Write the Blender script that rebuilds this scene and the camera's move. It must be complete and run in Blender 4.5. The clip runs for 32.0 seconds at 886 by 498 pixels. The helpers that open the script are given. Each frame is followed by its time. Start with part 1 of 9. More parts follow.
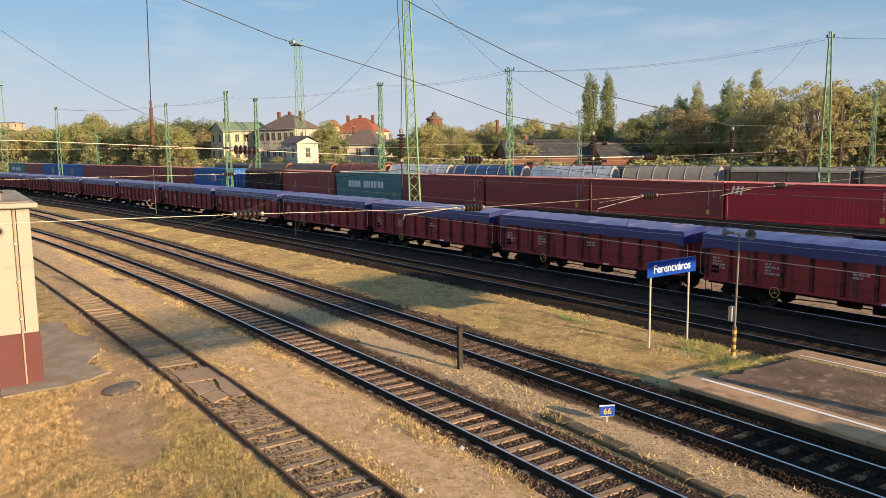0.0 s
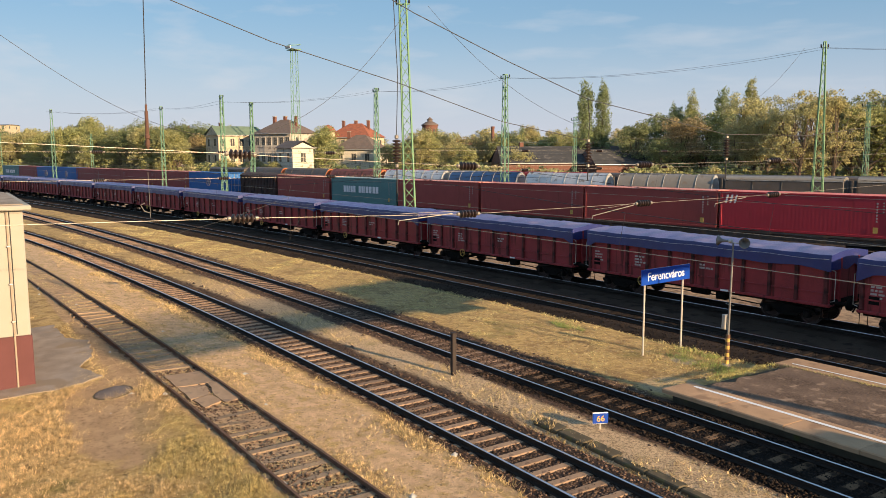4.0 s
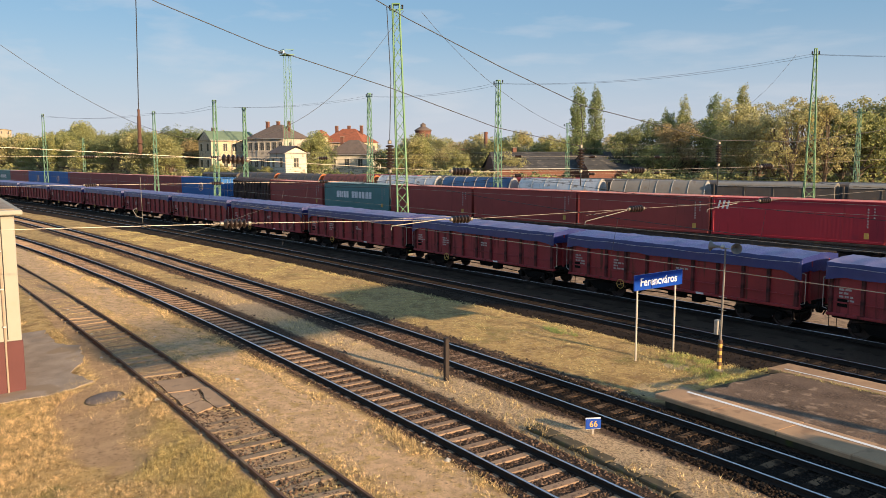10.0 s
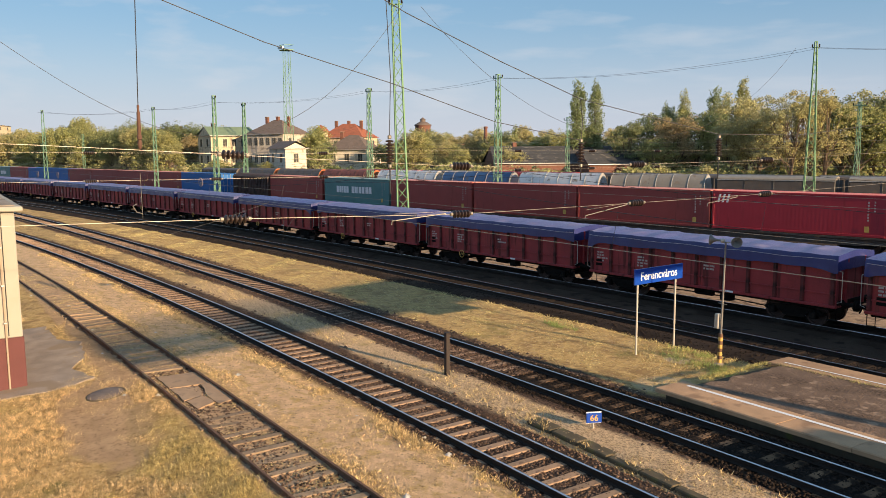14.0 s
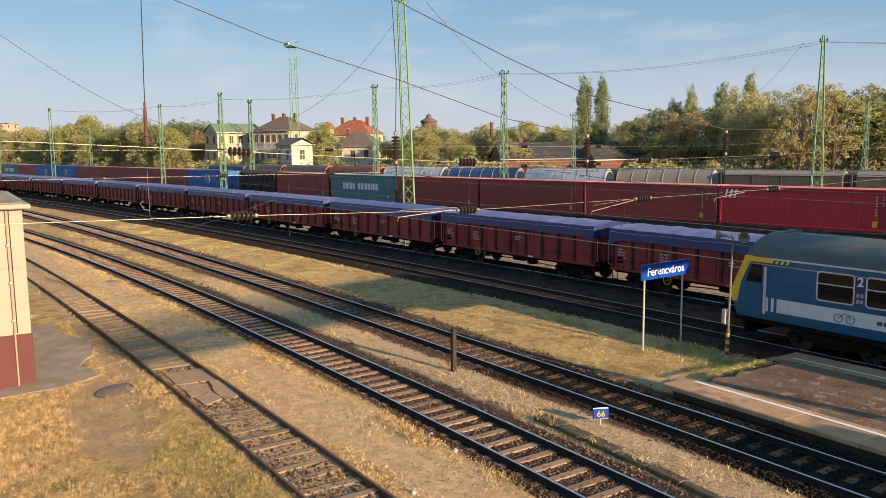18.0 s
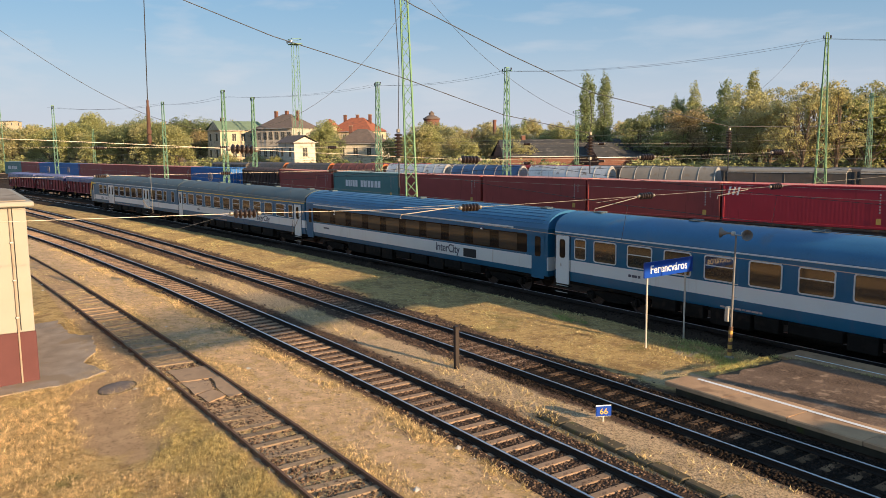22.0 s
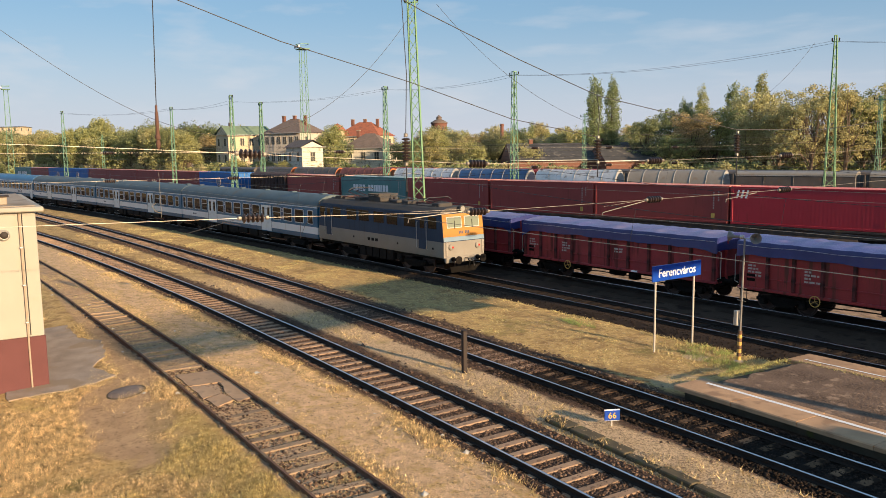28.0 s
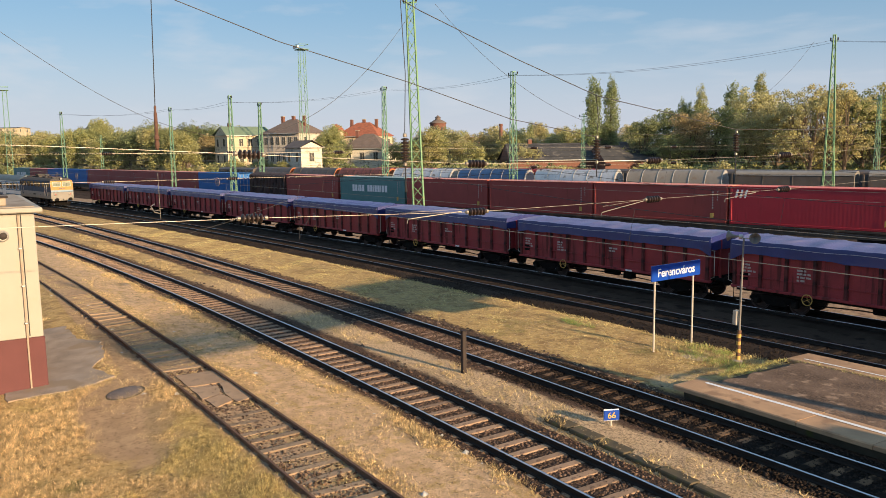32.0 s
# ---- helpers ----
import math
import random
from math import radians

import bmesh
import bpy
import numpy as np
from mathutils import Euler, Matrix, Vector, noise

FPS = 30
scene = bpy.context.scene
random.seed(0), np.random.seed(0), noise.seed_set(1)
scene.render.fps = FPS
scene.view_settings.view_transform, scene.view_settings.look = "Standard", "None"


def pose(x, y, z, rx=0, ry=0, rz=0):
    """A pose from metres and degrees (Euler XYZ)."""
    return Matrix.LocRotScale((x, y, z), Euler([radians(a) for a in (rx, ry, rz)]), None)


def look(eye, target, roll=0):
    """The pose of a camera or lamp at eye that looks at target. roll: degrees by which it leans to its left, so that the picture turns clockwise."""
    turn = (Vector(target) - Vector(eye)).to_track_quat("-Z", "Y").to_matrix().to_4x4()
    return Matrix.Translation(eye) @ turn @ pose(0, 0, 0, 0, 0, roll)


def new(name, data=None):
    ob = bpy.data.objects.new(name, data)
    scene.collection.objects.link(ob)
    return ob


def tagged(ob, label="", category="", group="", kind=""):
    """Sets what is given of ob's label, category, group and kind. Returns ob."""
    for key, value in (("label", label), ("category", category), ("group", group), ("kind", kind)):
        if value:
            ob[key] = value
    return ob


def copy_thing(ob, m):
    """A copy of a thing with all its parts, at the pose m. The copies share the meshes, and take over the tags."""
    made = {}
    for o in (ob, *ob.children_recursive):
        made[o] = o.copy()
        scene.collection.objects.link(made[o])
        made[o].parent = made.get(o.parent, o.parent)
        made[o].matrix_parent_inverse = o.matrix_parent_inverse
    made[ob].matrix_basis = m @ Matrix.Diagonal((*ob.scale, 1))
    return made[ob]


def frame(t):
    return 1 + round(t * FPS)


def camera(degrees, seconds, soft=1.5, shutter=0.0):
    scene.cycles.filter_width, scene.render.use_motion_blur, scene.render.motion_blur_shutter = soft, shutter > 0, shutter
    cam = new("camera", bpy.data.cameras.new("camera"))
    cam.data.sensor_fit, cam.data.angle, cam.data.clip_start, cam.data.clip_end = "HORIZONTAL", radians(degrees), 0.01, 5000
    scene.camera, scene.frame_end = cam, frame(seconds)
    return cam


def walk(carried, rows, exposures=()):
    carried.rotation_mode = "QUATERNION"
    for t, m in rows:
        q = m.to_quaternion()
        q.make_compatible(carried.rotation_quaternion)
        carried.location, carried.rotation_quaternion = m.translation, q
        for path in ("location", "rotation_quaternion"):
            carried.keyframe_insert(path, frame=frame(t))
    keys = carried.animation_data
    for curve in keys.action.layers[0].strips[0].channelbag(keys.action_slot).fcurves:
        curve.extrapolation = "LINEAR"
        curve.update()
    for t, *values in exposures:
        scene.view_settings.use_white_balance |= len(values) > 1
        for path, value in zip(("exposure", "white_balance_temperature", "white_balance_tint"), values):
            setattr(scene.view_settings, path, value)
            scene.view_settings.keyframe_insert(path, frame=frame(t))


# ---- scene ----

# camera: held on the footbridge, eye 7.27 m over the rails (rail tops are z = 0)
EYE_Z = 7.274
TURNS = [  # seconds, yaw, dip, lean in degrees
    (0, 58.40, 7.51, 0.78), (0.5, 58.33, 7.51, 0.57), (1, 58.27, 7.49, 0.36), (1.5, 58.27, 7.46, 0.41),
    (2, 58.25, 7.34, 0.51), (2.5, 58.18, 7.26, 0.49), (3, 58.09, 7.17, 0.39), (3.5, 58.00, 7.14, 0.25),
    (5.5, 58.06, 6.89, 0.47), (6, 58.06, 6.89, 0.33), (6.5, 58.09, 6.93, 0.37), (7, 58.04, 6.87, 0.44),
    (7.5, 57.98, 6.78, 0.46), (8, 57.94, 6.73, 0.37), (8.5, 57.83, 6.73, 0.19), (9, 57.74, 6.73, 0.14),
    (9.5, 57.62, 6.73, 0.14), (10, 57.50, 6.71, 0.17), (10.5, 57.51, 6.71, 0.17), (11, 57.52, 6.76, 0.14),
    (11.5, 57.60, 6.84, 0.17), (12, 57.70, 6.90, 0.32), (12.5, 57.75, 6.87, 0.41), (13, 57.76, 6.84, 0.45),
    (13.5, 57.66, 6.87, 0.41), (14, 57.52, 7.08, 0.38), (14.5, 57.42, 7.21, 0.49), (16.5, 57.82, 7.11, 0.52),
    (17, 57.91, 7.28, 0.49), (17.5, 57.93, 7.32, 0.53), (18, 57.98, 7.35, 0.59), (18.5, 57.99, 7.38, 0.48),
    (19, 58.01, 7.44, 0.36), (19.5, 58.10, 7.45, 0.47), (20, 58.15, 7.41, 0.59), (20.5, 58.16, 7.43, 0.64),
    (21, 58.14, 7.47, 0.57), (21.5, 58.12, 7.51, 0.53), (22, 58.18, 7.53, 0.62), (22.5, 58.26, 7.52, 0.72),
    (23, 58.33, 7.46, 0.75), (23.5, 58.33, 7.45, 0.69), (24, 58.42, 7.44, 0.67), (24.5, 58.49, 7.41, 0.74),
    (25, 58.50, 7.33, 0.80), (25.5, 58.53, 7.26, 0.83), (27.5, 58.66, 7.22, 0.85), (28, 58.73, 7.23, 0.80),
    (28.5, 58.78, 7.26, 0.84), (29, 58.78, 7.27, 0.90), (29.5, 58.75, 7.25, 1.01), (30, 58.72, 7.20, 0.98),
    (30.5, 58.71, 7.24, 0.83), (31, 58.70, 7.34, 0.77), (31.5, 58.68, 7.30, 0.85), (32, 58.67, 7.22, 0.89),
]

cam = camera(57.92, 32.0, soft=0.8)
walk(cam, [(t, pose(0, 0, EYE_Z, 90 - dip, 0, yaw) @ pose(0, 0, 0, 0, 0, -lean)) for t, yaw, dip, lean in TURNS], [(0, 0.75), (32, 0.75)])

# ---- light: a low autumn sun from beyond the tracks and a clear sky ----
SUN_EL, SUN_AZ = 14.0, 77.5
sun_way = Vector((math.sin(radians(SUN_AZ)) * math.cos(radians(SUN_EL)), math.cos(radians(SUN_AZ)) * math.cos(radians(SUN_EL)), math.sin(radians(SUN_EL))))
sun = new("sun", bpy.data.lights.new("sun", "SUN"))
sun.data.energy, sun.data.angle, sun.data.color = 5.5, radians(0.6), (1.0, 0.715, 0.425)
sun.matrix_world = look(sun_way * 200, (0, 0, 0))
world = bpy.data.worlds.new("sky")
scene.world = world
world.use_nodes = True
wt = world.node_tree
sky = wt.nodes.new("ShaderNodeTexSky")
sky.sky_type, sky.sun_disc = "NISHITA", False
sky.sun_elevation, sky.sun_rotation = radians(SUN_EL), radians(SUN_AZ)
sky.air_density, sky.dust_density, sky.ozone_density = 1.0, 0.3, 2.2
wbg = wt.nodes["Background"]
wbg.inputs["Strength"].default_value = 0.065
# thin streaks of cirrus, high up
wco = wt.nodes.new("ShaderNodeTexCoord")
wmap = wt.nodes.new("ShaderNodeMapping")
wmap.inputs["Rotation"].default_value = (0, radians(8), radians(32))
wmap.inputs["Scale"].default_value = (1.2, 6.0, 22.0)
wno = wt.nodes.new("ShaderNodeTexNoise")
wno.inputs["Scale"].default_value, wno.inputs["Detail"].default_value = 1.6, 6
wra = wt.nodes.new("ShaderNodeValToRGB")
wra.color_ramp.elements[0].position, wra.color_ramp.elements[1].position = 0.52, 0.78
wmul = wt.nodes.new("ShaderNodeMath")
wmul.operation, wmul.inputs[1].default_value = "MULTIPLY", 0.45
wmix = wt.nodes.new("ShaderNodeMix")
wmix.data_type = "RGBA"
wmix.inputs["B"].default_value = (6.5, 6.6, 7.0, 1)
wt.links.new(wco.outputs["Generated"], wmap.inputs["Vector"])
wt.links.new(wmap.outputs["Vector"], wno.inputs["Vector"])
wt.links.new(wno.outputs["Fac"], wra.inputs["Fac"])
wt.links.new(wra.outputs["Color"], wmul.inputs[0])
wt.links.new(wmul.outputs[0], wmix.inputs["Factor"])
# pale lilac haze towards the horizon
wsep = wt.nodes.new("ShaderNodeSeparateXYZ")
wt.links.new(wco.outputs["Generated"], wsep.inputs[0])
whz = wt.nodes.new("ShaderNodeMapRange")
whz.interpolation_type = "SMOOTHERSTEP"
whz.inputs["From Min"].default_value, whz.inputs["From Max"].default_value = 0.20, -0.03
whz.inputs["To Min"].default_value, whz.inputs["To Max"].default_value = 0.0, 0.8
wt.links.new(wsep.outputs["Z"], whz.inputs["Value"])
whm = wt.nodes.new("ShaderNodeMix")
whm.data_type = "RGBA"
whm.inputs["B"].default_value = (5.9, 6.0, 6.9, 1)
wt.links.new(whz.outputs["Result"], whm.inputs["Factor"])
whs = wt.nodes.new("ShaderNodeHueSaturation")
whs.inputs["Saturation"].default_value = 1.1
wt.links.new(sky.outputs["Color"], whs.inputs["Color"])
# an even clear blue over the whole dome
wev = wt.nodes.new("ShaderNodeMix")
wev.data_type = "RGBA"
wev.inputs["Factor"].default_value = 0.6
wev.inputs["B"].default_value = (2.6, 4.5, 6.7, 1)
wt.links.new(whs.outputs["Color"], wev.inputs["A"])
wt.links.new(wev.outputs["Result"], whm.inputs["A"])
wt.links.new(whm.outputs["Result"], wmix.inputs["A"])
wt.links.new(wmix.outputs["Result"], wbg.inputs["Color"])


# ---- mesh tools ----
class Geo:
    """Points and faces gathered for one mesh."""
    def __init__(self):
        self.v, self.f, self.k = [], [], 0

    def add(self, pts, faces):
        n = len(self.v)
        self.v += [tuple(p) for p in pts]
        self.f += [tuple(i + n for i in q) for q in faces]
        return self

    def box(self, x0, x1, y0, y1, z0, z1):
        return self.add([(x, y, z) for z in (z0, z1) for y in (y0, y1) for x in (x0, x1)],
                        [(0, 2, 3, 1), (4, 5, 7, 6), (0, 1, 5, 4), (2, 6, 7, 3), (0, 4, 6, 2), (1, 3, 7, 5)])

    def cbox(self, x0, x1, y0, y1, z0, z1, c=0.02):
        """A box with chamfered edges."""
        X, Y, Z = ((x0, x0 + c, x1 - c, x1), (y0, y0 + c, y1 - c, y1), (z0, z0 + c, z1 - c, z1))
        pts, idx = [], {}
        for i in (0, 1):
            for j in (0, 1):
                for k in (0, 1):
                    a, b, d = (0, 3)[i], (0, 3)[j], (0, 3)[k]
                    ai, bi, di = (1, 2)[i], (1, 2)[j], (1, 2)[k]
                    for ax, p in (("x", (X[a], Y[bi], Z[di])), ("y", (X[ai], Y[b], Z[di])), ("z", (X[ai], Y[bi], Z[d]))):
                        idx[ax, i, j, k] = len(pts)
                        pts.append(p)
        F = []
        for s in (0, 1):
            F.append([idx["x", s, j, k] for j, k in ((0, 0), (1, 0), (1, 1), (0, 1))][::1 if s else -1])
            F.append([idx["y", i, s, k] for i, k in ((0, 0), (1, 0), (1, 1), (0, 1))][::-1 if s else 1])
            F.append([idx["z", i, j, s] for i, j in ((0, 0), (1, 0), (1, 1), (0, 1))][::1 if s else -1])
        for p in (0, 1):
            for r in (0, 1):
                F.append([idx["x", p, r, 0], idx["x", p, r, 1], idx["y", p, r, 1], idx["y", p, r, 0]][::1 if p == r else -1])
                F.append([idx["y", 0, p, r], idx["y", 1, p, r], idx["z", 1, p, r], idx["z", 0, p, r]][::1 if p == r else -1])
                F.append([idx["z", p, 0, r], idx["z", p, 1, r], idx["x", p, 1, r], idx["x", p, 0, r]][::1 if p == r else -1])
        for i in (0, 1):
            for j in (0, 1):
                for k in (0, 1):
                    F.append([idx["x", i, j, k], idx["y", i, j, k], idx["z", i, j, k]][::1 if (i + j + k) % 2 else -1])
        return self.add(pts, F)

    def rod(self, p, q, r, n=8, r2=None, caps=True):
        """A round bar from p to q."""
        p, q = Vector(p), Vector(q)
        d = (q - p).normalized()
        a = d.orthogonal().normalized()
        b = d.cross(a)
        r2 = r if r2 is None else r2
        ring = [(math.cos(2 * math.pi * i / n), math.sin(2 * math.pi * i / n)) for i in range(n)]
        pts = [p + (a * c + b * s) * r for c, s in ring] + [q + (a * c + b * s) * r2 for c, s in ring]
        F = [(i, (i + 1) % n, n + (i + 1) % n, n + i) for i in range(n)]
        if caps:
            F += [tuple(range(n))[::-1], tuple(range(n, 2 * n))]
        return self.add(pts, F)

    def bar(self, p, q, w, h=None):
        """A square bar from p to q."""
        p, q = Vector(p), Vector(q)
        h = w if h is None else h
        d = (q - p).normalized()
        a = d.cross(Vector((0, 0, 1)))
        a = Vector((1, 0, 0)) if a.length < 1e-4 else a.normalized()
        b = a.cross(d)
        pts = [e + a * (w / 2 * sx) + b * (h / 2 * sy) for e in (p, q) for sx, sy in ((-1, -1), (1, -1), (1, 1), (-1, 1))]
        return self.add(pts, [(0, 1, 5, 4), (1, 2, 6, 5), (2, 3, 7, 6), (3, 0, 4, 7), (3, 2, 1, 0), (4, 5, 6, 7)])

    def tube(self, pts, r, n=6):
        """A bent round wire through the points."""
        pts = [Vector(p) for p in pts]
        m = len(pts)
        V, F = [], []
        a = None
        for i, p in enumerate(pts):
            d = (pts[min(i + 1, m - 1)] - pts[max(i - 1, 0)]).normalized()
            a = d.orthogonal().normalized() if a is None else (a - d * a.dot(d)).normalized()
            b = d.cross(a)
            V += [p + (a * math.cos(2 * math.pi * k / n) + b * math.sin(2 * math.pi * k / n)) * r for k in range(n)]
        for i in range(m - 1):
            F += [(i * n + k, i * n + (k + 1) % n, (i + 1) * n + (k + 1) % n, (i + 1) * n + k) for k in range(n)]
        F += [tuple(range(n))[::-1], tuple(range((m - 1) * n, m * n))]
        return self.add(V, F)

    def prism(self, prof, x0, x1, cut0=None, cut1=None):
        """A closed (y, z) outline drawn along x; cut0 and cut1 shift its ends by a function of z."""
        n = len(prof)
        V = [(x0 + (cut0(z) if cut0 else 0), y, z) for y, z in prof] + [(x1 + (cut1(z) if cut1 else 0), y, z) for y, z in prof]
        F = [(i, n + i, n + (i + 1) % n, (i + 1) % n) for i in range(n)] + [tuple(range(n)), tuple(range(n, 2 * n))[::-1]]
        return self.add(V, F)

    def plate(self, outline, y0, y1):
        """A closed (x, z) outline drawn along y."""
        n = len(outline)
        V = [(x, y0, z) for x, z in outline] + [(x, y1, z) for x, z in outline]
        F = [(i, (i + 1) % n, n + (i + 1) % n, n + i) for i in range(n)] + [tuple(range(n))[::-1], tuple(range(n, 2 * n))]
        return self.add(V, F)

    def lathe(self, prof, p, axis="z", n=16):
        """(radius, height) rows turned round an axis through p."""
        V, F = [], []
        m = len(prof)
        for r, h in prof:
            for k in range(n):
                c, s = r * math.cos(2 * math.pi * k / n), r * math.sin(2 * math.pi * k / n)
                o = {"z": (c, s, h), "x": (h, c, s), "y": (s, h, c)}[axis]
                V.append((p[0] + o[0], p[1] + o[1], p[2] + o[2]))
        for i in range(m - 1):
            F += [(i * n + k, i * n + (k + 1) % n, (i + 1) * n + (k + 1) % n, (i + 1) * n + k) for k in range(n)]
        F += [tuple(range(n))[::-1], tuple(range((m - 1) * n, m * n))]
        return self.add(V, F)

    def along(self, prof, path, closed=True):
        """A (side, z) outline swept along a list of (x, y, heading)."""
        n, V, F = len(prof), [], []
        for x, y, h in path:
            V += [(x - math.sin(h) * o, y + math.cos(h) * o, z) for o, z in prof]
        for i in range(len(path) - 1):
            for k in range(n if closed else n - 1):
                F.append((i * n + k, (i + 1) * n + k, (i + 1) * n + (k + 1) % n, i * n + (k + 1) % n))
        if closed:
            F += [tuple(range(n)), tuple(range((len(path) - 1) * n, len(path) * n))[::-1]]
        return self.add(V, F)

    def mesh(self, name, mat, smooth=35):
        me = bpy.data.meshes.new(name)
        me.from_pydata(self.v, [], self.f)
        for m in (mat if isinstance(mat, (list, tuple)) else [mat]):
            me.materials.append(m)
        if smooth:
            me.polygons.foreach_set("use_smooth", [True] * len(me.polygons))
            me.set_sharp_from_angle(angle=radians(smooth))
        me.update()
        return me


def fixed_normals(me):
    bm = bmesh.new()
    bm.from_mesh(me)
    bmesh.ops.recalc_face_normals(bm, faces=bm.faces)
    bm.to_mesh(me)
    bm.free()
    return me


def part(name, geo, mat, parent, label="", smooth=35, at=None):
    """One mesh object under a thing or a part."""
    me = geo if isinstance(geo, bpy.types.Mesh) else fixed_normals(geo.mesh(name, mat, smooth))
    ob = new(name, me)
    ob.parent = parent
    if at is not None:
        ob.matrix_basis = at
    if label:
        ob["label"] = label
    return ob


def thing(name, m, label, category, group="", kind=""):
    ob = new(name)
    ob.empty_display_size = 0.3
    ob.matrix_basis = m
    return tagged(ob, label, category, group, kind)


def solid(name, geo, mat, label, category, group="", kind="", smooth=35):
    """A thing that is one mesh."""
    return tagged(new(name, fixed_normals(geo.mesh(name, mat, smooth))), label, category, group, kind)


def bulk(name, V, F, mat, smooth=False):
    """A big mesh from arrays: V (n, 3), F (m, k) with one k."""
    me = bpy.data.meshes.new(name)
    V, F = np.asarray(V, np.float32), np.asarray(F, np.int32)
    me.vertices.add(len(V))
    me.vertices.foreach_set("co", V.ravel())
    me.loops.add(F.size)
    me.loops.foreach_set("vertex_index", F.ravel())
    me.polygons.add(len(F))
    me.polygons.foreach_set("loop_start", np.arange(0, F.size, F.shape[1], dtype=np.int32))
    if smooth:
        me.polygons.foreach_set("use_smooth", np.ones(len(F), bool))
    for m in (mat if isinstance(mat, (list, tuple)) else [mat]):
        me.materials.append(m)
    me.update(calc_edges=True)
    return me


# ---- materials ----
def material(name, color, rough=0.7, metal=0.0, vary=0.25, scale=3.0, fine=40.0, bump=0.15, dist=0.01, dirt=None, dirt_at=0.55, dirt_scale=1.2,
             piece=0.0, coat=0.0, spec=0.5, stretch=(1, 1, 1), streak=False, island=0.0):
    """Colour varied at two scales, dirt of another colour in patches, grain in the relief."""
    m = bpy.data.materials.new(name)
    m.use_nodes = True
    nt = m.node_tree
    b = nt.nodes["Principled BSDF"]
    L = nt.links.new
    b.inputs["Roughness"].default_value, b.inputs["Metallic"].default_value = rough, metal
    b.inputs["Specular IOR Level"].default_value = spec
    b.inputs["Coat Weight"].default_value = coat
    co = nt.nodes.new("ShaderNodeTexCoord")
    mp = nt.nodes.new("ShaderNodeMapping")
    mp.inputs["Scale"].default_value = stretch
    L(co.outputs["Object"], mp.inputs["Vector"])

    def noise_at(s, d=4.0):
        n = nt.nodes.new("ShaderNodeTexNoise")
        n.inputs["Scale"].default_value, n.inputs["Detail"].default_value = s, d
        L(mp.outputs["Vector"], n.inputs["Vector"])
        return n

    def mix(a, bb, fac, kind="MIX"):
        x = nt.nodes.new("ShaderNodeMix")
        x.data_type, x.blend_type = "RGBA", kind
        for key, val in (("A", a), ("B", bb), ("Factor", fac)):
            if hasattr(val, "is_linked"):
                L(val, x.inputs[key])
            else:
                x.inputs[key].default_value = val
        return x.outputs["Result"]

    def ramp(src, lo, hi):
        r = nt.nodes.new("ShaderNodeMapRange")
        r.interpolation_type = "SMOOTHSTEP"
        r.inputs["From Min"].default_value, r.inputs["From Max"].default_value = lo, hi
        L(src, r.inputs["Value"])
        return r.outputs["Result"]

    n1, n2 = noise_at(scale, 5), noise_at(fine, 3)
    c = (*color, 1)
    dark, light = tuple(v * (1 - vary) for v in color) + (1,), tuple(min(1, v * (1 + vary)) for v in color) + (1,)
    col = mix(dark, light, ramp(n1.outputs["Fac"], 0.3, 0.7))
    col = mix(col, c, ramp(n2.outputs["Fac"], 0.35, 0.65))
    if dirt:
        n3 = noise_at(dirt_scale, 7)
        if streak:
            mp2 = nt.nodes.new("ShaderNodeMapping")
            mp2.inputs["Scale"].default_value = (4.0, 4.0, 0.35)
            L(co.outputs["Object"], mp2.inputs["Vector"])
            L(mp2.outputs["Vector"], n3.inputs["Vector"])
        f = ramp(n3.outputs["Fac"], dirt_at, dirt_at + 0.14)
        col = mix(col, (*dirt, 1), f)
        rr = nt.nodes.new("ShaderNodeMapRange")
        rr.inputs["To Min"].default_value, rr.inputs["To Max"].default_value = rough, min(1.0, rough + 0.25)
        L(f, rr.inputs["Value"])
        L(rr.outputs["Result"], b.inputs["Roughness"])
    if piece or island:
        src = nt.nodes.new("ShaderNodeObjectInfo").outputs["Random"] if piece else nt.nodes.new("ShaderNodeNewGeometry").outputs["Random Per Island"]
        a = piece or island
        r = nt.nodes.new("ShaderNodeMapRange")
        r.inputs["To Min"].default_value, r.inputs["To Max"].default_value = 1 - a, 1 + a
        L(src, r.inputs["Value"])
        h = nt.nodes.new("ShaderNodeHueSaturation")
        L(r.outputs["Result"], h.inputs["Value"])
        L(col, h.inputs["Color"])
        col = h.outputs["Color"]
    L(col, b.inputs["Base Color"])
    if bump:
        bp = nt.nodes.new("ShaderNodeBump")
        bp.inputs["Strength"].default_value, bp.inputs["Distance"].default_value = bump, dist
        L(n2.outputs["Fac"], bp.inputs["Height"])
        L(bp.outputs["Normal"], b.inputs["Normal"])
    return m


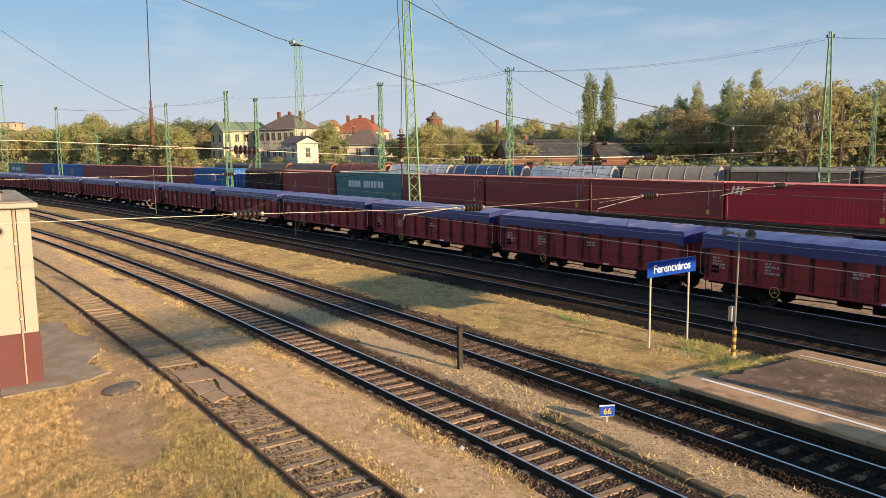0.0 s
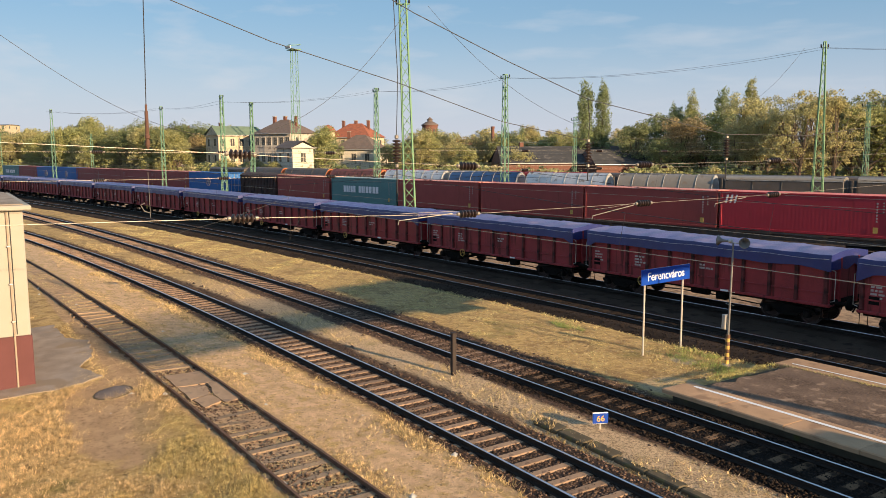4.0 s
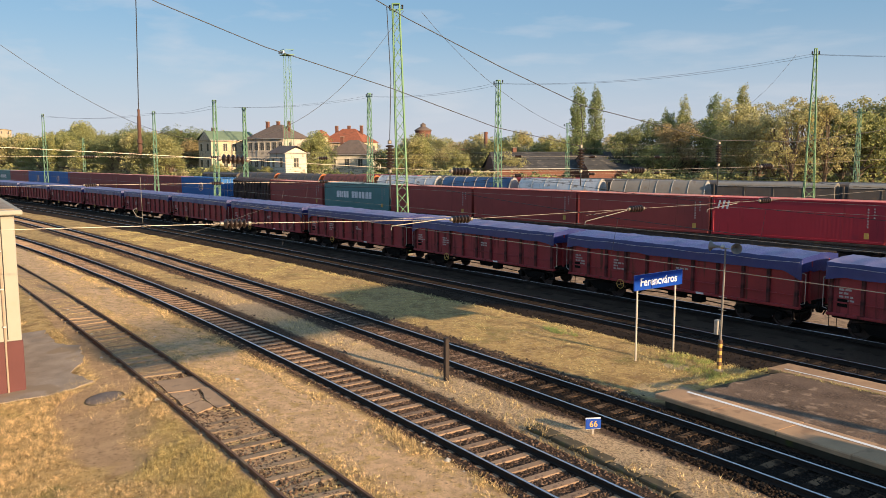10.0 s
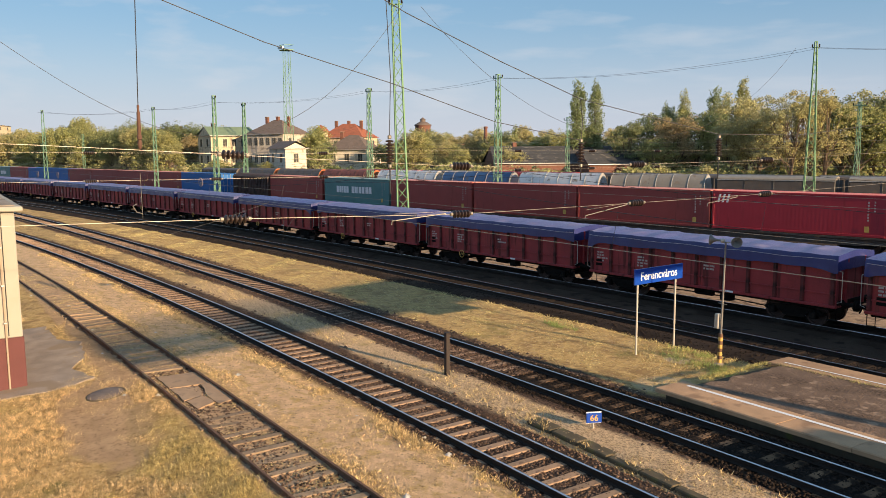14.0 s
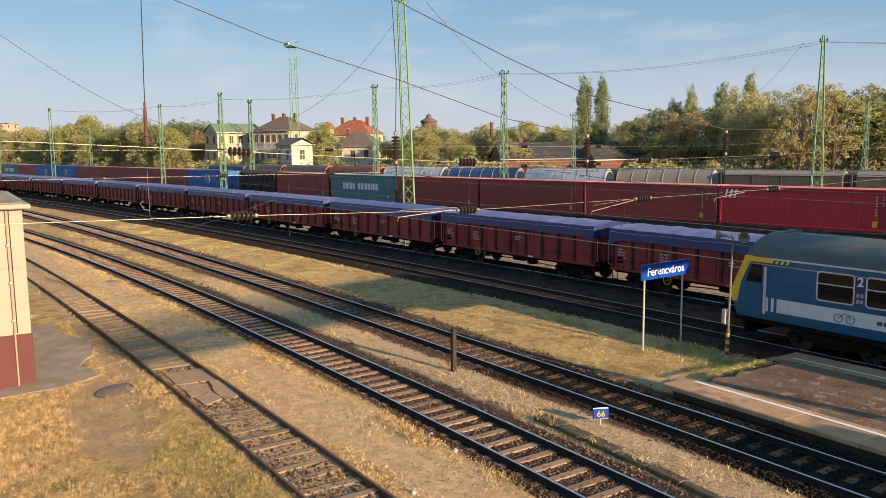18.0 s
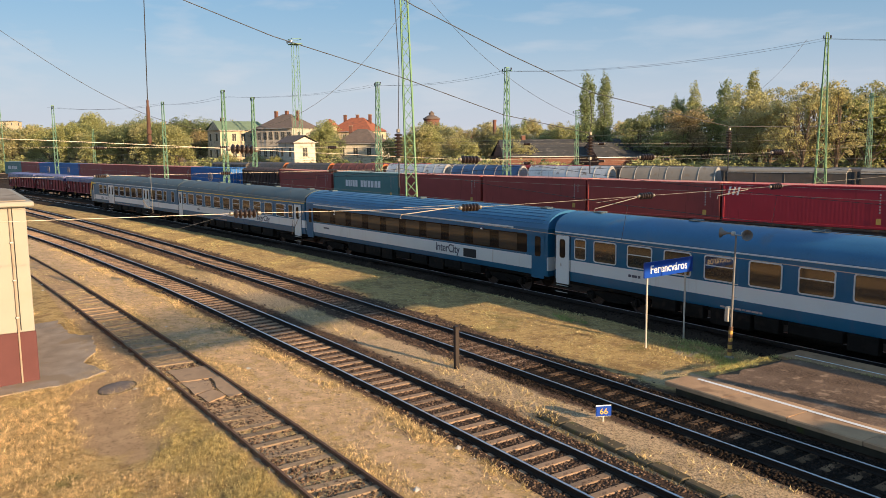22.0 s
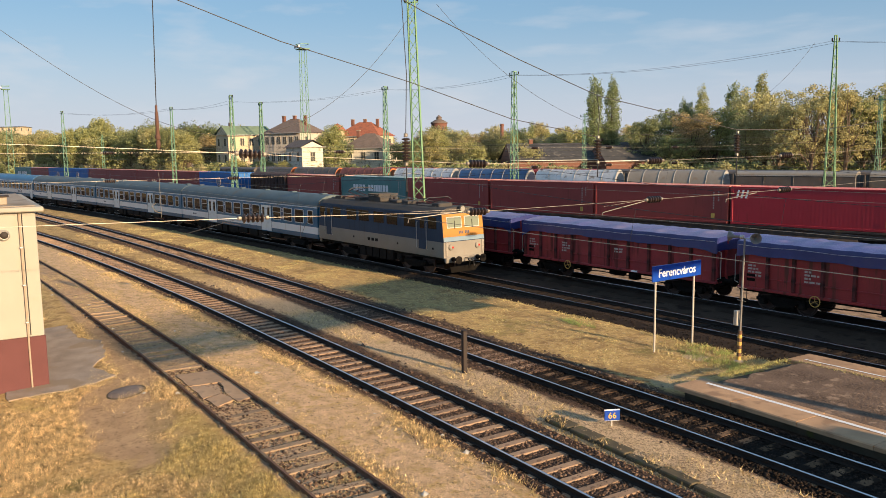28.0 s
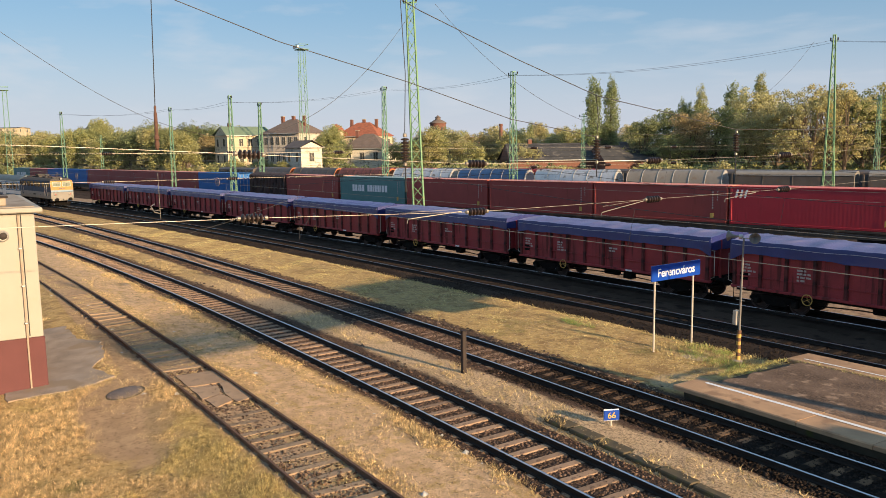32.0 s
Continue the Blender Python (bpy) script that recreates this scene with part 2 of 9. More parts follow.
def leaf_material(name, color, spread=0.35, hue=0.012, through_light=0.45, patch=0.0, patch_scale=7.0):
    m = bpy.data.materials.new(name)
    m.use_nodes = True
    nt = m.node_tree
    b = nt.nodes["Principled BSDF"]
    b.inputs["Roughness"].default_value, b.inputs["Specular IOR Level"].default_value = 0.6, 0.25
    g = nt.nodes.new("ShaderNodeNewGeometry")
    r = nt.nodes.new("ShaderNodeMapRange")
    r.inputs["To Min"].default_value, r.inputs["To Max"].default_value = 1 - spread, 1 + spread
    h = nt.nodes.new("ShaderNodeHueSaturation")
    h.inputs["Color"].default_value = (*color, 1)
    nt.links.new(g.outputs["Random Per Island"], r.inputs["Value"])
    if patch:
        c = nt.nodes.new("ShaderNodeTexCoord")
        n = nt.nodes.new("ShaderNodeTexNoise")
        n.inputs["Scale"].default_value, n.inputs["Detail"].default_value = patch_scale, 4
        nt.links.new(c.outputs["Object"], n.inputs["Vector"])
        q = nt.nodes.new("ShaderNodeMapRange")
        q.inputs["From Min"].default_value, q.inputs["From Max"].default_value = 0.34, 0.66
        q.inputs["To Min"].default_value, q.inputs["To Max"].default_value = 1 - patch, 1 + patch * 0.7
        nt.links.new(n.outputs["Fac"], q.inputs["Value"])
        x = nt.nodes.new("ShaderNodeMath")
        x.operation = "MULTIPLY"
        nt.links.new(r.outputs["Result"], x.inputs[0])
        nt.links.new(q.outputs["Result"], x.inputs[1])
        nt.links.new(x.outputs[0], h.inputs["Value"])
    else:
        nt.links.new(r.outputs["Result"], h.inputs["Value"])
    r2 = nt.nodes.new("ShaderNodeMapRange")
    r2.inputs["To Min"].default_value, r2.inputs["To Max"].default_value = 0.5 - hue, 0.5 + hue
    o = nt.nodes.new("ShaderNodeObjectInfo")
    nt.links.new(o.outputs["Random"], r2.inputs["Value"])
    nt.links.new(r2.outputs["Result"], h.inputs["Hue"])
    nt.links.new(h.outputs["Color"], b.inputs["Base Color"])
    t = nt.nodes.new("ShaderNodeBsdfTranslucent")
    nt.links.new(h.outputs["Color"], t.inputs["Color"])
    mx = nt.nodes.new("ShaderNodeMixShader")
    mx.inputs[0].default_value = through_light
    nt.links.new(b.outputs[0], mx.inputs[1])
    nt.links.new(t.outputs[0], mx.inputs[2])
    nt.links.new(mx.outputs[0], nt.nodes["Material Output"].inputs["Surface"])
    return m


def glass_material(name, tint, rough=0.05, metal=0.0):
    m = bpy.data.materials.new(name)
    m.use_nodes = True
    b = m.node_tree.nodes["Principled BSDF"]
    b.inputs["Base Color"].default_value = (*tint, 1)
    b.inputs["Roughness"].default_value, b.inputs["Metallic"].default_value = rough, metal
    b.inputs["Specular IOR Level"].default_value = 0.25
    b.inputs["Coat Weight"].default_value = 0.0
    return m


M_rail = material("rail_steel", (0.022, 0.016, 0.013), 0.75, 0.0, 0.3, 2, 30, 0.1, spec=0.3)
M_railtop = material("worn_rail_head", (0.62, 0.62, 0.66), 0.28, 1.0, 0.1, 1.5, 25, 0.03)
M_railold = material("rusty_rail", (0.15, 0.08, 0.05), 0.85, 0.1, 0.35, 3, 30, 0.2, dirt=(0.2, 0.15, 0.1))
M_sleeper = material("weathered_concrete_sleeper", (0.33, 0.215, 0.135), 0.9, 0, 0.25, 4, 50, 0.25, piece=0.2, dirt=(0.16, 0.1, 0.07), dirt_scale=3)
M_sleeper_old = material("grey_old_sleeper", (0.31, 0.215, 0.135), 0.95, 0, 0.3, 5, 50, 0.4, piece=0.2, dirt=(0.22, 0.16, 0.09), dirt_scale=3)
M_sleeper_dark = material("sooty_sleeper", (0.022, 0.0165, 0.0135), 0.9, 0, 0.3, 4, 50, 0.3, piece=0.2, spec=0.1)
M_ballast = material("rusty_brown_ballast", (0.06, 0.038, 0.028), 0.95, 0, 0.45, 1.2, 22, 1.0, 0.06, dirt=(0.08, 0.055, 0.042), dirt_scale=0.7, spec=0.15)
M_ballast_dark = material("dark_sooty_ballast", (0.048, 0.034, 0.026), 0.95, 0, 0.4, 0.8, 20, 0.9, 0.05, dirt=(0.085, 0.06, 0.045), dirt_scale=0.5, spec=0.08)
# bed beside the platform: oily, and blackened further for the shade there
M_ballast_oilshade = material("oily_shaded_ballast", (0.011, 0.009, 0.008), 0.95, 0, 0.4, 0.8, 20, 0.9, 0.05, dirt=(0.02, 0.015, 0.012), dirt_scale=0.5, spec=0.08)
M_stone = material("ballast_stone", (0.115, 0.074, 0.052), 0.9, 0, 0.3, 5, 40, 0.2, island=0.75, spec=0.2)
M_stone_dark = material("dark_ballast_stone", (0.03, 0.0215, 0.017), 0.9, 0, 0.3, 5, 40, 0.2, island=0.5, spec=0.08)
M_concrete = material("weathered_concrete", (0.33, 0.27, 0.21), 0.9, 0, 0.2, 1.5, 40, 0.25, dirt=(0.2, 0.16, 0.12), dirt_scale=1.0)
M_platform = material("platform_asphalt", (0.17, 0.115, 0.082), 0.95, 0, 0.5, 0.8, 14, 0.8, 0.03, dirt=(0.33, 0.23, 0.16), dirt_at=0.56, dirt_scale=2.6, spec=0.2)
M_platedge = material("platform_edge_concrete", (0.43, 0.265, 0.15), 0.9, 0, 0.25, 1.5, 40, 0.3, dirt=(0.28, 0.17, 0.1), dirt_at=0.54, dirt_scale=1.4, piece=0.1)
M_whiteline = material("worn_white_paint", (0.85, 0.85, 0.84), 0.7, 0, 0.06, 3, 40, 0.1, dirt=(0.6, 0.54, 0.48), dirt_at=0.68, dirt_scale=4)
M_render = material("cream_render_wall", (0.365, 0.345, 0.295), 0.9, 0, 0.06, 1.0, 60, 0.15, dirt=(0.36, 0.34, 0.28), dirt_at=0.55)
M_plinth = material("brick_red_plinth", (0.12, 0.044, 0.044), 0.9, 0, 0.1, 1.5, 60, 0.15, dirt=(0.16, 0.07, 0.064), dirt_at=0.6)
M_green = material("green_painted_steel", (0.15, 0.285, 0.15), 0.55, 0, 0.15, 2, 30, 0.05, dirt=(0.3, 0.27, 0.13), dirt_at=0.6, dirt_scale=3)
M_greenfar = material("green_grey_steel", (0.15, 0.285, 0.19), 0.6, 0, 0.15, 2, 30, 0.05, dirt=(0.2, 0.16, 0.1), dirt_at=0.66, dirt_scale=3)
M_galv = material("galvanised_steel", (0.5, 0.48, 0.45), 0.5, 0.6, 0.1, 4, 30, 0.05)
M_postwhite = material("pale_painted_post", (0.5, 0.46, 0.4), 0.6, 0, 0.08, 4, 30, 0.05)
M_black = material("black_rusty_post", (0.035, 0.025, 0.022), 0.7, 0.2, 0.3, 4, 40, 0.2)
M_signblue = material("blue_enamel", (0.008, 0.06, 0.38), 0.3, 0, 0.05, 2, 30, 0.02, coat=0.4)
M_signwhite = material("white_enamel", (0.82, 0.82, 0.84), 0.35, 0, 0.03, 2, 30, 0.02)
M_yellow = material("faded_yellow_paint", (0.6, 0.37, 0.09), 0.6, 0, 0.12, 4, 30, 0.05)
M_orange = material("orange_number_paint", (0.9, 0.45, 0.05), 0.5, 0, 0.05, 4, 30, 0.02)
M_insul = material("brown_glazed_porcelain", (0.03, 0.018, 0.015), 0.45, 0, 0.2, 4, 30, 0.02, coat=0.1)
M_wire = material("weathered_copper_wire", (0.34, 0.31, 0.26), 0.5, 0.7, 0.2, 2, 20, 0.0)
M_wiredark = material("dark_steel_rope", (0.045, 0.045, 0.05), 0.6, 0.5, 0.2, 2, 20, 0.0)
M_brass = material("pale_aluminium_rod", (0.27, 0.24, 0.2), 0.45, 0.5, 0.12, 5, 30, 0.05)


# ---- the tracks' lines: y = a + b x + c x^2 between xl and xr, straight beyond ----
class Path:
    def __init__(self, a, b, c, xl=-190.0, xr=0.0, z=0.0, far=None):
        self.z = z
        self.x = np.arange(-460.0, 720.0, 0.5)
        xm = np.clip(self.x, xl, xr)
        self.slope = b + 2 * c * xm
        if far is not None:
            self.slope = np.where(self.x < xl, far, self.slope)
        self.y = a + b * xm + c * xm * xm + self.slope * (self.x - xm)
        self.s = np.concatenate(([0], np.cumsum(np.hypot(np.diff(self.x), np.diff(self.y)))))
        self.s -= np.interp(0.0, self.x, self.s)

    def at(self, s):
        x = float(np.interp(s, self.s, self.x))
        return x, float(np.interp(x, self.x, self.y)), math.atan(float(np.interp(x, self.x, self.slope)))

    def s_of(self, x):
        return float(np.interp(x, self.x, self.s))

    def y_at(self, x):
        return float(np.interp(x, self.x, self.y))

    def rigid(self, s, half):
        """The pose of a vehicle whose two bogies stand half a base before and behind s."""
        x0, y0, _ = self.at(s - half)
        x1, y1, _ = self.at(s + half)
        return pose((x0 + x1) / 2, (y0 + y1) / 2, self.z, 0, 0, math.degrees(math.atan2(y1 - y0, x1 - x0)))

    def line(self, xa, xb, step=3.0):
        n = max(2, int(abs(xb - xa) / step))
        return [self.at(self.s_of(xa + (xb - xa) * i / n)) for i in range(n + 1)]


T1 = Path(7.06, 0.0177, -0.000625, z=0.10)
T2 = Path(11.725, 0.0, -0.00093)
T3 = Path(16.673, 0.02, -0.00057)
T4 = Path(27.044, 0.0487, -0.000574)
T5 = Path(32.425, 0.0605, -0.000513)
T6 = Path(63.02, 0.3052, 0.000692, xl=-112, far=0.22)
T7 = Path(108.06, 0.532, 0.00104, xl=-160)
T8 = Path(116.46, 0.532, 0.00104, xl=-160)

GROUND = -0.30


# ---- ground ----
def ground_height(x, y):
    h = GROUND + 0.05 * noise.noise((x * 0.12, y * 0.12, 0.0)) + 0.025 * noise.noise((x * 0.6, y * 0.6, 3.0))
    d = abs(y - T1.y_at(x))
    h += 0.26 * max(0.0, 1 - max(0.0, d - 1.4) / 2.2) * (1 if x < 30 else 0)
    for p in (T2, T3):
        o = y - p.y_at(x)
        if abs(o) < 0.85:
            h -= 0.16
        elif abs(o) < 3.4 and (p is T2 or o < 0) and not (p is T2 and x > -17.3 and 0 < o < 1.78):
            h += 0.15 * (1 - max(0.0, abs(o) - 1.9) / 1.5)
    if y > T4.y_at(x) - 2.0:
        h -= 0.1
    return h


def ground_material():
    """Straw-dry grass with green patches, bare earth along the paths and gravel near the tracks."""
    m = bpy.data.materials.new("dry_grass_ground")
    m.use_nodes = True
    nt = m.node_tree
    b = nt.nodes["Principled BSDF"]
    b.inputs["Roughness"].default_value, b.inputs["Specular IOR Level"].default_value = 0.95, 0.15
    L = nt.links.new
    co = nt.nodes.new("ShaderNodeTexCoord")
    sep = nt.nodes.new("ShaderNodeSeparateXYZ")
    L(co.outputs["Object"], sep.inputs[0])

    def tex(scale, detail=6, rough=0.6, stretch=None):
        n = nt.nodes.new("ShaderNodeTexNoise")
        n.inputs["Scale"].default_value, n.inputs["Detail"].default_value, n.inputs["Roughness"].default_value = scale, detail, rough
        src = co.outputs["Object"]
        if stretch:
            mp = nt.nodes.new("ShaderNodeMapping")
            mp.inputs["Scale"].default_value = stretch
            L(src, mp.inputs["Vector"])
            src = mp.outputs["Vector"]
        L(src, n.inputs["Vector"])
        return n.outputs["Fac"]

    def math_(op, a, bb, clamp=False):
        n = nt.nodes.new("ShaderNodeMath")
        n.operation, n.use_clamp = op, clamp
        for i, v in enumerate((a, bb)):
            if hasattr(v, "is_linked"):
                L(v, n.inputs[i])
            else:
                n.inputs[i].default_value = v
        return n.outputs[0]

    def ramp(src, lo, hi):
        r = nt.nodes.new("ShaderNodeMapRange")
        r.interpolation_type = "SMOOTHSTEP"
        r.inputs["From Min"].default_value, r.inputs["From Max"].default_value = lo, hi
        L(src, r.inputs["Value"])
        return r.outputs["Result"]

    def mix(a, bb, f):
        x = nt.nodes.new("ShaderNodeMix")
        x.data_type = "RGBA"
        for key, v in (("A", a), ("B", bb), ("Factor", f)):
            if hasattr(v, "is_linked"):
                L(v, x.inputs[key])
            else:
                x.inputs[key].default_value = v
        return x.outputs["Result"]

    X, Y = sep.outputs["X"], sep.outputs["Y"]

    def off_track(a, bq, c):
        """Sideways distance from a line y = a + b x + c x^2."""
        q = math_("MULTIPLY", math_("MULTIPLY", X, X), c)
        return math_("SUBTRACT", Y, math_("ADD", math_("ADD", math_("MULTIPLY", X, bq), q), a))

    def band(d, half, soft, wob):
        a = math_("ABSOLUTE", d, 0.0)
        a = math_("ADD", a, math_("MULTIPLY", math_("SUBTRACT", tex(0.7), 0.5), wob))
        return ramp(math_("MULTIPLY", a, -1.0), -(half + soft), -half)

    def blob(cx, cy, rx, ry, wob):
        """A ragged oval patch."""
        u, v = math_("DIVIDE", math_("SUBTRACT", X, cx), rx), math_("DIVIDE", math_("SUBTRACT", Y, cy), ry)
        r = math_("ADD", math_("MULTIPLY", u, u), math_("MULTIPLY", v, v))
        r = math_("ADD", r, math_("MULTIPLY", math_("SUBTRACT", tex(0.9, 7, 0.65), 0.5), wob))
        return ramp(math_("MULTIPLY", r, -1.0), -1.25, -0.75)

    straw = mix((0.5, 0.335, 0.14, 1), (0.64, 0.45, 0.205, 1), ramp(tex(3.5), 0.35, 0.65))
    straw = mix(straw, (0.36, 0.235, 0.11, 1), ramp(tex(1.3, 6, 0.7), 0.48, 0.62))
    straw = mix(straw, (0.17, 0.112, 0.05, 1), ramp(tex(9, 6, 0.75), 0.52, 0.66))
    green = mix((0.17, 0.155, 0.05, 1), (0.36, 0.29, 0.11, 1), ramp(tex(6), 0.35, 0.65))
    col = mix(straw, green, ramp(tex(0.32, 5), 0.58, 0.74))
    earth = mix((0.78, 0.545, 0.335, 1), (0.6, 0.41, 0.245, 1), ramp(tex(2.2), 0.35, 0.65))
    earth = mix(earth, (0.33, 0.215, 0.125, 1), ramp(tex(8, 8, 0.85), 0.52, 0.66))
    brown = mix((0.45, 0.305, 0.185, 1), (0.56, 0.385, 0.235, 1), ramp(tex(1.6), 0.35, 0.65))
    brown = mix(brown, (0.21, 0.135, 0.08, 1), ramp(tex(7, 7, 0.8), 0.5, 0.66))
    grit = mix((0.72, 0.53, 0.33, 1), (0.28, 0.19, 0.115, 1), ramp(tex(16, 5, 0.8), 0.44, 0.62))
    stone = mix((0.15, 0.092, 0.062, 1), (0.05, 0.033, 0.025, 1), ramp(tex(14, 4, 0.8), 0.4, 0.6))
    path = band(off_track(9.2, 0.012, -0.0007), 0.95, 0.7, 1.5)
    path = math_("MULTIPLY", path, ramp(tex(0.5), 0.22, 0.4))
    col = mix(col, earth, math_("MULTIPLY", path, ramp(tex(2.6, 6, 0.7), 0.36, 0.52)))
    # bare trodden earth round the concrete apron and down towards the crossing
    bare = math_("MAXIMUM", blob(-23.6, 3.6, 3.9, 1.25, 1.6), blob(-28.6, 4.6, 3.4, 0.75, 1.3))
    bare = math_("MAXIMUM", bare, blob(-42.0, 4.75, 14.0, 0.7, 1.2))
    col = mix(col, brown, math_("MULTIPLY", bare, 0.92))
    col = mix(col, green, math_("MULTIPLY", blob(-19.6, 4.6, 4.5, 0.8, 2.2), 0.25))
    # pale grit between the main tracks, straw towards the far end
    mid = math_("MULTIPLY", band(off_track(14.2, 0.01, -0.00075), 1.5, 0.9, 1.2), ramp(X, -50.0, -40.0))
    col = mix(col, grit, math_("MULTIPLY", mid, ramp(tex(0.8), 0.2, 0.5)))
    # dirt and stones between the rails of the siding
    col = mix(col, mix(brown, stone, ramp(tex(3.0, 6, 0.7), 0.56, 0.72)), math_("MULTIPLY", band(off_track(7.06, 0.0177, -0.000625), 0.8, 0.25, 0.5), ramp(tex(0.6), 0.3, 0.5)))
    # stone shoulders of the two main tracks
    col = mix(col, stone, band(off_track(11.87, 0.0, -0.00093), 1.25, 0.35, 0.8))
    col = mix(col, stone, band(off_track(16.97, 0.02, -0.00057), 1.72, 0.35, 0.8))
    # pale sand spilled at the end of the platform
    col = mix(col, (0.6, 0.48, 0.33, 1), math_("MULTIPLY", blob(-17.4, 19.5, 0.95, 1.0, 1.0), 0.5))
    col = mix(col, (0.62, 0.5, 0.36, 1), math_("MULTIPLY", blob(-19.2, 22.2, 0.55, 0.4, 0.9), 0.8))
    L(col, b.inputs["Base Color"])
    bp = nt.nodes.new("ShaderNodeBump")
    bp.inputs["Strength"].default_value, bp.inputs["Distance"].default_value = 1.0, 0.12
    L(math_("ADD", math_("MULTIPLY", tex(9, 6, 0.7), 0.6), math_("MULTIPLY", tex(45, 3), 0.4)), bp.inputs["Height"])
    L(bp.outputs["Normal"], b.inputs["Normal"])
    return m


M_ground = ground_material()
M_tangravel = material("pale_tan_gravel", (0.34, 0.235, 0.15), 0.95, 0, 0.5, 3.0, 16, 1.0, 0.06, dirt=(0.15, 0.1, 0.065), dirt_at=0.5, dirt_scale=2.5)
M_yard = material("cinder_yard_floor", (0.07, 0.049, 0.037), 0.95, 0, 0.35, 0.4, 14, 0.9, 0.05, dirt=(0.035, 0.025, 0.02), dirt_at=0.5, dirt_scale=1.6, spec=0.06)


def build_ground():
    near_x = np.concatenate((np.arange(-60, 12, 0.6), ))
    xs = np.concatenate(([-3500, -1500, -700, -420], np.arange(-330, -62, 4.0), near_x, np.arange(12, 60, 6.0), [80, 140, 260, 500, 900, 1800, 3500]))
    ys = np.concatenate(([-3500, -1500, -600, -250, -120, -70, -40], np.arange(-30, 0, 2.5), np.arange(0, 28, 0.6), np.arange(28, 90, 4.0), [100, 130, 180, 300, 600, 1200, 3500]))
    V = [(x, y, ground_height(x, y)) for y in ys for x in xs]
    n = len(xs)
    i, j = np.meshgrid(np.arange(n - 1), np.arange(len(ys) - 1))
    a = (j * n + i).ravel()
    ob = new("ground", bulk("ground", V, np.stack((a, a + 1, a + 1 + n, a + n), 1), M_ground, True))
    tagged(ob, "dry straw-coloured grass and bare earth beside the tracks", "ground", kind="structure")
    g = Geo()
    rows = []
    for x in np.concatenate((np.arange(-420, -60, 12.0), np.arange(-60, 60, 3.0), [90, 150, 300, 600])):
        rows.append([(x, T4.y_at(x) - 1.75 + 0.18 * noise.noise((x * 0.5, 0, 1)), GROUND - 0.03), (x, T4.y_at(x) - 1.0, GROUND + 0.05),
                     (x, T5.y_at(x) + 2.0, GROUND + 0.02), (x, max(T8.y_at(x) + 7, T6.y_at(x) + 6, T5.y_at(x) + 10), GROUND + 0.0)])
    V = [p for r in rows for p in r]
    F = [(i * 4 + k, i * 4 + 4 + k, i * 4 + 5 + k, i * 4 + 1 + k) for i in range(len(rows) - 1) for k in range(3)]
    g.add(V, F)
    strip, W = Geo(), []
    for x in np.arange(-150, 30, 3.0):
        W += [(x, T5.y_at(x) + 1.75 + 0.25 * noise.noise((x * 0.4, 2, 1)), GROUND + 0.045), (x, T5.y_at(x) + 5.6 + 0.5 * noise.noise((x * 0.3, 7, 1)), GROUND + 0.045)]
    strip.add(W, [(2 * i, 2 * i + 2, 2 * i + 3, 2 * i + 1) for i in range(len(W) // 2 - 1)])
    solid("gravel_strip", strip, M_tangravel, "pale tan gravel strip behind the goods track", "gravel", kind="structure", smooth=60)
    solid("yard_floor", g, M_yard, "dark cinder and gravel floor of the goods yard", "yard floor", kind="structure", smooth=60)


build_ground()

# ---- tracks: rails, ballast and (later) sleepers ----
RAIL = [(-0.07, -0.16), (0.07, -0.16), (0.07, -0.145), (0.012, -0.125), (0.012, -0.045), (0.036, -0.032), (0.036, -0.012), (0.028, -0.003),
        (-0.028, -0.003), (-0.036, -0.012), (-0.036, -0.032), (-0.012, -0.045), (-0.012, -0.125), (-0.07, -0.145)]
HEAD = [(-0.03, -0.004), (0.03, -0.004), (0.028, 0.001), (-0.028, 0.001)]


def build_track(name, path, xa, xb, label, bed_mat, worn=True, rusty=False, bed=True, step=3.0, mid=0.2, dark_from=None):
    dark_from = xb if dark_from is None else dark_from
    tr = thing(name, Matrix.Identity(4), label, "railway track", "tracks of the yard", "structure")
    line = path.line(xa, xb, step)
    for side in (-0.7525, 0.7525):
        r = part("rail", Geo().along([(o + side, z + path.z) for o, z in RAIL], line), M_railold if rusty else M_rail, tr)
        if worn:
            part("rail_head", Geo().along([(o + side, z + path.z) for o, z in HEAD], line), M_railtop, r, "bright worn rail head")
    if bed:
        z = path.z
        prof = [(-2.0, z - 0.46), (-1.42, z - 0.17), (-1.0, z - 0.145), (-0.85, z - 0.19), (0, z - mid), (0.85, z - 0.19), (1.0, z - 0.145), (1.42, z - 0.17), (2.0, z - 0.46)]
        for mat, a, b in ((bed_mat, xa, dark_from), (M_ballast_oilshade, dark_from, xb)):
            if b > a + 1:
                part("ballast_bed", Geo().along(prof, path.line(a, b, step), False), mat, tr, smooth=60)
    return tr


track_old = build_track("railway_track_1", T1, -130, 25, "overgrown siding with rusty rails and half-buried grey sleepers", M_ballast, worn=False, rusty=True, bed=False)
track_a = build_track("railway_track_2", T2, -330, 40, "main track with worn shiny rails on brown ballast", M_ballast)
track_b = build_track("railway_track_3", T3, -330, 40, "main track with worn shiny rails on brown ballast beside the platform", M_ballast, mid=0.178, dark_from=-21.0)
track_c = build_track("railway_track_4", T4, -440, 640, "main track with shiny rails on dark sooty ballast", M_ballast_dark, step=5)
build_track("railway_track_5", T5, -440, 300, "goods track on dark sooty ballast", M_ballast_dark, step=5)
